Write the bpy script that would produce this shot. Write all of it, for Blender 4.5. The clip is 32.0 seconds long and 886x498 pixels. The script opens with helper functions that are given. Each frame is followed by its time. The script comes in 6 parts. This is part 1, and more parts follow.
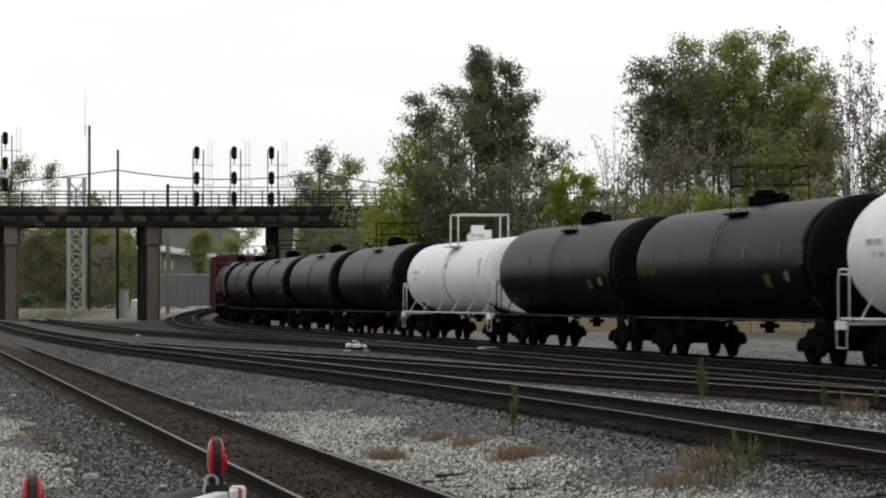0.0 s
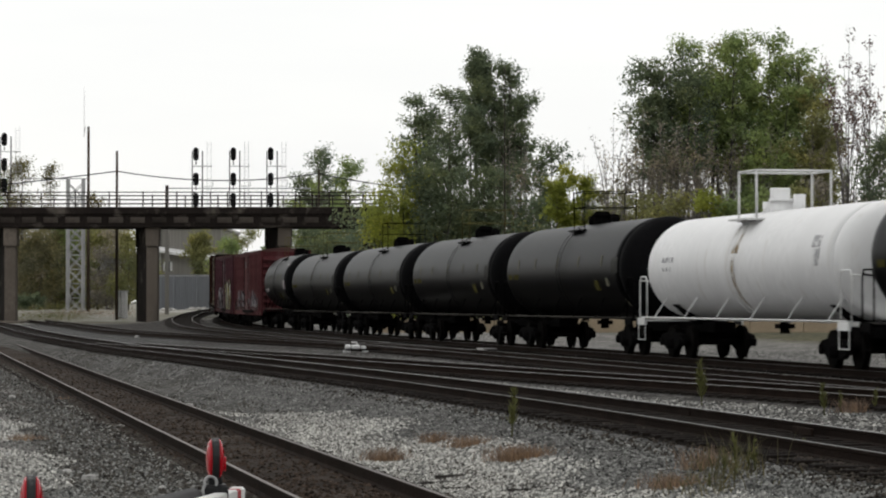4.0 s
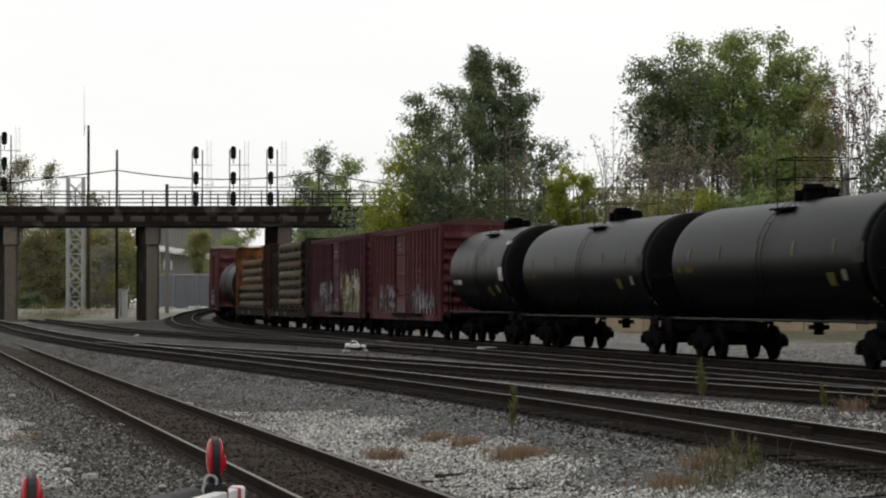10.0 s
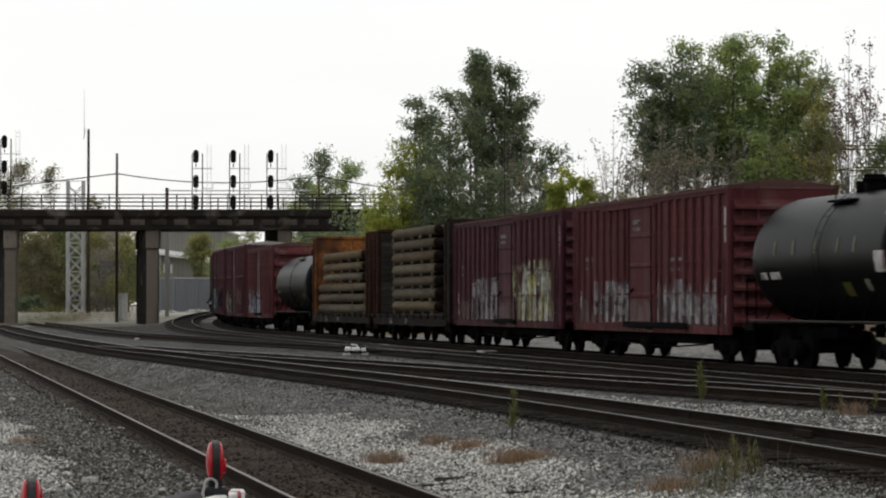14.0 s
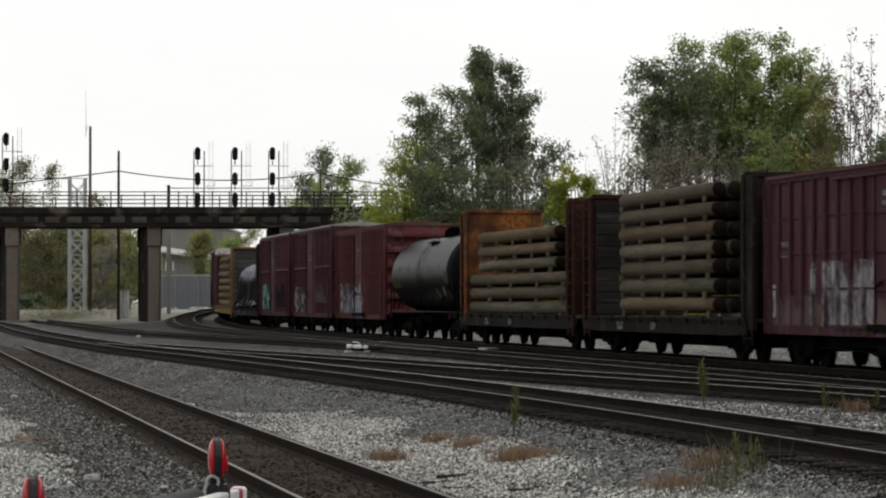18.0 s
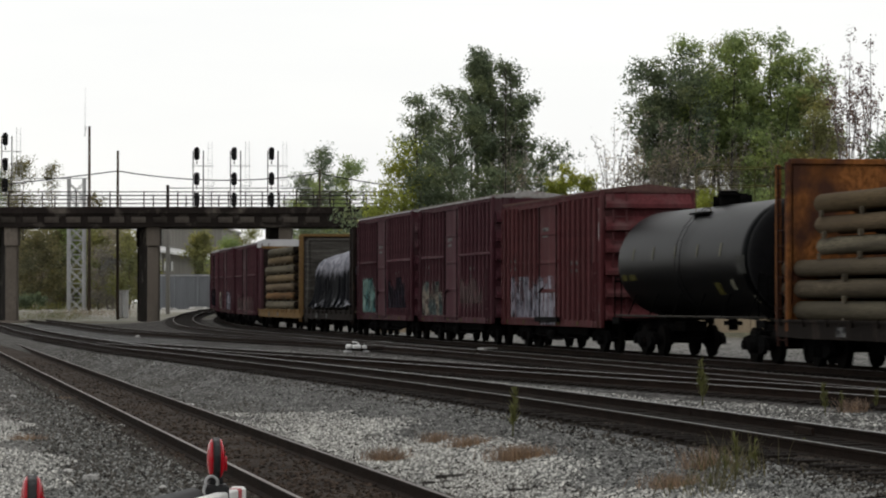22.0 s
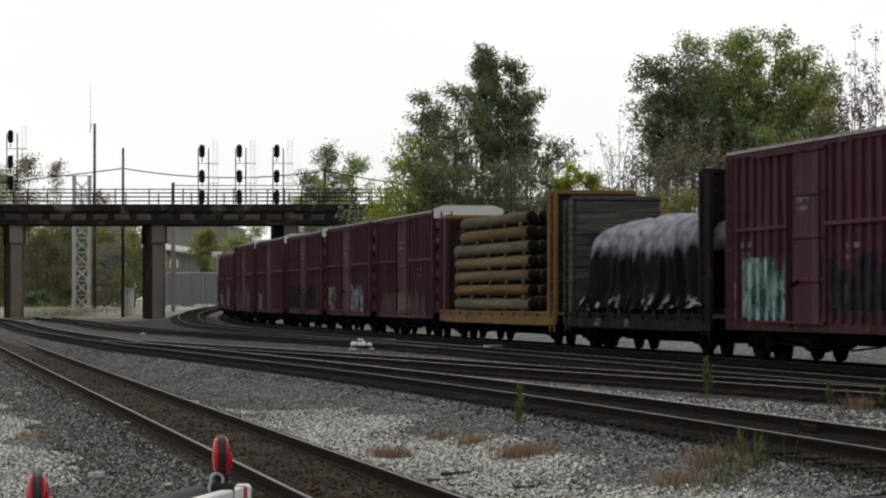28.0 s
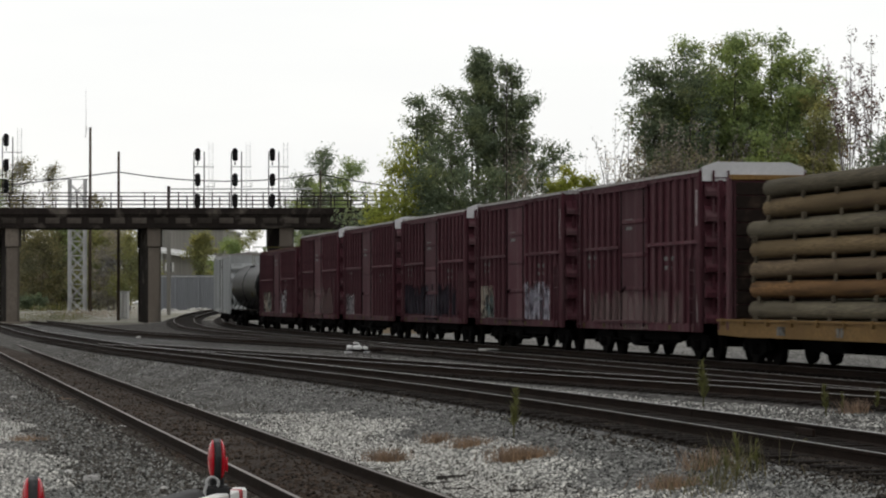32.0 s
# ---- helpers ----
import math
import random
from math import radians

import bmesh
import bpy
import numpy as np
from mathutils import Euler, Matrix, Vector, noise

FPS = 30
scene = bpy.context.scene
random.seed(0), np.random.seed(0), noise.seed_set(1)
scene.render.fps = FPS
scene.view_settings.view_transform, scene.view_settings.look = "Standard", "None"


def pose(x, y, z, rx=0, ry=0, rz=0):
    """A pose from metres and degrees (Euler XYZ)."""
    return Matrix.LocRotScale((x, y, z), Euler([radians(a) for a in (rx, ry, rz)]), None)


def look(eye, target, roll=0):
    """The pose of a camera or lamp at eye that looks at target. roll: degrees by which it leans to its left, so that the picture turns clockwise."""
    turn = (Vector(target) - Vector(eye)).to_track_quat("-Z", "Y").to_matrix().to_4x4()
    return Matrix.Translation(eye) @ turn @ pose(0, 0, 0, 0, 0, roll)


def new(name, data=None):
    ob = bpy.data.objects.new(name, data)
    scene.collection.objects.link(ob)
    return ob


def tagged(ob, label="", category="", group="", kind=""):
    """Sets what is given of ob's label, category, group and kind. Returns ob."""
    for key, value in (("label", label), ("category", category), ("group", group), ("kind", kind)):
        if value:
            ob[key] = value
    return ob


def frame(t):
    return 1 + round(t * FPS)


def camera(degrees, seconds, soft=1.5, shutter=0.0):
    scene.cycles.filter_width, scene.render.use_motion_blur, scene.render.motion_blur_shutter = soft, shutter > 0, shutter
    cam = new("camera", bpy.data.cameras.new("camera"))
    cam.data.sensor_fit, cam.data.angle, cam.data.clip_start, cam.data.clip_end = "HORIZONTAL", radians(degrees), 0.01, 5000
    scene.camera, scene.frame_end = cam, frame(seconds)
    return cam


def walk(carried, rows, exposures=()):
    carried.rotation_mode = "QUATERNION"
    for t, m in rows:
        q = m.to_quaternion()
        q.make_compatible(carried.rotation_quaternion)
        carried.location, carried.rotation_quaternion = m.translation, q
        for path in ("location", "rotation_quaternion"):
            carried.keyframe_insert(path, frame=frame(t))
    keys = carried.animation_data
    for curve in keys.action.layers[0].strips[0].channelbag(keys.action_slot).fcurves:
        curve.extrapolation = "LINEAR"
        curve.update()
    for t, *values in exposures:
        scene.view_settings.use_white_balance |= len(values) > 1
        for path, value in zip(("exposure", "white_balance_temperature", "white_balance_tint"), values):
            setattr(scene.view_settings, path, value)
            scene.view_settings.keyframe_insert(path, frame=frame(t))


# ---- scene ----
LENS = 4962.0          # focal length over a picture 1568 wide
EYE = 1.579            # camera height over the rail top
cam = camera(math.degrees(2 * math.atan(784 / LENS)), 32.0, soft=2.08, shutter=0.5)


def aim(dx, dy):
    """The camera's pose for a small sway of the tripod head: dx to the left, dy upwards, in parts of LENS."""
    tilt = math.atan(91.7 / LENS) + dy / LENS
    return pose(0, 0, EYE, 90 + math.degrees(tilt), 0, math.degrees(dx / LENS))


walk(cam, [
    (0, aim(1.5, 0.0)), (0.5, aim(3.0, -1.5)), (1, aim(1.5, 1.5)), (1.5, aim(3.0, 1.5)), (2, aim(1.5, 4.6)), (2.5, aim(1.5, 4.6)),
    (3, aim(-1.5, 7.7)), (3.5, aim(0.0, 4.6)), (5.5, aim(-1.5, 0.0)), (6, aim(-3.1, 1.5)), (6.5, aim(-1.5, 1.5)), (7, aim(-1.5, 3.1)),
    (7.5, aim(0.0, 1.5)), (8, aim(-1.5, 0.0)), (8.5, aim(-1.5, -1.5)), (9, aim(-1.5, 0.0)), (9.5, aim(-3.1, 1.5)), (10, aim(0.0, 0.0)),
    (10.5, aim(-1.5, 0.0)), (11, aim(1.5, -3.1)), (11.5, aim(1.5, -6.1)), (12, aim(0.0, -1.5)), (12.5, aim(0.0, 0.0)), (13, aim(0.0, 0.0)),
    (13.5, aim(0.0, 3.1)), (14, aim(0.0, 6.1)), (14.5, aim(3.0, 3.1)), (16.5, aim(0.0, 4.6)), (17, aim(0.0, 6.1)), (17.5, aim(1.5, 4.6)),
    (18, aim(3.0, 1.5)), (18.5, aim(3.0, 0.0)), (19, aim(3.0, 0.0)), (19.5, aim(1.5, 3.1)), (20, aim(1.5, 6.1)), (20.5, aim(1.5, 4.6)),
    (21, aim(1.5, 4.6)), (21.5, aim(1.5, 4.6)), (22, aim(1.5, 1.5)), (22.5, aim(1.5, 1.5)), (23, aim(1.5, 3.1)), (23.5, aim(1.5, 1.5)),
    (24, aim(3.0, 0.0)), (24.5, aim(3.0, 0.0)), (25, aim(4.6, 0.0)), (25.5, aim(6.1, -1.5)), (27.5, aim(10.7, -4.6)), (28, aim(10.7, -3.1)),
    (28.5, aim(9.2, 1.5)), (29, aim(9.2, 4.6)), (29.5, aim(10.7, 1.5)), (30, aim(7.6, 4.6)), (30.5, aim(6.1, 7.7)), (31, aim(6.1, 7.7)),
    (31.5, aim(4.5, 6.1)), (32, aim(3.0, 3.1)),
])

# ---- world and sun: a bright overcast sky ----
world = bpy.data.worlds.new("overcast_sky")
scene.world = world
world.use_nodes = True
wn, wl = world.node_tree.nodes, world.node_tree.links
wn.clear()
w_out, w_bg = wn.new("ShaderNodeOutputWorld"), wn.new("ShaderNodeBackground")
w_sky, w_mix = wn.new("ShaderNodeTexSky"), wn.new("ShaderNodeMix")
w_sky.sky_type, w_sky.sun_disc = "NISHITA", False
w_sky.sun_elevation, w_sky.sun_rotation = radians(51), radians(-17)
w_gain = wn.new("ShaderNodeMix")
w_gain.data_type, w_gain.blend_type = "RGBA", "MULTIPLY"
w_gain.inputs[0].default_value = 1.0
w_gain.inputs[7].default_value = (0.1, 0.1, 0.1, 1)
w_tc, w_map, w_noise, w_ramp = (wn.new("ShaderNode" + n) for n in ("TexCoord", "Mapping", "TexNoise", "ValToRGB"))
w_map.inputs["Scale"].default_value = (1.0, 1.0, 5.0)
w_noise.inputs["Scale"].default_value, w_noise.inputs["Detail"].default_value = 2.2, 5
w_ramp.color_ramp.elements[0].position, w_ramp.color_ramp.elements[0].color = 0.3, (0.93, 0.93, 0.94, 1)
w_ramp.color_ramp.elements[1].position, w_ramp.color_ramp.elements[1].color = 0.62, (1.06, 1.06, 1.03, 1)
w_mix.data_type = "RGBA"
w_mix.inputs[0].default_value = 0.93
wl.new(w_tc.outputs["Generated"], w_map.inputs[0])
wl.new(w_map.outputs[0], w_noise.inputs["Vector"])
wl.new(w_noise.outputs[0], w_ramp.inputs[0])
wl.new(w_sky.outputs[0], w_gain.inputs[6])
wl.new(w_gain.outputs[2], w_mix.inputs[6])
wl.new(w_ramp.outputs[0], w_mix.inputs[7])
wl.new(w_mix.outputs[2], w_bg.inputs[0])
wl.new(w_bg.outputs[0], w_out.inputs[0])
sun = new("sun", bpy.data.lights.new("sun", "SUN"))
sun.data.energy, sun.data.angle, sun.data.color = 0.5, radians(20), (1, 0.97, 0.92)
sun.matrix_world = look((-60, 260, 260), (0, 60, 0))
scene.view_settings.exposure = 0.0


# ---- materials ----
def node_mat(name, rough=0.8, metal=0.0, gloss=None):
    m = bpy.data.materials.new(name)
    m.use_nodes = True
    b = m.node_tree.nodes["Principled BSDF"]
    b.inputs["Roughness"].default_value, b.inputs["Metallic"].default_value = rough, metal
    b.inputs["Specular IOR Level"].default_value = (0.05 if rough > 0.5 else 0.25) if gloss is None else gloss
    return m, m.node_tree.nodes, m.node_tree.links, b


def mixed(n, l, fac, a, b, kind="MIX"):
    x = n.new("ShaderNodeMix")
    x.data_type, x.blend_type = "RGBA", kind
    for i, v in ((0, fac), (6, a), (7, b)):
        if isinstance(v, bpy.types.NodeSocket):
            l.new(v, x.inputs[i])
        else:
            x.inputs[i].default_value = v if i == 0 else (*v, 1)
    return x.outputs[2]


def noise_of(n, l, scale, detail=4, stretch=(1, 1, 1), coords="Object", lo=0.35, hi=0.65):
    tc, mp, ns, rp = (n.new("ShaderNode" + k) for k in ("TexCoord", "Mapping", "TexNoise", "MapRange"))
    mp.inputs["Scale"].default_value = stretch
    ns.inputs["Scale"].default_value, ns.inputs["Detail"].default_value = scale, detail
    rp.inputs["From Min"].default_value, rp.inputs["From Max"].default_value = lo, hi
    l.new(tc.outputs[coords], mp.inputs[0])
    l.new(mp.outputs[0], ns.inputs["Vector"])
    l.new(ns.outputs[0], rp.inputs[0])
    return rp.outputs[0]


def shade(c, k):
    return tuple(min(1.0, v * k) for v in c)


def surface(name, base, rough=0.75, metal=0.0, var=0.3, scale=1.2, fine=14.0, stretch=(1, 1, 1), bump=0.25, wear=None, wear_at=(0.58, 0.72),
            wear_scale=2.5, wear_stretch=(1, 1, 1), rnd=0.12, coords="Object", gloss=None):
    """A painted, wooden, stone or metal surface: broad stains, fine grain, optional patches of wear, and a small shift from object to object."""
    m, n, l, b = node_mat(name, rough, metal, gloss)
    big = noise_of(n, l, scale, 5, stretch, coords)
    small = noise_of(n, l, fine, 6, stretch, coords)
    c = mixed(n, l, big, shade(base, 1 - var), shade(base, 1 + var))
    c = mixed(n, l, small, shade(base, 1 - var * 0.7), c)
    if wear:
        w = noise_of(n, l, wear_scale, 7, wear_stretch, coords, *wear_at)
        c = mixed(n, l, w, c, wear)
    info, mr = n.new("ShaderNodeObjectInfo"), n.new("ShaderNodeMapRange")
    mr.inputs["To Min"].default_value, mr.inputs["To Max"].default_value = 1 - rnd, 1 + rnd
    l.new(info.outputs["Random"], mr.inputs[0])
    hv = n.new("ShaderNodeHueSaturation")
    l.new(mr.outputs[0], hv.inputs["Value"])
    l.new(c, hv.inputs["Color"])
    l.new(hv.outputs[0], b.inputs["Base Color"])
    if bump:
        bp = n.new("ShaderNodeBump")
        bp.inputs["Strength"].default_value, bp.inputs["Distance"].default_value = bump, 0.02
        l.new(small, bp.inputs["Height"])
        l.new(bp.outputs[0], b.inputs["Normal"])
    return m


def leafy(name, base, rnd=0.3, clump=1.3):
    """Leaves: the tone shifts from spray to spray and a little from leaf to leaf, and some light comes through."""
    m, n, l, b = node_mat(name, 0.6)
    g, mr = n.new("ShaderNodeNewGeometry"), n.new("ShaderNodeMapRange")
    mr.inputs["To Min"].default_value, mr.inputs["To Max"].default_value = 1 - rnd, 1 + rnd
    l.new(g.outputs["Random Per Island"], mr.inputs[0])
    c = mixed(n, l, noise_of(n, l, 0.3, 3), (base[0] * 0.8, base[1] * 0.86, base[2] * 1.05), (base[0] * 1.3, base[1] * 1.15, base[2] * 0.8))
    c = mixed(n, l, noise_of(n, l, clump, 3, lo=0.36, hi=0.64), shade(base, 0.72), c)
    hv = n.new("ShaderNodeHueSaturation")
    l.new(mr.outputs[0], hv.inputs["Value"])
    l.new(c, hv.inputs["Color"])
    l.new(hv.outputs[0], b.inputs["Base Color"])
    tr, mx = n.new("ShaderNodeBsdfTranslucent"), n.new("ShaderNodeMixShader")
    mx.inputs[0].default_value = 0.45
    l.new(hv.outputs[0], tr.inputs[0])
    l.new(b.outputs[0], mx.inputs[1])
    l.new(tr.outputs[0], mx.inputs[2])
    l.new(mx.outputs[0], n["Material Output"].inputs[0])
    return m


m_rail_top = surface("polished_rail", (0.26, 0.25, 0.24), 0.38, 0.9, 0.15, 0.6, 30, bump=0.05)
m_rail_worn = surface("dull_rail", (0.10, 0.095, 0.09), 0.5, 0.6, 0.2, 0.6, 30, bump=0.05)
m_rail_siding = surface("rusty_siding_rail", (0.115, 0.095, 0.082), 0.5, 0.45, 0.25, 0.6, 30, bump=0.05)
m_rail_web = surface("rusty_rail_side", (0.018, 0.012, 0.009), 0.9, 0.0, 0.35, 1.5, 20)
m_tie = surface("creosoted_tie", (0.015, 0.012, 0.010), 0.9, 0, 0.4, 2, 18, (1, 6, 1), 0.5)
m_steel_dark = surface("dark_steel", (0.0035, 0.0033, 0.0033), 0.85, 0.0, 0.35, 2, 14, wear=(0.014, 0.010, 0.008), wear_at=(0.62, 0.78), gloss=0.02)
m_wheel = surface("wheel_steel", (0.005, 0.0044, 0.004), 0.85, 0.0, 0.4, 3, 16, gloss=0.02)
m_tank_black = surface("black_tank_paint", (0.0016, 0.0017, 0.0019), 0.34, 0, 0.3, 0.7, 10, (1, 1, 0.4), 0.03, (0.0034, 0.0032, 0.003), (0.5, 0.8), 0.9, (1, 1, 0.3), 0.3, gloss=0.034)
m_tank_black.node_tree.nodes["Principled BSDF"].inputs["Specular Tint"].default_value = (0.88, 0.95, 1.0, 1)
m_tank_band = surface("dull_black_paint", (0.006, 0.006, 0.0065), 0.8, 0, 0.3, 0.7, 10, gloss=0.02)
m_tank_white = surface("white_tank_paint", (0.72, 0.72, 0.72), 0.45, 0, 0.08, 0.7, 9, (1, 1, 0.3), 0.05, (0.42, 0.38, 0.33), (0.62, 0.85), 1.3, (2, 1, 0.35))
m_white_steel = surface("white_painted_steel", (0.68, 0.68, 0.67), 0.55, 0, 0.15, 2, 14, wear=(0.2, 0.15, 0.11), wear_at=(0.66, 0.8))
m_box_red = surface("oxide_red_paint", (0.086, 0.0245, 0.0272), 0.7, 0, 0.3, 0.5, 12, (1, 1, 0.3), 0.1, (0.10, 0.055, 0.055), (0.5, 0.78), 1.6, (2.2, 1, 0.22), 0.16)
m_box_maroon = surface("maroon_paint", (0.058, 0.0195, 0.0258), 0.7, 0, 0.3, 0.5, 12, (1, 1, 0.3), 0.1, (0.085, 0.052, 0.056), (0.48, 0.76), 1.6, (2.2, 1, 0.22), 0.16)
# side posts: lighter copies of the body paints, the light they catch painted in
m_post_red = surface("lit_red_post_paint", (0.115, 0.045, 0.047), 0.7, 0, 0.35, 0.8, 12, (1, 1, 0.3), 0.1)
m_post_maroon = surface("lit_maroon_post_paint", (0.085, 0.038, 0.045), 0.7, 0, 0.35, 0.8, 12, (1, 1, 0.3), 0.1)
m_roof_grey = surface("galvanised_roof", (0.30, 0.29, 0.28), 0.55, 0.3, 0.25, 0.6, 12, wear=(0.12, 0.06, 0.045), wear_at=(0.55, 0.8))
m_roof_brown = surface("brown_roof", (0.10, 0.055, 0.05), 0.75, 0, 0.3, 0.6, 12)
m_panel_white = surface("pale_metal_panel", (0.55, 0.55, 0.56), 0.6, 0, 0.15, 0.8, 10)
m_bulk_orange = surface("orange_rusty_bulkhead", (0.19, 0.075, 0.024), 0.85, 0, 0.5, 0.9, 11, (1, 1, 0.6), 0.4, (0.055, 0.025, 0.017), (0.42, 0.62), 1.0)
m_bulk_grey = surface("weathered_grey_boards", (0.055, 0.051, 0.045), 0.9, 0, 0.5, 0.9, 12, (0.4, 0.4, 5), 0.4, (0.09, 0.085, 0.078), (0.52, 0.7), 1.1, (0.3, 0.5, 6), 0.3)
m_bulk_dark = surface("dark_grey_boards", (0.026, 0.025, 0.022), 0.9, 0, 0.4, 0.9, 12, (0.4, 0.4, 5), 0.4, (0.05, 0.047, 0.042), (0.54, 0.72), 1.1, (0.3, 0.5, 6), 0.3)
m_sill_grey = surface("grimy_grey_steel", (0.015, 0.0118, 0.010), 0.85, 0, 0.4, 1, 12, wear=(0.042, 0.032, 0.026), wear_at=(0.54, 0.76), wear_scale=1.4, wear_stretch=(1.6, 1, 0.5))
m_bulk_brown = surface("dark_brown_steel", (0.017, 0.0125, 0.0105), 0.85, 0, 0.35, 1, 12, wear=(0.042, 0.029, 0.022))
m_bulk_yellow = surface("mustard_yellow_paint", (0.155, 0.095, 0.038), 0.75, 0, 0.25, 0.8, 11, wear=(0.13, 0.07, 0.035), wear_at=(0.56, 0.75))
m_bulk_rust = surface("rust_red_steel", (0.036, 0.017, 0.013), 0.85, 0, 0.4, 1, 12, wear=(0.08, 0.032, 0.018))
m_tank_grey = surface("pale_grey_paint", (0.30, 0.31, 0.31), 0.5, 0, 0.12, 0.7, 9, (1, 1, 0.3), 0.05)
m_deck_wood = surface("flatcar_deck_wood", (0.10, 0.08, 0.06), 0.9, 0, 0.4, 1, 12, (1, 6, 1))
m_pole = surface("peeled_pole_wood", (0.135, 0.098, 0.054), 0.85, 0, 0.4, 0.5, 12, (0.25, 4, 4), 0.4, (0.08, 0.055, 0.035), (0.5, 0.7), 1.5, (0.3, 3, 3), 0.35)
m_pole_orange = surface("orange_brown_pole_wood", (0.17, 0.095, 0.043), 0.85, 0, 0.4, 0.5, 12, (0.25, 4, 4), 0.4, (0.06, 0.036, 0.02), (0.5, 0.7), 1.5, (0.3, 3, 3), 0.35)
m_pole_grey = surface("grey_pole_wood", (0.112, 0.097, 0.068), 0.85, 0, 0.4, 0.5, 12, (0.25, 4, 4), 0.4, (0.05, 0.042, 0.034), (0.5, 0.7), 1.5, (0.3, 3, 3), 0.35)
m_pole_dark = surface("dark_weathered_pole_wood", (0.09, 0.073, 0.05), 0.85, 0, 0.4, 0.5, 12, (0.25, 4, 4), 0.4, (0.05, 0.04, 0.03), (0.5, 0.7), 1.5, (0.3, 3, 3), 0.3)
m_pole_dull = surface("dull_brown_pole_wood", (0.108, 0.080, 0.050), 0.85, 0, 0.4, 0.5, 12, (0.25, 4, 4), 0.4, (0.06, 0.042, 0.03), (0.5, 0.7), 1.5, (0.3, 3, 3), 0.3)
m_pole_end = surface("dark_pole_end", (0.012, 0.009, 0.007), 0.95, 0, 0.3, 4, 20, gloss=0.05)
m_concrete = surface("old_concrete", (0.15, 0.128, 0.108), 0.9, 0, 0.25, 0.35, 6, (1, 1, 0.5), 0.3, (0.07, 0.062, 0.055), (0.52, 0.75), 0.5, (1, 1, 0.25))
# dark girder concrete; its colour also carries the shade of rear columns and cross walls
m_concrete_dark = surface("dark_girder_shaded_concrete", (0.022, 0.018, 0.016), 0.9, 0, 0.35, 0.4, 6, (1, 1, 0.4), 0.3, (0.12, 0.105, 0.09), (0.56, 0.75), 0.7)
m_beam = surface("weathered_beam_panel", (0.075, 0.065, 0.056), 0.9, 0, 0.4, 0.5, 6, (1, 1, 0.4), 0.3, (0.035, 0.028, 0.025), (0.48, 0.66), 0.7, rnd=0.55)
m_iron = surface("railing_iron", (0.060, 0.050, 0.046), 0.75, 0.2, 0.35, 1, 12)
m_galv = surface("galvanised_lattice", (0.42, 0.42, 0.42), 0.6, 0.3, 0.2, 1, 12)
m_signal_black = surface("signal_black", (0.013, 0.013, 0.014), 0.6, 0, 0.2, 2, 14)
m_pole_wood = surface("utility_pole_wood", (0.075, 0.058, 0.045), 0.9, 0, 0.35, 0.6, 12, (5, 5, 0.4))
m_wire = surface("wire_black", (0.03, 0.03, 0.03), 0.7, 0, 0.1)
m_bark = surface("bark", (0.10, 0.09, 0.08), 0.95, 0, 0.4, 1.2, 14, (3, 3, 0.5), 0.6)
m_bark_pale = surface("pale_bark", (0.2, 0.183, 0.172), 0.95, 0, 0.35, 1.2, 14, (3, 3, 0.5), 0.5)
m_leaf_dark = leafy("dark_green_leaves", (0.18, 0.225, 0.14))
m_leaf_green = leafy("green_leaves", (0.28, 0.36, 0.145))
m_leaf_olive = leafy("olive_leaves", (0.31, 0.315, 0.14))
m_leaf_yellow = leafy("yellowing_leaves", (0.33, 0.37, 0.08))
m_leaf_wood = leafy("dim_brown_green_leaves", (0.20, 0.19, 0.105))
m_leaf_red = leafy("reddish_tip_leaves", (0.17, 0.12, 0.105))
m_leaf_rust = leafy("rusty_leaves", (0.34, 0.315, 0.27))
m_wall_beige = surface("warehouse_cladding", (0.24, 0.23, 0.21), 0.8, 0, 0.12, 0.2, 8, (4, 4, 0.2))
m_fence_grey = surface("corrugated_fence", (0.24, 0.25, 0.268), 0.7, 0, 0.2, 0.4, 9, (3, 3, 0.4))
m_glass_dark = surface("dark_glass", (0.03, 0.035, 0.04), 0.1, 0, 0.1, 1, 5, bump=0)
m_pale_stone = surface("pale_stone", (0.46, 0.45, 0.43), 0.9, 0, 0.25, 2, 12, rnd=0.3)


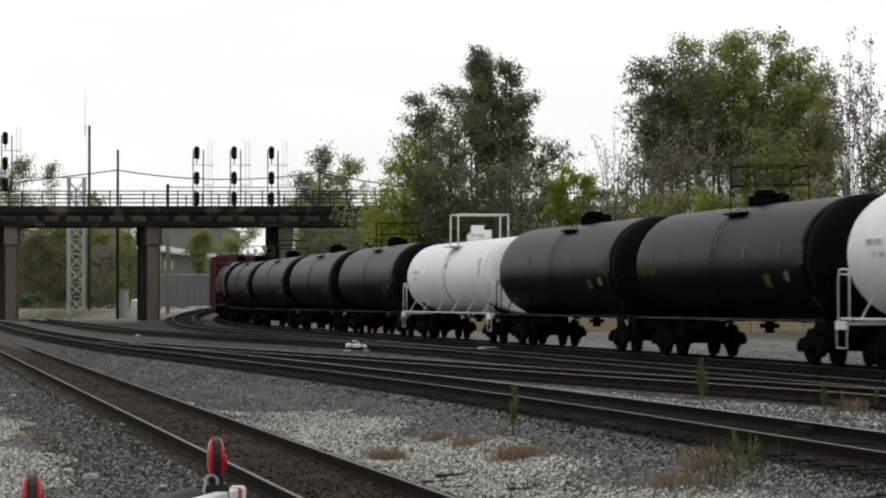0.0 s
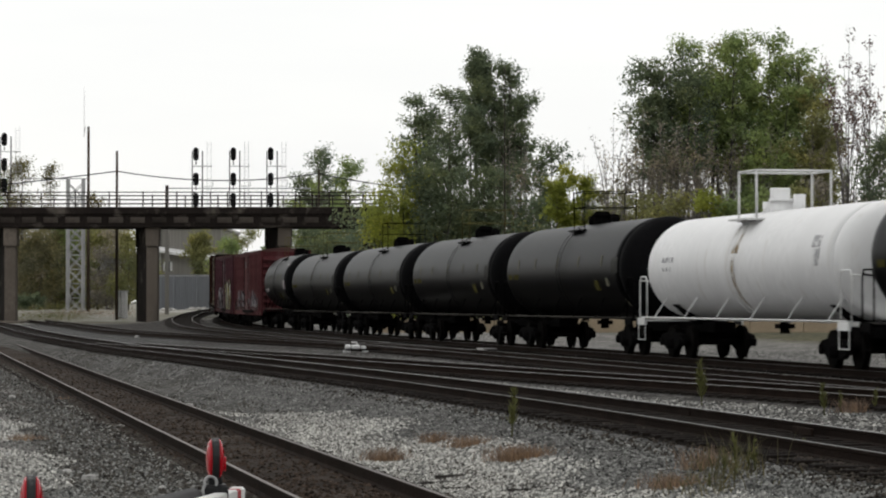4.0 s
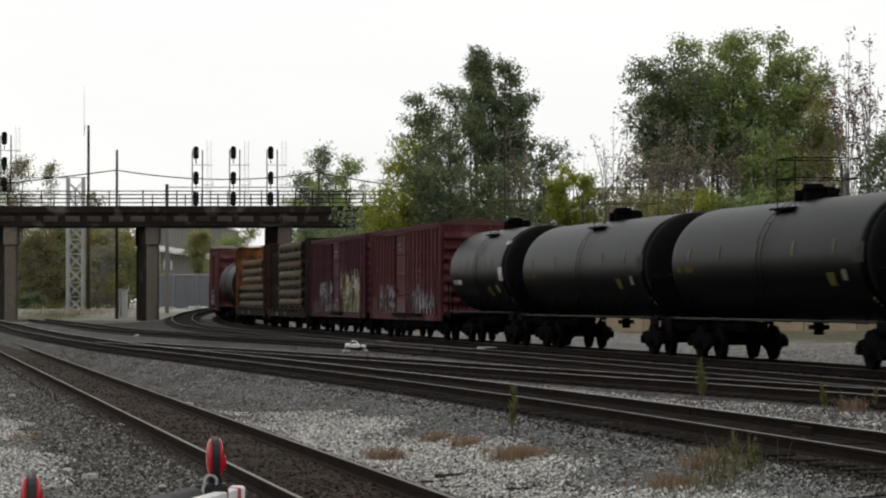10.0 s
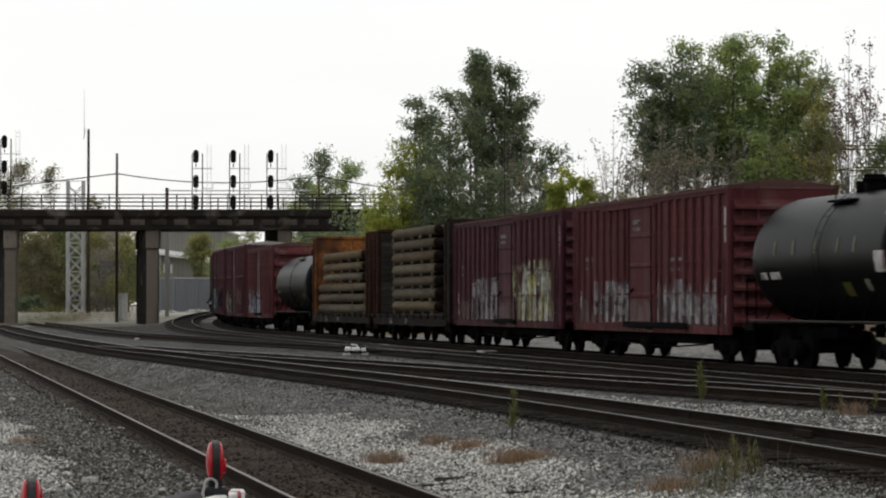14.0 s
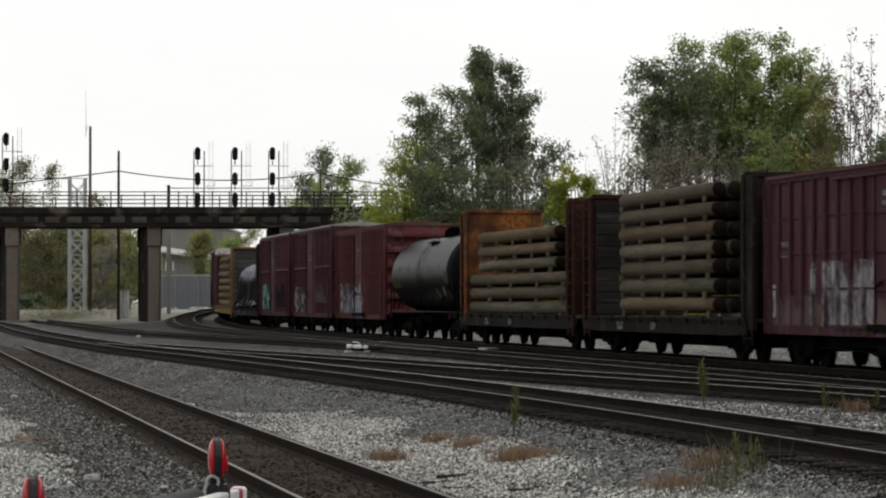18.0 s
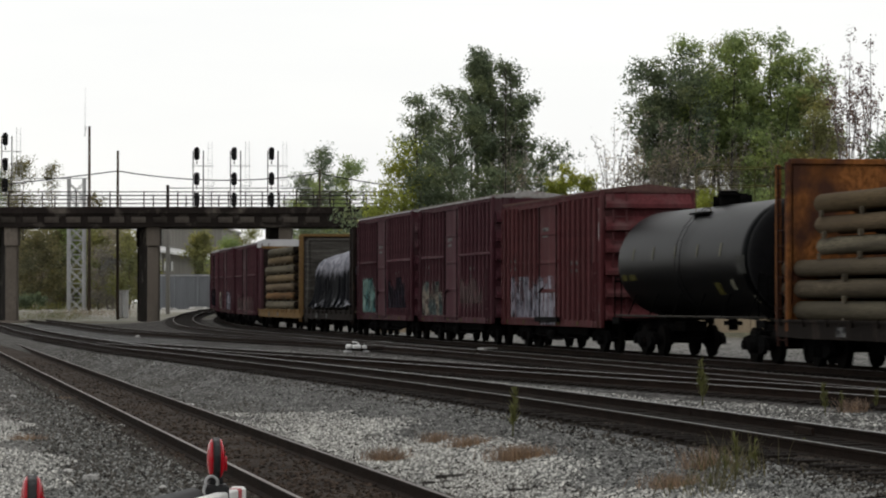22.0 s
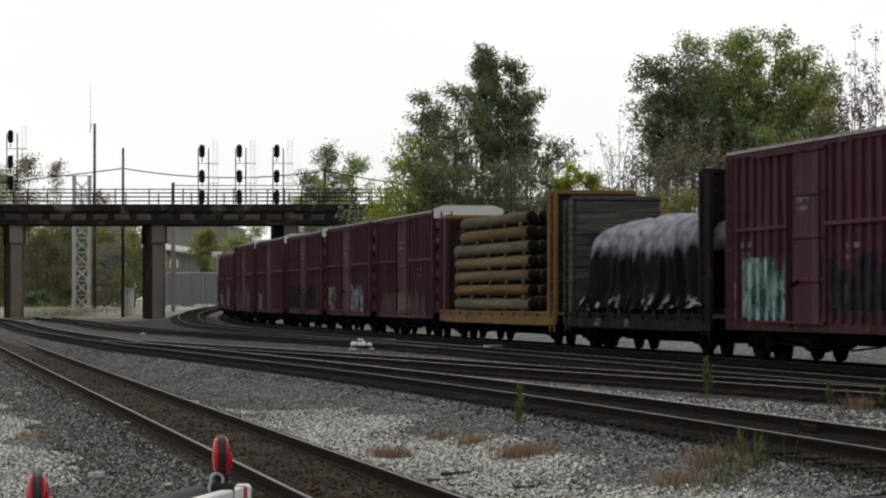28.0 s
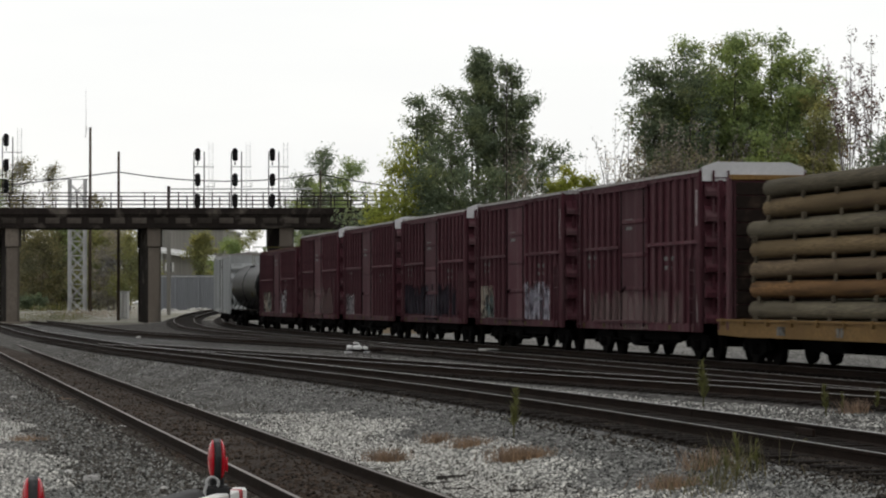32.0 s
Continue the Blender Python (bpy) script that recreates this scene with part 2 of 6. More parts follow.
def tarpaulin_material():
    """Black sheeting; the crown's sheen and the glints in creases and along the hem are painted into its colour."""
    m, n, l, b = node_mat("black_tarpaulin", 0.42, 0.0, 0.002)
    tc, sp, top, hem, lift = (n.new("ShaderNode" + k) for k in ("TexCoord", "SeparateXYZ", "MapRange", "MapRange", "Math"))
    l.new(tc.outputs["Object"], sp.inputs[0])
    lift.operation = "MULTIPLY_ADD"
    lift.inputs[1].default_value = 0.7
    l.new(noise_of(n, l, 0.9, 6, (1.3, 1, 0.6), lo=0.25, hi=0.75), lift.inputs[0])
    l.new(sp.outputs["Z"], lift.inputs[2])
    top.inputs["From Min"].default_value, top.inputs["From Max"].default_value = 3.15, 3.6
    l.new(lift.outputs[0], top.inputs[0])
    black = mixed(n, l, noise_of(n, l, 3.0, 5, (1.0, 1, 0.35)), (0.002, 0.0022, 0.003), (0.005, 0.0053, 0.007))
    crease_glint = noise_of(n, l, 1.8, 5, (2.4, 1, 0.5), lo=0.66, hi=0.78)
    c = mixed(n, l, crease_glint, black, (0.05, 0.05, 0.06))
    hem.inputs["From Min"].default_value, hem.inputs["From Max"].default_value = 1.75, 1.5
    l.new(sp.outputs["Z"], hem.inputs[0])
    both = n.new("ShaderNodeMath")
    both.operation = "MULTIPLY"
    l.new(hem.outputs[0], both.inputs[0])
    l.new(noise_of(n, l, 1.1, 5, (1.2, 1, 2), lo=0.54, hi=0.6), both.inputs[1])
    c = mixed(n, l, both.outputs[0], c, (0.2, 0.2, 0.22))
    # pale crown by height: sky sheen put into the base colour
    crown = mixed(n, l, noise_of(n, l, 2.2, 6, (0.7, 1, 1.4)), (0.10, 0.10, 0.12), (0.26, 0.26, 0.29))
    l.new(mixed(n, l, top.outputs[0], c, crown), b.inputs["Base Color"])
    return m


m_tarp = tarpaulin_material()


def ground_material():
    """Crushed stone laid in bands along the tracks, with stains and single stones."""
    m, n, l, b = node_mat("yard_gravel", 0.95)
    tc, dot, cmb = n.new("ShaderNodeTexCoord"), n.new("ShaderNodeVectorMath"), n.new("ShaderNodeMath")
    dot.operation = "DOT_PRODUCT"
    dot.inputs[1].default_value = (1 / 45.0, 0.195 / 45.0, 0)
    l.new(tc.outputs["Object"], dot.inputs[0])
    ns = noise_of(n, l, 0.22, 6, (1.6, 0.5, 1), lo=0.2, hi=0.8)
    cmb.operation = "MULTIPLY_ADD"
    cmb.inputs[1].default_value = 0.09
    l.new(ns, cmb.inputs[0])
    l.new(dot.outputs["Value"], cmb.inputs[2])
    rp = n.new("ShaderNodeValToRGB")
    e = rp.color_ramp.elements
    stops = ((0.0, (0.34, 0.31, 0.29)), (0.06, (0.29, 0.265, 0.25)), (0.10, (0.082, 0.079, 0.073)), (0.185, (0.088, 0.085, 0.079)),
             (0.205, (0.105, 0.103, 0.098)), (0.235, (0.11, 0.107, 0.103)), (0.27, (0.085, 0.085, 0.083)), (0.33, (0.082, 0.081, 0.079)),
             (0.37, (0.055, 0.051, 0.048)), (0.56, (0.055, 0.052, 0.049)), (0.66, (0.20, 0.195, 0.185)), (0.95, (0.19, 0.18, 0.165)), (1.0, (0.10, 0.095, 0.06)))
    while len(e) < len(stops):
        e.new(0.5)
    for k, (p, c) in zip(e, stops):
        k.position, k.color = p, (*c, 1)
    l.new(cmb.outputs[0], rp.inputs[0])
    vo = n.new("ShaderNodeTexVoronoi")
    vo.inputs["Scale"].default_value = 14
    l.new(tc.outputs["Object"], vo.inputs["Vector"])
    sep = n.new("ShaderNodeSeparateColor")
    l.new(vo.outputs["Color"], sep.inputs[0])
    mr = n.new("ShaderNodeMapRange")
    mr.inputs["To Min"].default_value, mr.inputs["To Max"].default_value = 0.3, 1.9
    l.new(sep.outputs[0], mr.inputs[0])
    hv = n.new("ShaderNodeHueSaturation")
    l.new(mr.outputs[0], hv.inputs["Value"])
    l.new(rp.outputs[0], hv.inputs["Color"])
    stain = noise_of(n, l, 0.6, 6, (1, 0.4, 1), lo=0.42, hi=0.7)
    grit = noise_of(n, l, 3.2, 6, (1, 0.5, 1), lo=0.4, hi=0.6)
    c = mixed(n, l, stain, hv.outputs[0], (0.048, 0.045, 0.041))
    c2 = mixed(n, l, 0.55, hv.outputs[0], c)
    c2 = mixed(n, l, grit, mixed(n, l, 1.0, c2, (0.62, 0.62, 0.62), "MULTIPLY"), c2)
    sx, far = n.new("ShaderNodeSeparateXYZ"), n.new("ShaderNodeMapRange")
    far.inputs["From Min"].default_value, far.inputs["From Max"].default_value = 222, 250
    l.new(tc.outputs["Object"], sx.inputs[0])
    l.new(sx.outputs["Y"], far.inputs[0])
    patch = mixed(n, l, noise_of(n, l, 0.12, 5), (0.19, 0.18, 0.13), (0.40, 0.39, 0.36))
    l.new(mixed(n, l, far.outputs[0], c2, patch), b.inputs["Base Color"])
    bp = n.new("ShaderNodeBump")
    bp.inputs["Strength"].default_value, bp.inputs["Distance"].default_value = 0.7, 0.05
    l.new(vo.outputs["Distance"], bp.inputs["Height"])
    l.new(bp.outputs[0], b.inputs["Normal"])
    return m


def stone_material(name, base, spread):
    m, n, l, b = node_mat(name, 0.95)
    g, mr = n.new("ShaderNodeNewGeometry"), n.new("ShaderNodeMapRange")
    mr.inputs["To Min"].default_value, mr.inputs["To Max"].default_value = 1 - spread, 1 + spread
    l.new(g.outputs["Random Per Island"], mr.inputs[0])
    grain = noise_of(n, l, 9, 5)
    hv = n.new("ShaderNodeHueSaturation")
    l.new(mr.outputs[0], hv.inputs["Value"])
    l.new(mixed(n, l, grain, shade(base, 0.8), shade(base, 1.2)), hv.inputs["Color"])
    l.new(hv.outputs[0], b.inputs["Base Color"])
    return m


m_ground = ground_material()
m_ballast_siding = surface("brown_siding_ballast", (0.04, 0.031, 0.025), 0.95, 0, 0.45, 0.6, 14, bump=1.0, wear=(0.065, 0.055, 0.046), wear_at=(0.5, 0.75), wear_scale=1.2, rnd=0)
m_ballast = surface("oily_ballast", (0.012, 0.0095, 0.008), 0.95, 0, 0.5, 0.6, 14, bump=1.0, wear=(0.025, 0.021, 0.018), wear_at=(0.52, 0.78), wear_scale=0.8, rnd=0)


# ---- mesh helpers ----
class Shape:
    """A growing list of corners and faces that becomes one mesh."""

    def __init__(self):
        self.v, self.f, self.s = [], [], []

    def add(self, verts, faces, smooth=False):
        k = len(self.v)
        self.v += [tuple(p) for p in verts]
        self.f += [tuple(i + k for i in f) for f in faces]
        self.s += [smooth] * len(faces)
        return self

    def box(self, x0, x1, y0, y1, z0, z1, bev=0.0):
        """A box; with bev its upright and lying edges are cut off all round the top and bottom."""
        if bev <= 0:
            v = [(x, y, z) for z in (z0, z1) for y in (y0, y1) for x in (x0, x1)]
            return self.add(v, [(0, 2, 3, 1), (4, 5, 7, 6), (0, 1, 5, 4), (2, 6, 7, 3), (0, 4, 6, 2), (1, 3, 7, 5)])
        b = min(bev, (x1 - x0) / 2.2, (y1 - y0) / 2.2, (z1 - z0) / 2.2)
        v = []
        for z, d in ((z0, b), (z0 + b, 0), (z1 - b, 0), (z1, b)):
            v += [(x0 + b, y0 + d, z), (x1 - b, y0 + d, z), (x1 - d, y0 + b, z), (x1 - d, y1 - b, z), (x1 - b, y1 - d, z), (x0 + b, y1 - d, z), (x0 + d, y1 - b, z), (x0 + d, y0 + b, z)]
        f = [tuple(range(7, -1, -1)), tuple(range(24, 32))]
        for r in range(3):
            f += [(r * 8 + i, r * 8 + (i + 1) % 8, r * 8 + 8 + (i + 1) % 8, r * 8 + 8 + i) for i in range(8)]
        return self.add(v, f)

    def rod(self, a, b, r, r2=None, seg=8, cap=True):
        a, b = Vector(a), Vector(b)
        r2 = r if r2 is None else r2
        d = (b - a).normalized()
        u = d.orthogonal().normalized()
        w = d.cross(u)
        v = []
        for p, q in ((a, r), (b, r2)):
            v += [p + (u * math.cos(2 * math.pi * i / seg) + w * math.sin(2 * math.pi * i / seg)) * q for i in range(seg)]
        f = [(i, (i + 1) % seg, seg + (i + 1) % seg, seg + i) for i in range(seg)]
        self.add(v, f, seg > 5)
        if cap:
            k = len(self.v) - 2 * seg
            self.f += [tuple(k + i for i in range(seg - 1, -1, -1)), tuple(k + seg + i for i in range(seg))]
            self.s += [False, False]
        return self

    def path(self, pts, r, seg=6):
        """One bent tube through pts."""
        pts = [Vector(p) for p in pts]
        v, n = [], len(pts)
        d0 = (pts[-1] - pts[0]).normalized() if (pts[-1] - pts[0]).length > 1e-6 else Vector((1, 0, 0))
        ref = d0.orthogonal().normalized()
        for i, p in enumerate(pts):
            d = (pts[min(i + 1, n - 1)] - pts[max(i - 1, 0)]).normalized()
            u = ref - d * ref.dot(d)
            u = u.normalized() if u.length > 0.15 else d.orthogonal().normalized()
            w = d.cross(u)
            v += [p + (u * math.cos(2 * math.pi * k / seg) + w * math.sin(2 * math.pi * k / seg)) * r for k in range(seg)]
        f = [(i * seg + k, i * seg + (k + 1) % seg, i * seg + seg + (k + 1) % seg, i * seg + seg + k) for i in range(n - 1) for k in range(seg)]
        return self.add(v, f + [tuple(range(seg - 1, -1, -1)), tuple((n - 1) * seg + k for k in range(seg))], seg > 5)

    def lathe_x(self, profile, seg=40, cy=0.0, cz=0.0):
        """Turns (x, radius) pairs round the x axis."""
        v = []
        for x, r in profile:
            v += [(x, cy + r * math.cos(2 * math.pi * i / seg), cz + r * math.sin(2 * math.pi * i / seg)) for i in range(seg)]
        f = []
        for k in range(len(profile) - 1):
            f += [(k * seg + i, k * seg + seg + i, k * seg + seg + (i + 1) % seg, k * seg + (i + 1) % seg) for i in range(seg)]
        self.add(v, f, True)
        k = len(self.v) - len(v)
        self.f += [tuple(k + i for i in range(seg)), tuple(len(self.v) - seg + i for i in range(seg - 1, -1, -1))]
        self.s += [True, True]
        return self

    def sweep(self, pts, profile, close=True):
        """A profile of (side, up) pairs swept along pts of (x, y, z)."""
        n = len(profile)
        v = []
        for i, p in enumerate(pts):
            a, b = Vector(pts[max(i - 1, 0)]), Vector(pts[min(i + 1, len(pts) - 1)])
            d = (b - a).normalized()
            side = Vector((d.y, -d.x, 0)).normalized()
            v += [Vector(p) + side * s + Vector((0, 0, u)) for s, u in profile]
        f = [(k * n + i, k * n + (i + 1) % n, k * n + n + (i + 1) % n, k * n + n + i) for k in range(len(pts) - 1) for i in range(n if close else n - 1)]
        if close:
            f += [tuple(range(n - 1, -1, -1)), tuple(len(v) - n + i for i in range(n))]
        return self.add(v, f)

    def mesh(self, name, mat):
        me = bpy.data.meshes.new(name)
        me.from_pydata(self.v, [], self.f)
        me.polygons.foreach_set("use_smooth", self.s)
        if mat:
            me.materials.append(mat)
        me.update()
        return me


def part(name, shape, mat, parent=None, label="", at=None):
    """Links a shape, or a mesh that is already built, as one object under a thing or a part."""
    ob = new(name, shape.mesh(name, mat) if isinstance(shape, Shape) else shape)
    if parent:
        ob.parent = parent
    if at:
        ob.matrix_basis = at
    if label:
        ob["label"] = label
    return ob


def thing(name, label, category, group="", at=None):
    ob = new(name)
    if at:
        ob.matrix_basis = at
    return tagged(ob, label, category, group)


def smooth01(x, a, b):
    t = min(1.0, max(0.0, (x - a) / (b - a)))
    return t * t * (3 - 2 * t)


# ---- ground and tracks ----
def rise(y):
    """The line climbs gently beyond the overpass."""
    return 1.6 * smooth01(y, 175, 330)


def ground_z(x, y):
    u = x + 0.195 * y
    z = -0.62 + 0.37 * smooth01(u, 6.2, 9.6)
    z += 0.05 * noise.noise((x * 0.25, y * 0.12, 0)) + 0.02 * noise.noise((x * 0.9, y * 0.5, 3))
    edge = max(0.0, y - 240) * 0.35
    k = smooth01(x, -27, -20) * (1 - smooth01(x, -10 + edge, -3 + edge))
    return z + rise(y) * k + 1.0 * smooth01(y, 243, 264) * (1 - smooth01(x, -27, -20)) + 0.75 * smooth01(y, 205, 320) * smooth01(x, -10 + edge, -3 + edge)


def build_ground():
    s = Shape()
    ys = [-60, -30, -10] + [k * 1.0 for k in range(0, 120)] + [120 + k * 4.0 for k in range(0, 60)] + [360, 420, 520, 700, 1000, 1600, 3000]
    rows = []
    for y in ys:
        half = 20 + abs(y) * 0.30
        n = 90
        xs = [-3000, -800, -250] + [(-half + 2 * half * i / n) for i in range(n + 1)] + [250 + half * 0.3, 800 + half, 4000]
        xs = sorted(xs)
        rows.append(len(xs))
        s.v += [(x, y, ground_z(x, y)) for x in xs]
    w = rows[0]
    s.f = [(r * w + i, r * w + i + 1, r * w + w + i + 1, r * w + w + i) for r in range(len(ys) - 1) for i in range(w - 1)]
    s.s = [True] * len(s.f)
    return tagged(part("ground", s, m_ground), "grey crushed-stone yard ground with pale and dark bands", "ground", kind="structure")


build_ground()

# the main line on which the train runs, as places along it
CURVE_S = (-460, -330, -300, -180, -140, -120, -100, -80, 100)
CURVE_K = (0.0, 0.0, 0.0036, 0.003594, 0.002566, 0.00131, 0.000933, 0.000262, -0.000174)
LINE_S = np.arange(-560, 120.5, 1.0)
_k = np.interp(LINE_S, CURVE_S, CURVE_K)
_zero = int(np.where(LINE_S == 0)[0][0])
_phi = np.concatenate([[0], np.cumsum((_k[1:] + _k[:-1]) / 2)])
LINE_PHI = _phi - _phi[_zero] + 0.19837
_dx, _dy = np.sin(LINE_PHI), -np.cos(LINE_PHI)
LINE_X = np.concatenate([[0], np.cumsum((_dx[1:] + _dx[:-1]) / 2)])
LINE_Y = np.concatenate([[0], np.cumsum((_dy[1:] + _dy[:-1]) / 2)])
LINE_X, LINE_Y = LINE_X - LINE_X[_zero] + 9.16, LINE_Y - LINE_Y[_zero] + 71.14


def on_line(s, side=0.0):
    """The place on the main line at s, side metres to the camera's side of it."""
    x, y, p = (float(np.interp(s, LINE_S, a)) for a in (LINE_X, LINE_Y, LINE_PHI))
    x, y = x - math.cos(p) * side, y - math.sin(p) * side
    return Vector((x, y, rise(y)))


def along(points, step=2.0):
    """A smooth line through (y, x) pairs."""
    ys = [p[0] for p in points]
    out, y = [], ys[0]
    yy = np.array(ys, float)
    xx = np.array([p[1] for p in points], float)
    g = np.gradient(xx, yy)
    while y <= ys[-1]:
        i = min(max(int(np.searchsorted(yy, y)) - 1, 0), len(yy) - 2)
        h = yy[i + 1] - yy[i]
        t = (y - yy[i]) / h
        x = (2 * t**3 - 3 * t**2 + 1) * xx[i] + (t**3 - 2 * t**2 + t) * h * g[i] + (-2 * t**3 + 3 * t**2) * xx[i + 1] + (t**3 - t**2) * h * g[i + 1]
        out.append(Vector((x, y, 0)))
        y += step
    return out


RAIL_FOOT = [(-0.07, -0.17), (-0.07, -0.15), (-0.012, -0.13), (-0.012, -0.045), (-0.036, -0.035), (-0.036, -0.004), (0.036, -0.004), (0.036, -0.035), (0.012, -0.045),
             (0.012, -0.13), (0.07, -0.15), (0.07, -0.17)]
RAIL_HEAD = [(-0.024, -0.005), (-0.020, 0.0), (0.020, 0.0), (0.024, -0.005)]


def offset_line(pts, d):
    out = []
    for i, p in enumerate(pts):
        a, b = pts[max(i - 1, 0)], pts[min(i + 1, len(pts) - 1)]
        t = (b - a).normalized()
        out.append(Vector((p.x + t.y * d, p.y - t.x * d, p.z)))
    return out


def railway_track(label, pts, z, n_ties=0, bed=1.35, sunk=0.0, head=m_rail_top, ballast=None, near=None):
    """Two rails on ties in a low ballast bed; pts run along the rail tops' middle line."""
    track = thing("railway_track", label, "track", "tracks of the yard")
    pts = [Vector((p.x, p.y, p.z + z)) for p in pts]
    part("ballast_bed", Shape().sweep(pts, [(-bed, -0.34), (-bed, -0.2), (-1.0, -0.165), (1.0, -0.165), (bed, -0.2), (bed, -0.34)]), ballast or m_ballast, track)
    for e in (-1, 1):
        part("ballast_shoulder", Shape().sweep(pts, [(e * bed, -0.205), (e * (bed + 0.35), -0.29), (e * (bed + 1.1), -0.62), (e * bed, -0.62)][::e]), m_ground, track)
    for d in (-0.7525, 0.7525):
        line = offset_line(pts, d)
        rail = part("rail", Shape().sweep(line, RAIL_FOOT), m_rail_web, track)
        part("railhead", Shape().sweep(line, RAIL_HEAD), near if near and d < 0 else head, rail, "dull running surface" if near and d < 0 else "polished bright running surface")
    tie_mesh = Shape().box(-0.115, 0.115, -1.3, 1.3, -0.32, -0.145, 0.012).mesh("tie", m_tie)
    rest, run, k, rng = Shape(), 0.0, 0, random.Random(len(pts))
    for a, b in zip(pts, pts[1:]):
        d = (b - a).length
        ang = math.atan2(b.y - a.y, b.x - a.x)
        while run < d:
            p = a.lerp(b, run / d)
            turn = pose(p.x, p.y, p.z - sunk + rng.uniform(-0.01, 0.006), 0, 0, math.degrees(ang) + rng.uniform(-1.5, 1.5))
            if k < n_ties:
                part("tie", tie_mesh, None, track, at=turn)
            elif p.y < 130:
                rest.add([turn @ v.co for v in tie_mesh.vertices], [tuple(q.vertices) for q in tie_mesh.polygons])
            k += 1
            run += 0.55
        run -= d
    if rest.v:
        part("distant_tie_row", rest, m_tie, track)["kind"] = "stuff"
    return track


TRACK_A = [Vector((-0.7 - 0.195 * (y - 28.3), y, 0)) for y in np.arange(14, 260, 3.0)]
TRACK_B = along([(14, 8.2), (30, 5.25), (43, 2.75), (58, -0.55), (70, -3.55), (84, -7.1), (95, -10.0), (113, -14.1), (145, -20.9), (200, -31.4), (240, -40), (330, -60)])
TRACK_C = along([(28, 12.9), (50, 7.15), (57.5, 4.6), (65, 2.0), (74, -0.9), (84, -4.3), (95, -8.2), (108, -12.6)])
TRACK_F = along([(92, 0.35), (105, -2.7), (126, -9.2), (148, -15.6), (200, -26.2), (240, -34.3), (330, -53)])
railway_track("single siding track with rust-brown rails in dark gravel", TRACK_A, -0.39, 110, 1.34, 0.035, m_rail_siding, m_ballast_siding)
railway_track("yard track with polished rails on dark ballast", TRACK_B, 0.0, 110, near=m_rail_worn)
railway_track("diverging crossover track between the yard lines", TRACK_C, 0.0, 40)
railway_track("yard track running towards the overpass", TRACK_F, 0.0, head=m_rail_worn)
railway_track("running line beside the train", [on_line(s, 4.4 - 0.75 * smooth01(-s, 90, 150)) for s in np.arange(-330, 60, 2.0)][::-1], 0.0, 60, head=m_rail_worn)
railway_track("main running line under the freight train", [on_line(s) for s in np.arange(-460, 66, 2.0)][::-1], 0.0, head=m_rail_worn)


# ---- the freight train ----
# each car: x forwards, the camera sees its right side (y below 0), z from the rail top
def truck(parent, x):
    """A freight bogie: two cast side frames with springs, a bolster and two wheelsets."""
    s = Shape()
    for y in (-1.0, 1.0):
        a, b = y - 0.07, y + 0.07
        prof = [(-1.15, 0.52), (-0.95, 0.66), (-0.5, 0.72), (0.5, 0.72), (0.95, 0.66), (1.15, 0.52), (1.15, 0.38), (0.75, 0.36), (0.5, 0.24), (-0.5, 0.24), (-0.75, 0.36), (-1.15, 0.38)]
        v = [(x + px, yy, pz) for yy in (a, b) for px, pz in prof]
        n = len(prof)
        s.add(v, [tuple(range(n)), tuple(range(2 * n - 1, n - 1, -1))] + [(i, n + i, n + (i + 1) % n, (i + 1) % n) for i in range(n)])
        for k in (-0.17, 0.0, 0.17):
            s.rod((x + k, y * 1.07, 0.27), (x + k, y * 1.07, 0.55), 0.07)
        for k in (-0.89, 0.89):
            s.rod((x + k, y - 0.1 * (1 if y > 0 else -1), 0.46), (x + k, y * 1.13, 0.46), 0.12, seg=10)
    s.box(x - 0.2, x + 0.2, -1.0, 1.0, 0.5, 0.82, 0.03)
    bogie = part("truck", s, m_steel_dark, parent)
    for k in (-0.89, 0.89):
        for y in (-0.75, 0.75):
            o = 0.065 if y > 0 else -0.065
            w = Shape()
            w.rod((x + k, y - o, 0.46), (x + k, y + o, 0.46), 0.455, seg=20)
            w.rod((x + k, y - o * 1.3, 0.46), (x + k, y - o * 0.6, 0.46), 0.49, seg=20)
            part("wheel", w, m_wheel, bogie)
        part("axle", Shape().rod((x + k, -1.0, 0.46), (x + k, 1.0, 0.46), 0.08), m_steel_dark, bogie)
    return bogie


def coupler(parent, x, d):
    s = Shape().box(min(x, x + d * 0.55), max(x, x + d * 0.55), -0.11, 0.11, 0.72, 0.95, 0.03)
    s.box(min(x + d * 0.5, x + d * 0.78), max(x + d * 0.5, x + d * 0.78), -0.17, 0.15, 0.68, 0.99, 0.05)
    s.path([(x, -0.35, 0.8), (x + d * 0.3, -0.4, 0.45), (x + d * 0.65, -0.3, 0.42)], 0.03)
    part("coupler", s, m_steel_dark, parent)


def ladder(parent, x, y, z0, z1, w, mat, along_x=True, name="ladder"):
    s = Shape()
    e = (w / 2, 0) if along_x else (0, w / 2)
    for k in (-1, 1):
        s.box(x + k * e[0] - 0.025, x + k * e[0] + 0.025, y + k * e[1] - 0.025, y + k * e[1] + 0.025, z0, z1)
    z = z0 + 0.15
    while z < z1:
        s.rod((x - e[0], y - e[1], z), (x + e[0], y + e[1], z), 0.016, seg=5)
        z += 0.38
    return part(name, s, mat, parent)


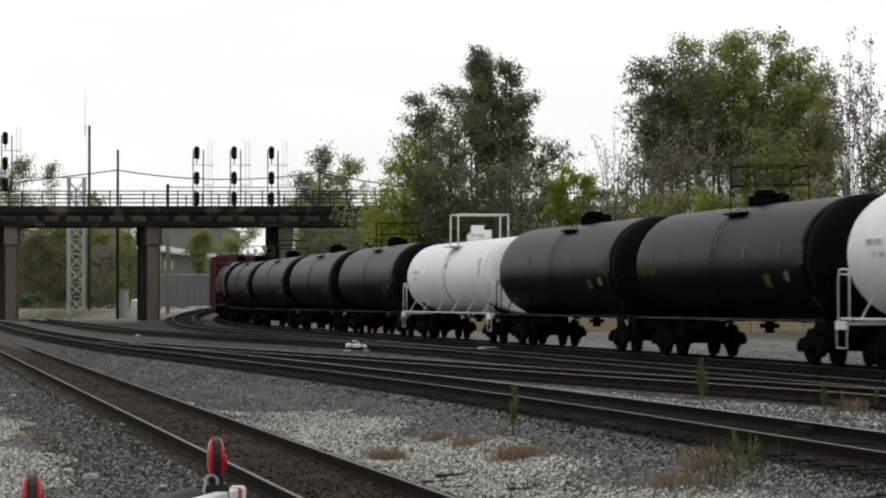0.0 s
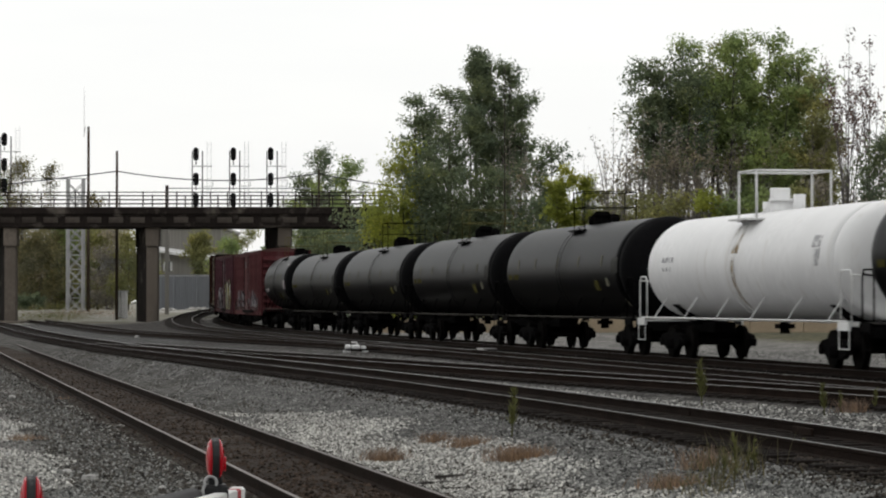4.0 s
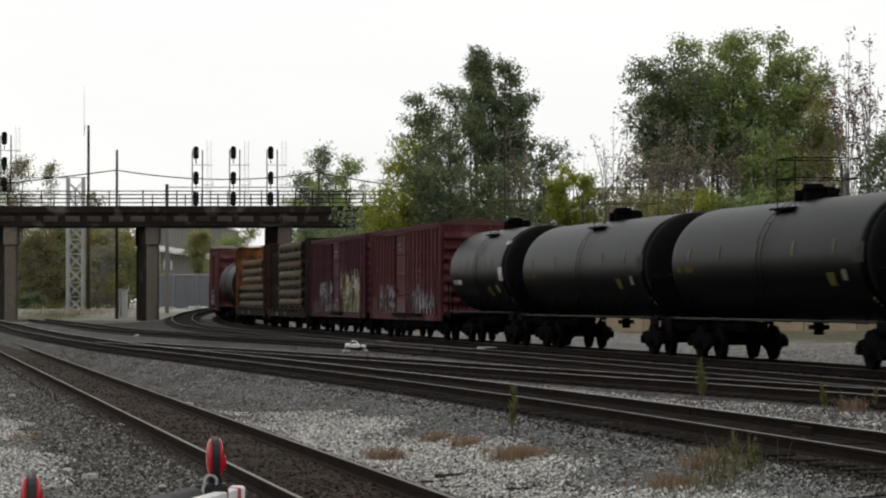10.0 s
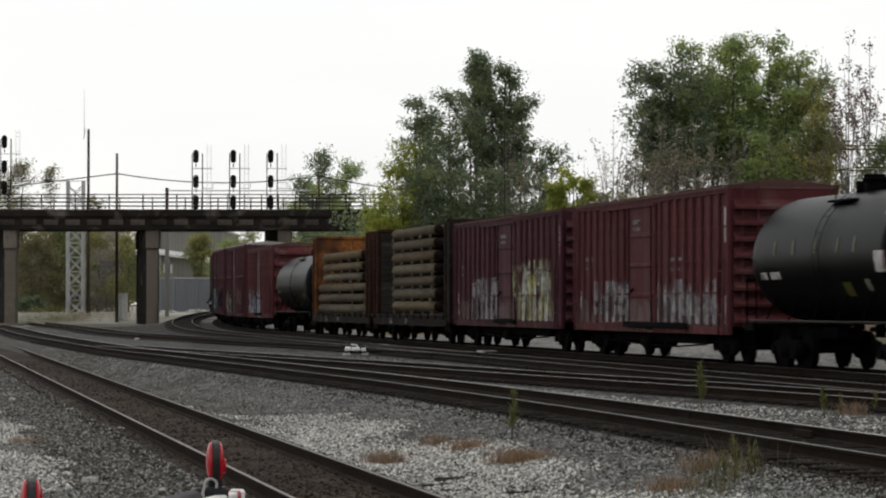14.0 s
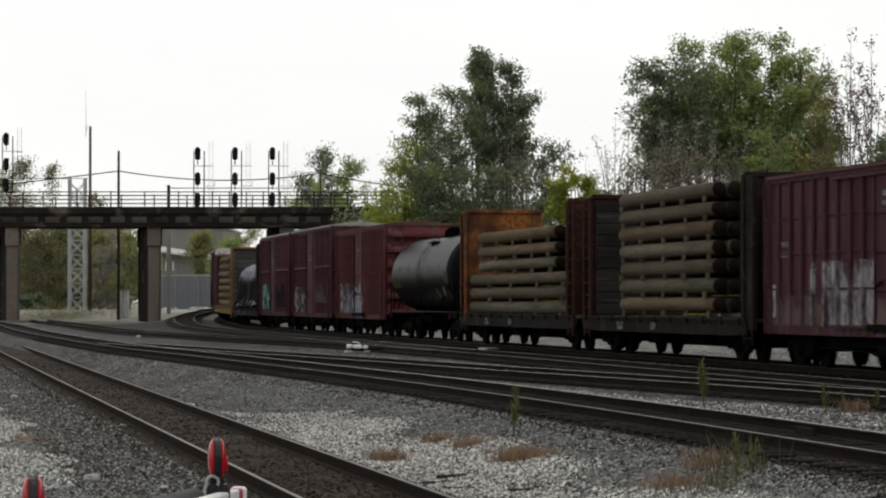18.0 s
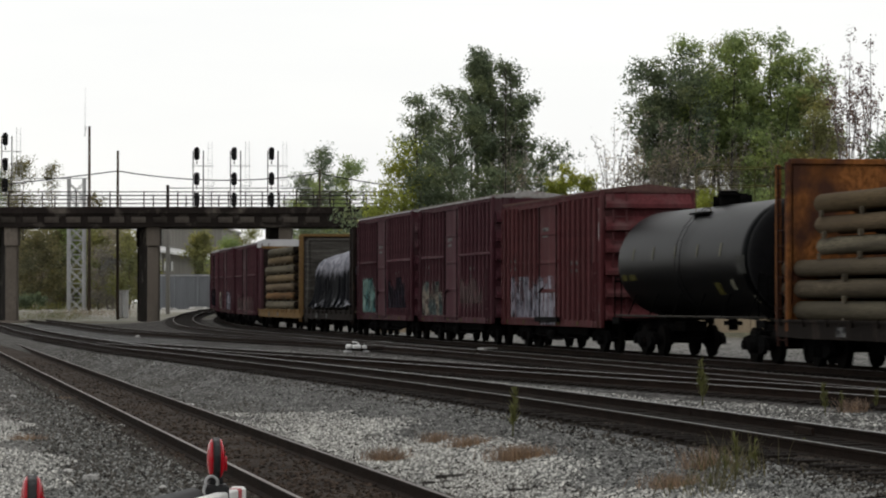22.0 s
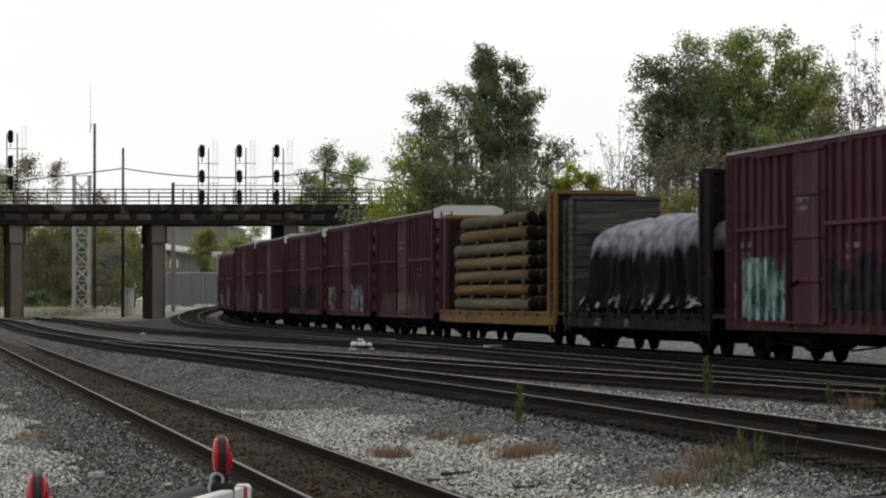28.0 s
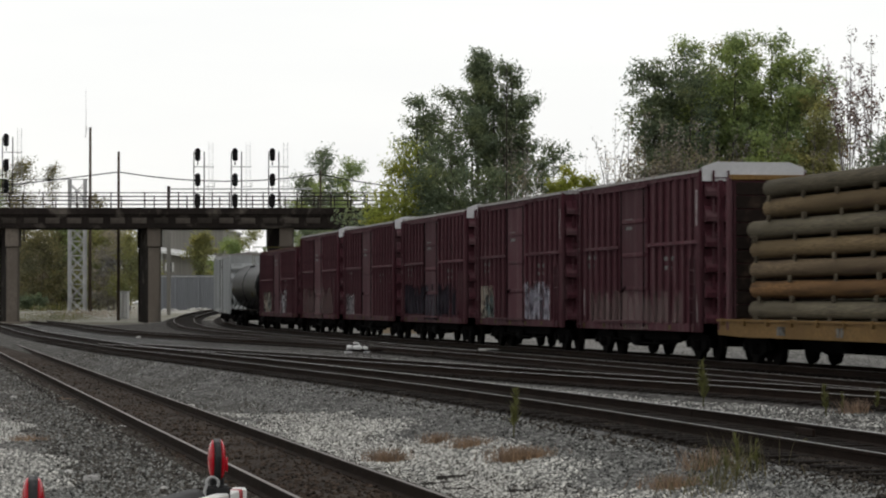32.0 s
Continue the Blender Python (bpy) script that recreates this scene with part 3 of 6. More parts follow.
def tank_car(label, length, radius, top, paint, ring, steel=None, seed=0):
    """A tank car: dished barrel on stub sills, dome with walkway and railing, ladders, handrails."""
    steel = steel or m_steel_dark
    rng = random.Random(seed)
    car = thing("tank_car", label, "tank car", "cars of the freight train")
    h, r, cz = length / 2 - 0.75, radius, top - radius
    prof = [(-h, 0.05), (-h + 0.02, r * 0.42), (-h + 0.09, r * 0.7), (-h + 0.2, r * 0.87), (-h + 0.38, r * 0.968), (-h + 0.58, r * 0.995), (-h + 0.8, r)]
    body = prof + [(x, r) for x in (-h + 1.7, -0.03, 0.03, h - 1.7, h - 1.4)]
    part("barrel", Shape().lathe_x(body + [(h - 0.8, r)], 48, 0, cz), paint, car)
    part("end_cap", Shape().lathe_x([(h - 0.8 + 0.004, r + 0.004)] + [(-x, q + 0.004) for x, q in reversed(prof[:-1])], 48, 0, cz), ring, car, "dull dark dished end")
    # dome, walkway and railing
    d = Shape()
    d.rod((0, 0, top - 0.15), (0, 0, top + 0.22), 0.36, seg=20)
    d.rod((0, 0, top + 0.22), (0, 0, top + 0.3), 0.42, seg=20).box(-0.5, -0.25, -0.25, 0.25, top - 0.1, top + (0.6 if paint is m_tank_white else 0.4), 0.04)
    d.rod((0.6, 0.2, top - 0.1), (0.6, 0.2, top + (0.4 if paint is m_tank_white else 0.25)), 0.16, seg=10).rod((-0.8, -0.2, top - 0.1), (-0.8, -0.2, top + 0.25), 0.13, seg=10)
    part("dome", d, paint if paint is m_tank_white else steel, car)
    wlk = Shape()
    half = 0.8
    for y in (-1.0, 1.0) if paint is m_tank_white else (-0.75, 0.75):
        wlk.box(-half, half, y - 0.28, y + 0.28, top - 0.27, top - 0.22)
        for x in (-half * 0.8, half * 0.8):
            wlk.rod((x, y, top - 0.25), (x, y * 0.55, top - 0.5), 0.03, seg=5)
    part("walkway", wlk, steel, car)
    white = paint is m_tank_white
    ry, rx = (1.0, 0.75) if white else (0.85, 0.7)
    thick, heights = (0.036, (1.0,)) if white else (0.015, (0.5, 1.0))
    rail_mat = m_white_steel if white else m_rail_olive if seed % 2 else steel
    ring = [(-rx, -ry), (rx, -ry), (rx, ry), (-rx, ry)]
    for k, (x, y) in enumerate(ring):
        part("railing_post", Shape().rod((x, y, top - 0.3), (x, y, top + 1.0), thick, seg=6), rail_mat, car)
        for z in heights:
            part("railing_bar", Shape().rod((x, y, top + z), (*ring[(k + 1) % 4], top + z), thick * 0.9, seg=6), rail_mat, car)
    # ladders at the middle
    for y in (-1, 1):
        pts = [(0, y * (r * math.cos(a) + 0.07), cz + (r + 0.07) * math.sin(a)) for a in [radians(v) for v in range(-55, 66, 15)]]
        s = Shape()
        for dx in (-0.22, 0.22):
            s.path([(p[0] + dx, p[1], p[2]) for p in pts], 0.009, 5)
        for p in pts:
            s.rod((-0.22, p[1], p[2]), (0.22, p[1], p[2]), 0.007, seg=5)
        part("ladder", s, m_tank_white if paint is m_tank_white else m_tank_band, car)
    # handrail low along both sides
    zr = cz - r + 0.02
    for y in (-1.42, 1.42):
        s = Shape().path([(-h - 0.1, y, zr), (h + 0.1, y, zr)], 0.03)
        x = -h + 0.2
        while x < h:
            s.rod((x, y, zr), (x, y * 0.5, zr - 0.05), 0.02, seg=5)
            x += (2 * h - 0.4) / 6
        part("handrail", s, m_white_steel if paint is m_tank_white else m_bulk_grey, car)
    # sills, saddles and end platforms
    for d in (-1, 1):
        x0, x1 = sorted((d * (h - 3.4), d * (h + 0.45)))
        s = Shape().box(x0, x1, -0.32, 0.32, 0.72, 1.02, 0.03)
        sx = d * (h - 1.9)
        v = [(sx - 0.35, -1.0, cz - r * 0.72), (sx - 0.35, 1.0, cz - r * 0.72), (sx - 0.35, 0.35, 0.95), (sx - 0.35, -0.35, 0.95)]
        s.add(v + [(sx + 0.35, b, c) for _, b, c in v], [(3, 2, 1, 0), (4, 5, 6, 7), (0, 1, 5, 4), (1, 2, 6, 5), (2, 3, 7, 6), (3, 0, 4, 7)])
        part("stub_sill", s, m_steel_dark, car)
        p0, p1 = sorted((d * (h - 0.35), d * (h + 0.4)))
        s = Shape().box(p0, p1, -1.45, 1.45, 1.02, 1.09)
        for y in (-1.45, 1.45):
            s.box(p0, p1, y - 0.03, y + 0.03, 0.92, 1.12)
            for xx in (p0 + 0.03, p1 - 0.03):
                s.rod((xx, y, 0.5), (xx, y, 1.05), 0.013, seg=5)
            s.rod((p0 + 0.03, y, 0.5), (p1 - 0.03, y, 0.5), 0.013, seg=5)
        part("end_platform", s, m_white_steel if paint is m_tank_white else steel, car)
        s = Shape()
        for y in (-1.4, 1.4):
            s.path([(p0, y, 1.09), (p0, y, 2.15), (p0 + 0.1, y, 2.3), (p1 - 0.1, y, 2.3), (p1, y, 2.15), (p1, y, 1.09)], 0.022)
        xe = d * (h + 0.38)
        s.path([(xe, -1.4, 2.2), (xe, -0.9, 2.15), (xe, 0.9, 2.15), (xe, 1.4, 2.2)], 0.025)
        part("end_railing", s, m_white_steel if paint is m_tank_white else steel, car)
        truck(car, d * (h - 1.7))
        coupler(car, d * (h + 0.3), d)
    part("bottom_outlet", Shape().rod((0, 0, cz - r - 0.35), (0, 0, cz - r + 0.1), 0.13, seg=10).box(-0.22, 0.22, -0.2, 0.2, cz - r - 0.22, cz - r - 0.1), m_steel_dark, car)
    # plates and lettering bars on the near side
    def mark(name, x, w, low, high, mat, label):
        arc = [math.asin(low) + (math.asin(high) - math.asin(low)) * k / 4 for k in range(5)]
        v = [(xx, -q * math.cos(a), cz + q * math.sin(a)) for q in (r + 0.012, r - 0.01) for xx in (x, x + w) for a in arc]
        f = [(k, k + 5, k + 6, k + 1) for k in range(4)] + [(k + 1, k + 11, k + 10, k) for k in range(4)] + [(k + 5, k + 15, k + 16, k + 6) for k in range(4)]
        part(name, Shape().add(v, f + [(0, 10, 15, 5), (4, 9, 19, 14)]), mat, car, label)

    if paint is m_tank_white:
        for x, z, w, hh in ((-h + 1.9, 0.1, 1.1, 0.1), (-h + 1.9, -0.07, 0.8, 0.08), (h - 2.6, 0.24, 0.55, 0.2), (h - 2.5, -0.07, 0.4, 0.28)):
            mark("stencil_bar", x + rng.uniform(-0.3, 0.3), w, z, z + hh, m_faint, "faded stencilled marking bar")
    else:
        short, lower = length < 13.5, 0.16 if length < 16.5 else 0.0
        letters, x = (m_chalk if short else m_yellow_mark), -h + 0.9 + rng.uniform(-0.1, 0.2)
        for k in range(5):
            w = rng.uniform(0.16, 0.24)
            mark("stencil_bar", x, w, -0.17 - lower, -0.06 - lower, letters, "faded stencilled marking bar")
            x += w + (0.3 if k == 1 else 0.06)
        for k in range(5):
            mark("stencil_bar", -h + 2.0 + k * (2 * h - 5.0) / 4 + rng.uniform(-0.25, 0.25), 0.12, 0.04, 0.27, m_tick, "short pale upright mark")
        mark("marking_plate", h - 4.0 + rng.uniform(-0.4, 0.4), 0.5, -0.44 - lower, -0.24 - lower, m_yellow_mark, "small dull yellow plate")
        mark("marking_plate", h - 1.75, 0.7, -0.1 - lower, 0.2 - lower, m_chalk if short else m_plate_grey, "grey painted plate near the tank's end")
        mark("stencil_bar", h - 2.6, 0.3, -0.36 - lower, -0.2 - lower, m_tick, "faded stencilled marking bar")
        mark("stencil_bar", h - 1.3, 0.14, -0.74, -0.62, m_tick, "small worn pale plate")
        if short:
            mark("stencil_bar", h - 1.7, 0.8, 0.56, 0.64, m_chalk, "faded stencilled marking bar")
    # run-off below the dome
    if paint is m_tank_white:
        for x0, x1, a0, a1 in ((-0.45, 0.35, 12, 66), (-0.18, 0.12, -50, 12)):
            arc = [(cz + (r + 0.008) * math.sin(radians(a0 + (a1 - a0) * i / 10)), -(r + 0.008) * math.cos(radians(a0 + (a1 - a0) * i / 10))) for i in range(11)]
            part("rust_streak", Shape().add([(x, y, z) for x in (x0, x1) for z, y in arc], [(i, i + 1, 12 + i, 11 + i) for i in range(10)], True), m_spray_rust, car, "brown run-off stain below the dome")
    # slanting stays between the tank and the side rail
    for y in (-1, 1):
        for k in range(6):
            x = -h + 1.2 + k * (2 * h - 2.4) / 5
            part("stay", Shape().rod((x, y * 1.42, zr), (x + 0.35, y * r * 0.8, cz - r * 0.58), 0.024, seg=5), m_white_steel if paint is m_tank_white else steel, car)
    return car


m_rail_olive = surface("dull_yellow_railing", (0.10, 0.088, 0.03), 0.8, 0, 0.3, 3, 14)
m_faint = surface("faded_grey_stencil", (0.36, 0.36, 0.37), 0.8, 0, 0.3, 4, 20, wear=(0.7, 0.7, 0.7), wear_at=(0.45, 0.6), wear_scale=6)
m_bearer = surface("bearer_wood", (0.115, 0.098, 0.072), 0.9, 0, 0.35, 3, 14, rnd=0.3)
m_stencil = surface("faded_stencil", (0.17, 0.17, 0.165), 0.8, 0, 0.3, 4, 20, wear=(0.03, 0.03, 0.03), wear_at=(0.5, 0.62), wear_scale=6)
m_chalk = surface("worn_pale_patch", (0.42, 0.40, 0.40), 0.8, 0, 0.3, 4, 20, wear=(0.09, 0.045, 0.045), wear_at=(0.5, 0.62), wear_scale=4, wear_stretch=(1, 1, 0.4))
m_tick = surface("dull_pale_mark", (0.15, 0.145, 0.11), 0.8, 0, 0.3, 4, 20)
m_plate_grey = surface("dull_grey_plate", (0.05, 0.05, 0.046), 0.8, 0, 0.4, 3, 14)
m_yellow_mark = surface("yellow_mark", (0.07, 0.062, 0.016), 0.8, 0, 0.2, 4, 20)


def spray(name, colour, other, density=0.3, top=0.85, joints=0.5):
    """Worn spray paint in upright streaks of two colours with dark letter joints, ragged at its upper edge."""
    m, n, l, b = node_mat(name, 0.8)
    tc, sp, hi, sm, mr, fade = (n.new("ShaderNode" + q) for q in ("TexCoord", "SeparateXYZ", "MapRange", "Math", "MapRange", "Math"))
    l.new(tc.outputs["Generated"], sp.inputs[0])
    l.new(sp.outputs["Z"], hi.inputs[0])
    hi.inputs["From Min"].default_value, hi.inputs["From Max"].default_value = 0.62, 1.0
    hi.inputs["To Min"].default_value, hi.inputs["To Max"].default_value = 0.0, -0.42
    l.new(noise_of(n, l, 1.5, 5, (1.3, 1, 0.45), lo=0.28, hi=0.68), sm.inputs[0])
    l.new(hi.outputs[0], sm.inputs[1])
    l.new(sm.outputs[0], mr.inputs[0])
    mr.inputs["From Min"].default_value, mr.inputs["From Max"].default_value = density - 0.14, density + 0.12
    mr.inputs["To Max"].default_value = top
    fade.operation = "MULTIPLY"
    l.new(mr.outputs[0], fade.inputs[0])
    l.new(noise_of(n, l, 8, 6, (1, 1, 0.35), lo=0.22, hi=0.52), fade.inputs[1])
    l.new(fade.outputs[0], b.inputs["Alpha"])
    mp, vo, edge = (n.new("ShaderNode" + q) for q in ("Mapping", "TexVoronoi", "MapRange"))
    mp.inputs["Scale"].default_value = (2.1, 1.0, 1.1)
    vo.feature = "DISTANCE_TO_EDGE"
    vo.inputs["Scale"].default_value = 1.0
    l.new(tc.outputs["Object"], mp.inputs[0])
    l.new(mp.outputs[0], vo.inputs["Vector"])
    l.new(vo.outputs["Distance"], edge.inputs[0])
    edge.inputs["From Min"].default_value, edge.inputs["From Max"].default_value = 0.03, 0.1
    tone = mixed(n, l, noise_of(n, l, 2.6, 5, (1.6, 1, 0.4), lo=0.44, hi=0.58), colour, other)
    l.new(mixed(n, l, edge.outputs[0], mixed(n, l, joints, tone, shade(colour, 0.12)), tone), b.inputs["Base Color"])
    return m


m_spray_grey = spray("grey_spray_paint", (0.36, 0.345, 0.36), (0.20, 0.17, 0.18))
m_spray_lilac = spray("lilac_grey_spray_paint", (0.36, 0.35, 0.40), (0.23, 0.22, 0.26))
m_spray_pale = spray("pale_yellow_spray_paint", (0.52, 0.52, 0.46), (0.36, 0.34, 0.11))
m_spray_beige = spray("beige_spray_paint", (0.36, 0.31, 0.26), (0.10, 0.13, 0.13))
m_spray_teal = spray("teal_spray_paint", (0.34, 0.48, 0.44), (0.07, 0.16, 0.16), 0.22)
m_spray_rust = spray("rust_run_off", (0.34, 0.27, 0.16), (0.30, 0.22, 0.12), 0.5)
m_spray_dark = spray("dark_spray_paint", (0.035, 0.03, 0.04), (0.05, 0.045, 0.055), 0.36)
m_dust = spray("pale_road_dust", (0.22, 0.16, 0.155), (0.17, 0.12, 0.115), 0.3, 0.42, 0.0)


def boxcar(label, length, eave, paint, roof_mat, door=(-1.0, 1.9), posts=20, sill=0.78, sprays=(), end_panel=False, strap=True, seed=0, overhang=1.0, pitch=0.68, girts=0, ledge=0.0):
    """A steel boxcar with outside posts, a sliding door and corrugated ends."""
    rng = random.Random(seed)
    car = thing("boxcar", label, "boxcar", "cars of the freight train")
    h, w = length / 2 - overhang, 1.42
    body = Shape().box(-h, h, -w, w, sill + 0.22, eave)
    part("body", body, paint, car)
    part("side_sill", Shape().box(-h, h, -w - 0.05, -w + 0.05, sill, sill + 0.24, 0.015), paint, car)
    part("side_sill", Shape().box(-h, h, w - 0.05, w + 0.05, sill, sill + 0.24, 0.015), paint, car)
    for y in (-1, 1):
        y0, y1 = sorted((y * w, y * (w + 0.06)))
        part("top_rail", Shape().box(-h, h, y0, y1, eave - 0.16, eave + 0.01, 0.015), paint, car)
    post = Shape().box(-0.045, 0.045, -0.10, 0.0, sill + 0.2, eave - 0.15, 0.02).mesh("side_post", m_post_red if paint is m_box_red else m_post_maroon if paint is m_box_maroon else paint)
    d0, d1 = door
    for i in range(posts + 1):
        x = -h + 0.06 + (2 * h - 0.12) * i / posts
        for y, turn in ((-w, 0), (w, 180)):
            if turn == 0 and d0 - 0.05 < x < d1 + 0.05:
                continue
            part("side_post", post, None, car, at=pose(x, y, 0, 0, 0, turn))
    # the door, its ribs, rods and rails
    dr = part("door", Shape().box(d0, d1, -w - 0.075, -w - 0.01, sill + 0.22, eave - 0.2, 0.015), paint, car, "sliding side door with ribs")
    for k in range(1, 4):
        z = sill + 0.22 + (eave - sill - 0.42) * k / 4
        part("door_rib", Shape().box(d0 + 0.08, d1 - 0.08, -w - 0.11, -w - 0.07, z - 0.06, z + 0.06, 0.015), paint, dr)
    for x in (d0 + 0.25, d1 - 0.25):
        part("door_rod", Shape().rod((x, -w - 0.12, sill + 0.1), (x, -w - 0.12, eave - 0.25), 0.022, seg=6), m_steel_dark, dr)
    part("door_lever", Shape().rod((d0 + 0.2, -w - 0.13, sill + 1.1), (d0 + 0.75, -w - 0.13, sill + 1.25), 0.03, seg=6), m_steel_dark, dr)
    for z in (sill + 0.2, eave - 0.24):
        part("door_rail", Shape().box(d0 - (d1 - d0), d1 + 0.1, -w - 0.14, -w - 0.1, z, z + 0.07), paint, car)
    zm = sill + (eave - sill) * 0.56
    for a, b in ((-h + 0.05, d0 - 0.1), (d1 + 0.1, h - 0.05)) if strap else ():
        part("side_strap", Shape().box(a, b, -w - 0.125, -w - 0.085, zm - 0.05, zm + 0.05, 0.01), paint, car)
    for k in range(girts):
        z = sill + 0.24 + (eave - sill - 0.4) * (k + 1) / (girts + 1)
        for a, b in ((-h + 0.06, d0 - 0.06), (d1 + 0.06, h - 0.06)):
            part("side_girt", Shape().box(a, b, -w - 0.035, -w + 0.005, z - 0.025, z + 0.025), paint, car)
    if ledge:
        part("door_ledge", Shape().box(d0 - 0.15, d1 + ledge, -w - 0.2, -w - 0.12, sill + 0.14, sill + 0.3, 0.01), m_steel_dark, car, "dark door track ledge")
    # corrugated ends
    for d in (-1, 1):
        z = sill + 0.42
        while z < eave - 0.2:
            v = []
            for y in (-w + 0.07, w - 0.07):
                v += [(d * h, y, z - pitch * 0.28), (d * (h + 0.25), y, z - pitch * 0.24), (d * (h + 0.25), y, z - pitch * 0.06), (d * h, y, z + pitch * 0.4)]
            part("end_rib", Shape().add(v, [(0, 1, 5, 4), (1, 2, 6, 5), (2, 3, 7, 6), (0, 3, 2, 1), (4, 5, 6, 7)]), paint, car)
            z += pitch
        part("corner_post", Shape().box(d * h - 0.05, d * h + 0.05, -w - 0.08, -w + 0.04, sill, eave, 0.02), paint, car)
        part("corner_post", Shape().box(d * h - 0.05, d * h + 0.05, w - 0.04, w + 0.08, sill, eave, 0.02), paint, car)
        # gable above the end
        x0, x1 = sorted((d * h, d * (h - 0.08)))
        part("gable", Shape().add([(x0, -w, eave), (x0, w, eave), (x0, 0, eave + 0.17), (x1, -w, eave), (x1, w, eave), (x1, 0, eave + 0.17)],
                                  [(0, 2, 1), (3, 4, 5), (0, 3, 5, 2), (1, 2, 5, 4)]), m_panel_white if end_panel else paint, car)
        ladder(car, d * (h - 0.35), -w - 0.16, sill, sill + 2.0 if d > 0 else eave - 0.1, 0.45, paint)
        ladder(car, d * (h + 0.16), -w + 0.5, sill + 0.2, eave, 0.42, paint, False)
        truck(car, d * (h - 1.5))
        coupler(car, d * (h + overhang - 0.78), d)
    # shallow ridged roof with seam caps
    s = Shape()
    o = w + 0.1
    s.add([(-h - 0.03, -o, eave + 0.012), (-h - 0.03, 0, eave + 0.19), (-h - 0.03, o, eave + 0.012), (h + 0.03, -o, eave + 0.012), (h + 0.03, 0, eave + 0.19), (h + 0.03, o, eave + 0.012),
           (-h - 0.03, -o, eave - 0.04), (-h - 0.03, o, eave - 0.04), (h + 0.03, -o, eave - 0.04), (h + 0.03, o, eave - 0.04)],
          [(0, 3, 4, 1), (1, 4, 5, 2), (0, 1, 2, 7, 6), (3, 8, 9, 5, 4), (0, 6, 8, 3), (2, 5, 9, 7)])
    part("roof", s, roof_mat, car, "shallow ridged steel roof with seam caps")
    seam = Shape().add([(u, v, eave + w2) for u in (-0.04, 0.04) for v, w2 in ((-o, 0.015), (-o, 0.05), (0, 0.225), (o, 0.05), (o, 0.015))],
                       [(0, 5, 6, 1), (1, 6, 7, 2), (2, 7, 8, 3), (3, 8, 9, 4), (4, 3, 2, 1, 0), (5, 6, 7, 8, 9)]).mesh("seam_cap", roof_mat)
    for i in range(15):
        part("seam_cap", seam, None, car, at=pose(-h + 2 * h * i / 14, 0, 0))
    if end_panel:
        part("pale_end_panel", Shape().add([(x, y, z) for x in (h + 0.035, h + 0.11) for y, z in ((-w, eave - 0.28), (w, eave - 0.28), (w, eave + 0.1), (w - 0.4, eave + 0.24), (-w + 0.4, eave + 0.24), (-w, eave + 0.1))],
             [(5, 4, 3, 2, 1, 0), (6, 7, 8, 9, 10, 11)] + [(i, (i + 1) % 6, 6 + (i + 1) % 6, 6 + i) for i in range(6)]), m_panel_white, car, "pale replacement panel at the top of the end")
    part("centre_sill", Shape().box(-h - overhang + 0.75, h + overhang - 0.75, -0.3, 0.3, 0.72, sill + 0.2), m_steel_dark, car)
    part("underframe", Shape().box(-h + 3.2, h - 3.2, -1.1, 1.1, 0.5, sill + 0.2, 0.05), m_steel_dark, car)
    s = Shape().rod((-1.6, -1.0, 0.5), (-0.4, -1.0, 0.5), 0.2, seg=12).rod((0.3, -0.9, 0.5), (0.9, -0.9, 0.5), 0.14, seg=10)
    s.path([(-h + 3, -1.15, 0.5), (-1.5, -1.15, 0.42), (2, -1.15, 0.4), (h - 3, -1.15, 0.5)], 0.025)
    part("brake_gear", s, m_steel_dark, car)
    for k in range(6):
        x = -h + 0.5 + (2 * h - 1.0) * k / 5
        part("reflector", Shape().box(x - 0.1, x + 0.1, -w - 0.062, -w - 0.05, sill + 0.05, sill + 0.17), m_yellow_mark, car, "small yellow reflector strip")
    # small stencils
    for x, z, ww, hh in ((-h + 0.9, 2.9, 0.9, 0.13), (-h + 0.9, 2.65, 0.7, 0.12), (d1 + 1.3, 2.75, 1.2, 0.12), (d1 + 1.3, 2.5, 1.0, 0.1), (d0 + 0.6, 3.9, 0.8, 0.12), (d0 + 0.6, 3.7, 0.7, 0.1)):
        s = Shape().box(x, x + ww, -w - 0.012 if not d0 < x < d1 else -w - 0.085, -w + 0.01, sill + z - 0.78, sill + z - 0.78 + hh)
        part("stencil_bar", s, m_stencil, car, "small pale stencilled bar")
    for x, z0, z1 in ((-h + 0.32, 1.1, 2.0), (h - 0.5, eave - 1.5, eave - 0.5), (h - 0.45, 1.0, 1.8)):
        part("stencil_bar", Shape().box(x, x + 0.16, -w - 0.012, -w + 0.01, z0 + rng.uniform(-0.1, 0.1), z1), m_chalk, car, "worn pale upright patch")
    # spray paint on the lower side: upright patches between the posts
    step = (2 * h - 0.12) / posts
    for mat, a, b, z0, z1 in sprays:
        for i in range(posts):
            s = Shape()
            x = -h + 0.06 + step * i
            if x + step < a or x > b:
                continue
            t = 0.25
            in_door = x + step * 0.5 > d0 and x + step * 0.5 < d1
            y = -w - (0.083 if in_door else 0.006) - (0 if mat is m_dust else 0.004)
            s.box(max(x + 0.06, a), min(x + step - 0.06, b), y, y + 0.004, sill + z0 + 0.02, sill + z1 + t)
            if not in_door:
                s.box(x - 0.042, x + 0.042, -w - 0.107 - (0 if mat is m_dust else 0.004), -w - 0.1, sill + z0 + 0.24, sill + z1 + t)
                s.box(x + 0.046, x + 0.05, -w - 0.105, -w - 0.004, sill + z0 + 0.24, sill + z1 + t)
            part("graffiti_patch", s, mat, car, "worn spray-painted patch")
    return car


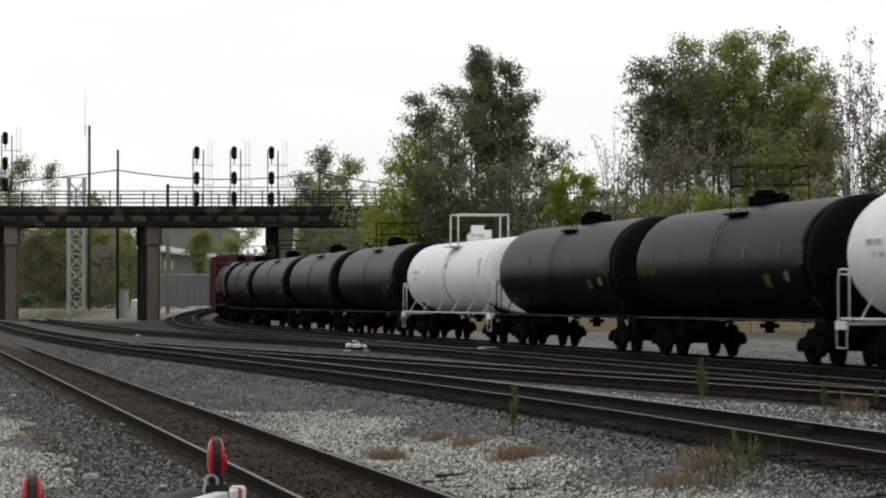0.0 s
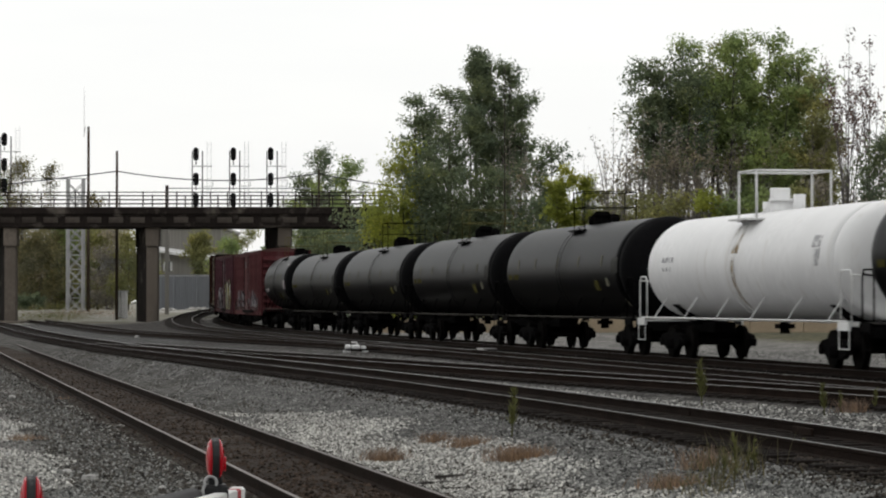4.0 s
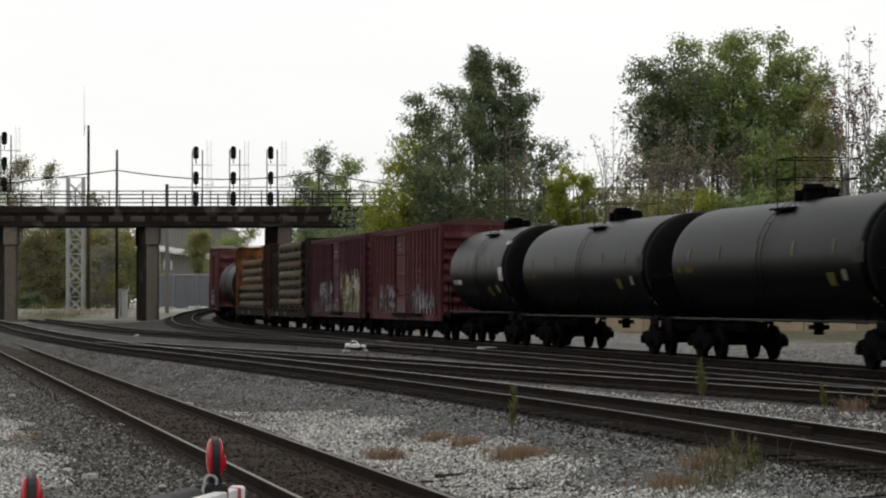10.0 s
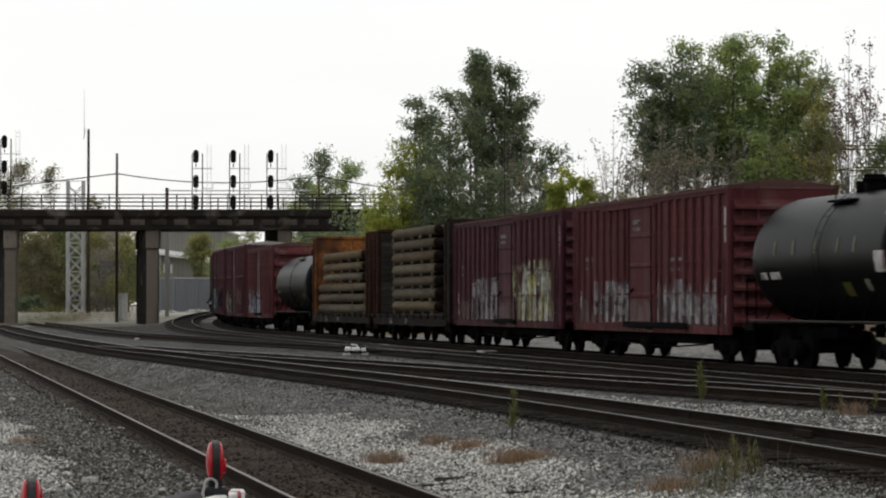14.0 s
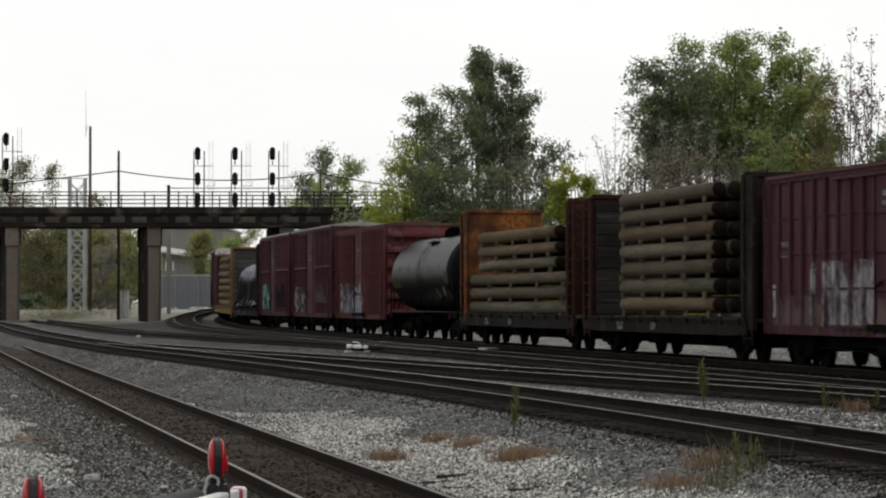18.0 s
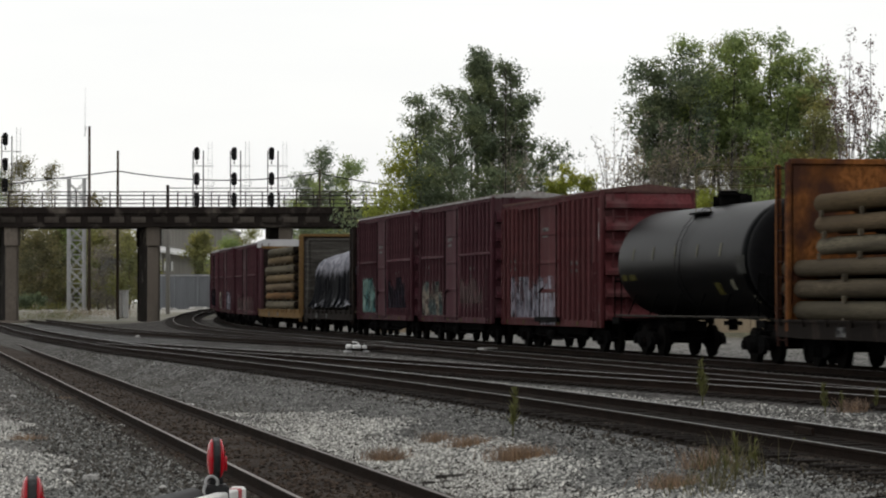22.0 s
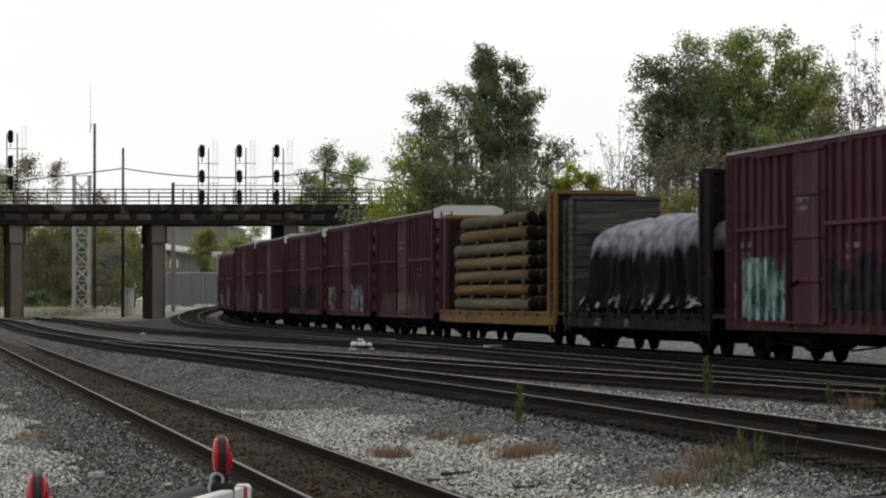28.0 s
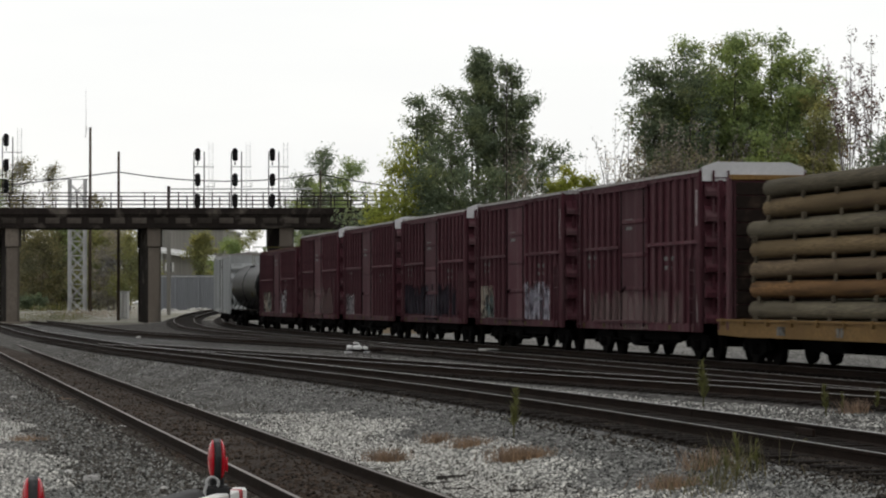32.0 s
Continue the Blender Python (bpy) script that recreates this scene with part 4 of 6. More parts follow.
def flatcar(label, length, paint, front, rear, front_h=4.6, rear_h=4.6, sill=0.7, deck=1.15, lining=(None, None), setback=(0.9, 0.9)):
    """A bulkhead flatcar: deck, fish-belly side sills with stake pockets, a braced bulkhead at each end."""
    car = thing("bulkhead_flatcar", label, "flatcar", "cars of the freight train")
    h, w = length / 2 - 0.6, 1.45
    part("deck", Shape().box(-h, h, -w, w, deck - 0.1, deck, 0.01), m_deck_wood, car)
    for y in (-1, 1):
        s = Shape()
        y0, y1 = sorted((y * w, y * (w + 0.07)))
        prof = [(-h, deck), (h, deck), (h, sill + 0.04), (h * 0.8, sill), (-h * 0.8, sill), (-h, sill + 0.04)]
        n = len(prof)
        s.add([(x, yy, z) for yy in (y0, y1) for x, z in prof], [tuple(range(n)), tuple(range(2 * n - 1, n - 1, -1))] + [(i, n + i, n + (i + 1) % n, (i + 1) % n) for i in range(n)])
        part("side_sill", s, paint, car)
        pocket = Shape().box(-0.035, 0.035, -0.04, 0.03, deck - 0.16, deck + 0.02, 0.01).mesh("stake_pocket", paint)
        k = 11
        for i in range(k):
            part("stake_pocket", pocket, None, car, at=pose(-h + 0.5 + (2 * h - 1.0) * i / (k - 1), y * (w + 0.1), 0))
        part("edge_rail", Shape().box(-h, h, *sorted((y * (w + 0.075), y * (w + 0.115))), deck - 0.06, deck - 0.01), paint, car)
    for x in (-h * 0.5, -h * 0.5 + 0.22, -h * 0.5 + 0.44, -h * 0.06, -h * 0.06 + 0.26):
        part("stencil_bar", Shape().box(x, x + 0.15, -w - 0.085, -w - 0.06, deck - 0.38, deck - 0.16), m_stencil, car, "faded stencilled marking bar")
    part("centre_sill", Shape().box(-h - 0.1, h + 0.1, -0.3, 0.3, 0.62, deck - 0.1), m_steel_dark, car)
    part("belly_girder", Shape().add([(x, y, z) for y in (-0.55, 0.55) for x, z in ((-h + 3.4, 0.78), (-h + 4.2, 0.36), (h - 4.2, 0.36), (h - 3.4, 0.78))], [(3, 2, 1, 0), (4, 5, 6, 7), (0, 1, 5, 4), (1, 2, 6, 5), (2, 3, 7, 6), (3, 0, 4, 7)]), m_steel_dark, car)
    part("air_reservoir", Shape().rod((-2.4, -0.75, 0.6), (-1.1, -0.75, 0.6), 0.22, seg=12), m_steel_dark, car)
    part("brake_cylinder", Shape().rod((0.6, 0.6, 0.6), (1.3, 0.6, 0.6), 0.16, seg=10), m_steel_dark, car)
    part("valve_box", Shape().box(1.8, 2.6, -0.9, -0.5, 0.42, 0.75, 0.04), m_steel_dark, car)
    for d, mat, top, lin in ((1, front, front_h, lining[0]), (-1, rear, rear_h, lining[1])):
        x = d * (h - setback[0 if d > 0 else 1])
        s = Shape().box(x - 0.06, x + 0.06, -w, w, deck, top, 0.02)
        bulk = part("bulkhead", s, m_bulk_brown if mat is m_bulk_yellow else mat, car, "tall end bulkhead with braces")
        s = Shape()
        for y in (-0.5, 0.5, w - 0.06):
            xa, xb = sorted((x + d * 0.06, x + d * 0.42))
            s.add([(xa if d > 0 else xb, y - 0.06, top), (xa if d > 0 else xb, y + 0.06, top), (x + d * 0.42, y - 0.06, deck), (x + d * 0.42, y + 0.06, deck),
                   (x + d * 0.2, y - 0.06, top), (x + d * 0.2, y + 0.06, top), (x + d * 0.06, y - 0.06, deck), (x + d * 0.06, y + 0.06, deck)],
                  [(4, 5, 3, 2), (0, 6, 7, 1), (0, 4, 2, 6), (1, 7, 3, 5), (0, 1, 5, 4)])
        part("brace", s, m_bulk_brown if mat is m_bulk_yellow else mat, bulk)
        for k in range(10) if lin else ():
            z, half = deck + 0.2 + (top - deck - 0.42) * k / 9, (top - deck - 0.42) / 18 - 0.012
            part("plank", Shape().box(min(x - d * 0.11, x - d * 0.06), max(x - d * 0.11, x - d * 0.06), -w + 0.12, w - 0.02, z - half, z + half, 0.015), lin or mat, bulk)
        part("top_beam", Shape().box(x - 0.13, x + 0.13, -w, w, top, top + 0.14, 0.02), paint if d < 0 and paint is m_bulk_yellow else mat, bulk)
        part("side_post", Shape().box(x - 0.14, x + 0.06, -w - 0.08, -w + 0.1, deck - 0.3, top + 0.06, 0.02), mat, bulk)
        part("side_post", Shape().box(x + d * 0.82 - 0.07, x + d * 0.82 + 0.07, -w - 0.08, -w + 0.05, deck - 0.3, top + 0.03, 0.02), mat, bulk)
        if mat is m_bulk_brown:
            x0, x1 = sorted((x + d * 0.06, x + d * 0.62))
            part("end_plate", Shape().box(x0, x1, -w - 0.03, -w + 0.03, deck - 0.28, top + 0.02, 0.01), m_sill_grey, bulk, "worn grey side plate of the bulkhead")
        if d > 0 or paint is not m_bulk_yellow:
            ladder(bulk, x + d * 0.42, -w - 0.05, 0.5, top, 0.66, m_bulk_rust if mat is m_bulk_orange else mat)
        truck(car, d * (h - 1.9))
        coupler(car, d * (h - 0.05), d)
    return car


def pole_load(label, low, high, z0, rows, upper, r, step, woods, across=6, seed=0):
    """Round timber poles lying along the car in rows with bearers between; low and high are the ends of the lower and of the upper rows."""
    load = thing("pole_stack", label, "poles", "loads on the flatcars")
    rng = random.Random(seed)
    for j in range(rows):
        top = j >= rows - upper
        meshes = []
        for k in range(3):
            a, b = high if top else low
            rr = r * rng.uniform(0.92, 1.05)
            a, b = a + rng.uniform(-0.12, 0.12), b + rng.uniform(-0.05, 0.05)
            turn = [(a + (b - a) * i / 9, rr * (1.04 - 0.11 * i / 9 + 0.012 * math.sin(2.3 * i + k + j))) for i in range(10)]
            me = Shape().lathe_x(turn, 14).mesh("pole", woods[j % len(woods)])
            me.materials.append(m_pole_end)
            for f in list(me.polygons)[-2:]:
                f.material_index = 1
            meshes.append(me)
        for i in range(across):
            y = -1.36 + r + (2 * (1.36 - r)) * i / max(across - 1, 1) + rng.uniform(-0.02, 0.02)
            sag = rng.uniform(-0.035, 0.035) if i else 0.0
            part("pole", meshes[rng.randrange(3)], None, load, at=pose(rng.uniform(-0.06, 0.06), y, z0 + j * step + sag, rng.choice((0, 180)) + rng.uniform(-8, 8), 0, rng.uniform(-0.1, 0.1)))
        a, b = high if top else low
        for k in (0.04, 0.27, 0.5, 0.73, 0.95):
            x, z = a + (b - a) * (k + rng.uniform(-0.02, 0.02)), z0 + (j - 0.5) * step
            part("bearer", Shape().box(x - 0.045, x + 0.045, -1.40 + rng.uniform(-0.04, 0.03), -1.30, z - 0.085, z + 0.085, 0.015), m_bearer, load)
    return load


def tarp_load(label, x0, x1, z0, z1):
    """A load under a black tarpaulin that hangs in folds, its crown bumpy; the crown's sheen is painted in its
    material.
    """
    load = thing("tarpaulin_load", label, "covered load", "loads on the flatcars")
    s, nx = Shape(), 130
    prof = [(-1.44, 0.0), (-1.437, 0.03), (-1.432, 0.06), (-1.426, 0.09), (-1.42, 0.13), (-1.40, 0.25), (-1.38, 0.38), (-1.36, 0.5), (-1.34, 0.62), (-1.31, 0.73), (-1.24, 0.84), (-1.02, 0.93), (-0.6, 0.985), (0, 1.0), (0.6, 0.985), (1.02, 0.93), (1.24, 0.84), (1.34, 0.6), (1.40, 0.3), (1.44, 0.0)]
    n = len(prof)
    for i in range(nx + 1):
        t = i / nx
        x = x0 + (x1 - x0) * t
        edge = min(1.0, min(t, 1 - t) * 14)
        for j, (y, k) in enumerate(prof):
            low = max(0.0, 1 - k * 1.1)
            slant = x * 0.95 + 1.1 * k + 1.6 * noise.noise((x * 0.35, k * 0.8, 3))
            crease = 1 - abs(noise.noise((slant * 1.7, k * 0.7, 4.0))) * 2.2
            fold = low**0.5 * (0.2 * noise.noise((slant, k * 0.6, 1.0)) - 0.08 * max(0.0, crease) ** 2)
            if k < 0.2:
                fold -= (0.2 - k) * (0.9 + 1.6 * noise.noise((x * 0.9, 3, 6)))
            bump = 0.22 * noise.noise((x * 0.8, y * 0.9, 5)) + 0.09 * noise.noise((x * 2.6, y * 2.2, 9))
            hem = 0.2 * noise.noise((x * 1.3, 0, 7)) + 0.08 * noise.noise((x * 4, 0, 7)) if k == 0 else 0
            s.v.append((x + 0.7 * k * max(0, 1 - t * 5), y * (0.95 + 0.05 * edge) + (fold if y < 0 else -fold), z0 + (z1 - z0 + 0.1 * (t - 0.45)) * (k * (0.9 + 0.1 * edge)) + bump * k + hem + 0.06))
    s.f = [(a * n + j, a * n + n + j, a * n + n + j + 1, a * n + j + 1) for a in range(nx) for j in range(n - 1)]
    s.s = [True] * len(s.f)
    k = len(s.v)
    s.f += [tuple(range(n)), tuple(k - n + j for j in range(n - 1, -1, -1))]
    s.s += [False, False]
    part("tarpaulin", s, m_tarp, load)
    for x in np.arange(x0 + 0.3, x1, 1.3):
        part("dunnage_bar", Shape().box(x - 0.1, x + 0.1, -1.4, 1.4, z0 - 0.1, z0 + 0.1), m_bulk_grey, load)
    return load


B = "weathered black tank car with dark dull ends on the main line"
TRAIN = []  # (the car, its load or None, its front coupling and its rear coupling along the line at 0 s)


def couple(front, rear, car, load=None):
    TRAIN.append((car, load, front, rear))


couple(25.0, 6.15, tank_car("white tank car with white end railings", 18.85, 1.5, 4.15, m_tank_white, m_tank_white, steel=m_white_steel, seed=1))
for i, (a, b) in enumerate(((6.15, -11.9), (-11.9, -30.44))):
    couple(a, b, tank_car(B, a - b, 1.52, 4.12, m_tank_black, m_tank_band, seed=2 + i))
couple(-30.44, -49.17, tank_car("white tank car with rust stains and tall white dome railing", 18.73, 1.42, 3.95, m_tank_white, m_tank_white, steel=m_white_steel, seed=5))
for i, (a, b) in enumerate(((-49.17, -67.3), (-67.3, -85.38), (-85.38, -103.83), (-103.83, -122.31))):
    couple(a, b, tank_car(B, a - b, 1.52, 4.12, m_tank_black, m_tank_band, seed=8 + i))
couple(-122.31, -134.81, tank_car("short black tank car with pale marking plates", 12.50, 1.55, 4.25, m_tank_black, m_tank_band, seed=15))
couple(-134.81, -152.93, boxcar("oxide-red boxcar with graffiti along its lower side", 18.12, 4.62, m_box_red, m_roof_brown, door=(-1.8, 1.1), strap=False, sprays=((m_dust, -7.9, 7.9, 0.0, 0.7), (m_spray_grey, -5.2, -1.9, 0.25, 1.25), (m_spray_grey, 0.9, 6.8, 0.25, 1.25)), pitch=0.42, girts=3, ledge=3.4, seed=1))
couple(-152.93, -172.14, boxcar("dark red boxcar with pale yellow graffiti", 19.21, 4.62, m_box_maroon, m_roof_brown, door=(-1.0, 1.7), strap=False, sprays=((m_dust, -8.4, 8.4, 0.0, 0.7), (m_spray_grey, -4.5, -1.1, 0.0, 1.5), (m_spray_pale, 2.2, 6.9, 0.02, 2.05)), pitch=0.42, girts=3, ledge=0.4, seed=2))
couple(-172.14, -190.23, flatcar("dark bulkhead flatcar loaded with grey-brown poles", 18.09, m_sill_grey, m_bulk_brown, m_bulk_rust, 4.75, 4.75, lining=(None, m_bulk_dark), setback=(0.3, 0.9)),
       pole_load("seven rows of grey-brown timber poles", (-4.6, 4.9), (-4.7, 4.8), 1.5, 7, 2, 0.225, 0.513, (m_pole_dull, m_pole_grey, m_pole_dark, m_pole_grey, m_pole_dull, m_pole_dark, m_pole_dark), seed=3))
couple(-190.23, -209.38, flatcar("grimy grey bulkhead flatcar with rust-red and orange bulkheads", 19.15, m_sill_grey, m_bulk_rust, m_bulk_orange, 4.75, 4.9),
       pole_load("six rows of peeled timber poles", (-8.9, 7.5), (-6.5, 5.6), 1.37, 6, 3, 0.212, 0.505, (m_pole_grey, m_pole_dark, m_pole_dark, m_pole_grey, m_pole_dull, m_pole), seed=4))
couple(-209.38, -224.89, tank_car("black tank car with yellow marks", 15.51, 1.55, 4.25, m_tank_black, m_tank_band, seed=21))
couple(-224.89, -240.54, boxcar("oxide-red boxcar with grey graffiti and corrugated end", 15.65, 4.95, m_box_red, m_roof_brown, door=(-1.4, 1.5), strap=False, sprays=((m_spray_lilac, -5.2, 0.9, 0.02, 1.4),), girts=1, ledge=0.2, seed=3))
couple(-240.54, -256.5, boxcar("tall dark red boxcar with worn graffiti", 15.96, 5.35, m_box_maroon, m_roof_grey, door=(-1.7, 1.1), sprays=((m_spray_beige, -6.0, -2.2, 0.0, 1.35), (m_dust, 1.5, 5.5, 0.5, 1.4)), seed=4))
couple(-256.5, -271.99, boxcar("tall dark red boxcar with teal graffiti", 15.49, 5.35, m_box_maroon, m_roof_grey, door=(-1.7, 0.9), sprays=((m_spray_teal, -5.3, -2.2, 0.1, 1.6), (m_spray_dark, 0.5, 5.5, 0.3, 1.6)), seed=5))
couple(-271.99, -289.65, flatcar("dark bulkhead flatcar with a grey boarded bulkhead", 17.66, m_sill_grey, m_bulk_brown, m_bulk_grey, 4.95, 4.75, lining=(None, m_bulk_grey)),
       tarp_load("load under a creased glossy black tarpaulin", -5.9, 7.6, 1.25, 3.92))
couple(-289.65, -310.64, flatcar("mustard-yellow bulkhead flatcar loaded with poles", 20.99, m_bulk_yellow, m_bulk_yellow, m_box_maroon, 5.05, 4.75, lining=(None, m_bulk_brown)),
       pole_load("seven rows of brown timber poles", (-7.7, 5.0), (-6.6, 4.8), 1.4, 7, 2, 0.225, 0.505, (m_pole_grey, m_pole_orange, m_pole_dull, m_pole, m_pole_grey, m_pole, m_pole_grey), seed=6))
for i, (a, b, e, pan, spr) in enumerate((
        (-310.64, -326.23, 5.12, True, ((m_dust, -5.0, 5.0, 0.0, 0.9),)),
        (-326.23, -341.71, 5.12, False, ((m_spray_beige, -5.7, -3.9, 0.0, 1.15), (m_spray_lilac, 1.6, 4.6, 0.0, 1.25))),
        (-341.71, -357.24, 5.05, True, ((m_spray_dark, -5.5, 5.5, 0.1, 1.3),)),
        (-357.24, -373.15, 5.05, True, ((m_spray_grey, -5.4, -3.8, 0.0, 0.95),)),
        (-373.15, -388.27, 5.05, True, ((m_dust, -5.5, 5.5, 0.0, 1.3),)),
        (-388.27, -406.91, 4.55, False, ((m_spray_beige, -5.5, -3.0, 0.0, 1.2), (m_spray_grey, 1.6, 4.2, 0.0, 1.3))))):
    couple(a, b, boxcar("tall maroon boxcar with a pale roof edge" if pan else "maroon boxcar with graffiti on its lower side", a - b, e, m_box_maroon, m_roof_grey if e > 5 else m_roof_brown, door=(-1.6, 1.4), sprays=spr, end_panel=pan, seed=20 + i, overhang=1.22, posts=18))
couple(-406.91, -426.5, tank_car(B, 19.59, 1.5, 4.1, m_tank_black, m_tank_band, seed=31))
couple(-426.5, -445.5, boxcar("tall pale grey boxcar at the far end of the train", 19.00, 4.75, m_tank_grey, m_roof_grey, door=(-1.5, 1.5), strap=False, seed=32))


def car_pose(front, rear, t):
    """Where a car stands at t seconds: carried by its two bogies on the line."""
    run = 9.56 * t + 0.00146 * t * t
    mid, half = (front + rear) / 2 + run, (front - rear) / 2 - 2.5
    a, b = on_line(mid - half), on_line(mid + half)
    d = b - a
    c = (a + b) / 2
    return Matrix.Translation(c) @ d.to_track_quat("X", "Z").to_matrix().to_4x4()


# ---- the road overpass ----
def build_overpass():
    y0, y1, left, right = 240.0, 248.0, -75.0, -6.3
    bridge = thing("road_overpass", "old concrete road overpass with iron railings", "bridge")
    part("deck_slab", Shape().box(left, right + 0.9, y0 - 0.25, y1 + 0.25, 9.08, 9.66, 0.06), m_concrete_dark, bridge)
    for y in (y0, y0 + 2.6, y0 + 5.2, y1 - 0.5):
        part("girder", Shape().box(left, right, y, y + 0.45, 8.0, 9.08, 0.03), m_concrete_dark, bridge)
    beam = Shape().box(-0.62, 0.62, -0.1, 0.0, 8.34, 8.84, 0.04).mesh("beam_panel", m_beam)
    x = left + 0.5
    while x < right - 0.8:
        part("beam_panel", beam, None, bridge, at=pose(x, y0, 0))
        x += 1.86
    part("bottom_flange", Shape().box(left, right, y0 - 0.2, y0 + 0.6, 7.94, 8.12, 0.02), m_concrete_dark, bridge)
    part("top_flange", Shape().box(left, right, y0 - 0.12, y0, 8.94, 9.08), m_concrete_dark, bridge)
    # columns with a wider head; each bent has two, the rear one's shade put into its colour
    for xf in (-56.5, -37.1, -24.93, -13.6):
        for yc, xc in ((y0 + 0.9, xf), (y1 - 1.2, xf - 1.5)):
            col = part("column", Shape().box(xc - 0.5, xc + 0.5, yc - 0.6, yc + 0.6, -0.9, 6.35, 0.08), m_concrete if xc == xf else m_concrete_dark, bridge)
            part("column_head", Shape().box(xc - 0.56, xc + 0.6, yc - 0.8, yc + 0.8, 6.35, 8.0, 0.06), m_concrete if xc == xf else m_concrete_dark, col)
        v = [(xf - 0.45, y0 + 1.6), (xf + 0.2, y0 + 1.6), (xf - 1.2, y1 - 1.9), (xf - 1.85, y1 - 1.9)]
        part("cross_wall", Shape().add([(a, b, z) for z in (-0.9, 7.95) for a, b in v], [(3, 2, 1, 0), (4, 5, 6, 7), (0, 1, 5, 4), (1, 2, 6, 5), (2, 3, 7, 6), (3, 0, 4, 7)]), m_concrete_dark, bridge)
    part("footing", Shape().box(-38.3, -36.0, y0 - 0.6, y1, -1.0, -0.05, 0.1), m_concrete, bridge)
    part("abutment", Shape().box(right - 0.6, right + 3.5, y0, y1, -0.6, 9.1, 0.05), m_concrete_dark, bridge)
    # railings
    post = Shape().box(-0.05, 0.05, -0.05, 0.05, 9.66, 11.05, 0.01).mesh("railing_post", m_iron)
    for y in (y0 + 0.1, y1 - 0.1):
        x, rng = left, random.Random(4)
        while x < right + 1.4:
            part("railing_post", post, None, bridge, at=pose(x, y, 0))
            x += 2.9 if x < -25 else 1.45
        for z, r in ((9.95, 0.03), (10.3, 0.03), (10.65, 0.03), (10.98, 0.045)):
            part("railing_bar", Shape().rod((left, y, z), (right + 1.6, y, z), r, seg=6), m_iron, bridge)
    part("signal_gallery_rail", Shape().rod((-23.5, y0 - 0.15, 11.3), (-11.3, y0 - 0.15, 11.3), 0.05, seg=6), m_galv, bridge)
    part("gallery_post", Shape().box(-23.75, -23.5, y0 - 0.3, y0 - 0.05, 9.66, 11.55, 0.02), m_iron, bridge)
    return bridge


def signal_mast(x, drop=0.0):
    """Three dark signal heads one over the other on a light frame with a ladder."""
    mast = thing("signal_mast", "three black signal heads with hoods on a slender mast with ladder", "railway signal", "signals on the overpass", pose(x, 239.85, -drop))
    part("mast_pole", Shape().rod((-0.32, 0, 9.66), (-0.32, 0, 14.5), 0.045, seg=8), m_iron, mast)
    part("mast_pole", Shape().rod((0.55, 0.1, 9.66), (0.55, 0.1, 14.5), 0.05, seg=8), m_iron, mast)
    s = Shape()
    for xx in (0.95, 1.3):
        s.rod((xx, 0.1, 9.66), (xx, 0.1, 15.3), 0.015, seg=5)
    z = 9.9
    while z < 15.2:
        s.rod((0.95, 0.1, z), (1.3, 0.1, z), 0.010, seg=5)
        z += 0.32
    part("ladder", s, m_galv, mast)
    part("bracket", Shape().rod((-0.32, 0, 13.2), (1.4, 0.1, 13.2), 0.035, seg=6).rod((0.55, 0.1, 12.0), (1.45, 0.1, 12.0), 0.025, seg=5).rod((0.55, 0.1, 11.5), (1.45, 0.1, 11.5), 0.025, seg=5).rod((1.45, 0.1, 11.5), (1.45, 0.1, 12.0), 0.025, seg=5), m_galv, mast)
    for k, (zc, hh) in enumerate(((14.24, 0.62), (12.08, 0.62), (10.3, 0.66))):
        s = Shape()
        n = 20
        ring = [(0.245 * math.cos(2 * math.pi * i / n), 0.27 * math.sin(2 * math.pi * i / n) + math.copysign(hh - 0.32, math.sin(2 * math.pi * i / n))) for i in range(n)]
        s.add([(a, y, zc + b) for y in (-0.08, -0.03) for a, b in ring], [tuple(range(n - 1, -1, -1)), tuple(range(n, 2 * n))] + [(i, (i + 1) % n, n + (i + 1) % n, n + i) for i in range(n)])
        s.box(-0.16, 0.16, -0.03, 0.25, zc - hh * 0.8, zc + hh * 0.8, 0.03)
        s.rod((0, 0.05, zc - hh), (0, 0.05, zc - hh - 0.28), 0.05, seg=8)
        head = part("signal_head", s, m_signal_black, mast)
        for j in (-0.3, 0.0, 0.3):
            hood = Shape()
            m = 9
            arc = [(0.13 * math.cos(math.pi * i / (m - 1)), 0.13 * math.sin(math.pi * i / (m - 1))) for i in range(m)]
            hood.add([(a, y, zc + j + b) for y in (-0.34, -0.08) for a, b in arc] + [(a * 0.9, y, zc + j + b * 0.9) for y in (-0.34, -0.08) for a, b in arc],
                     [(i, i + 1, m + i + 1, m + i) for i in range(m - 1)] + [(2 * m + i, 3 * m + i, 3 * m + i + 1, 2 * m + i + 1) for i in range(m - 1)] + [(i, 2 * m + i, 2 * m + i + 1, i + 1) for i in range(m - 1)])
            part("hood", hood, m_bulk_grey, head)
    return mast


build_overpass()
for x, d in ((-21.15, 0.0), (-17.95, 0.0), (-14.75, 0.0), (-37.55, -1.25)):
    signal_mast(x, d)


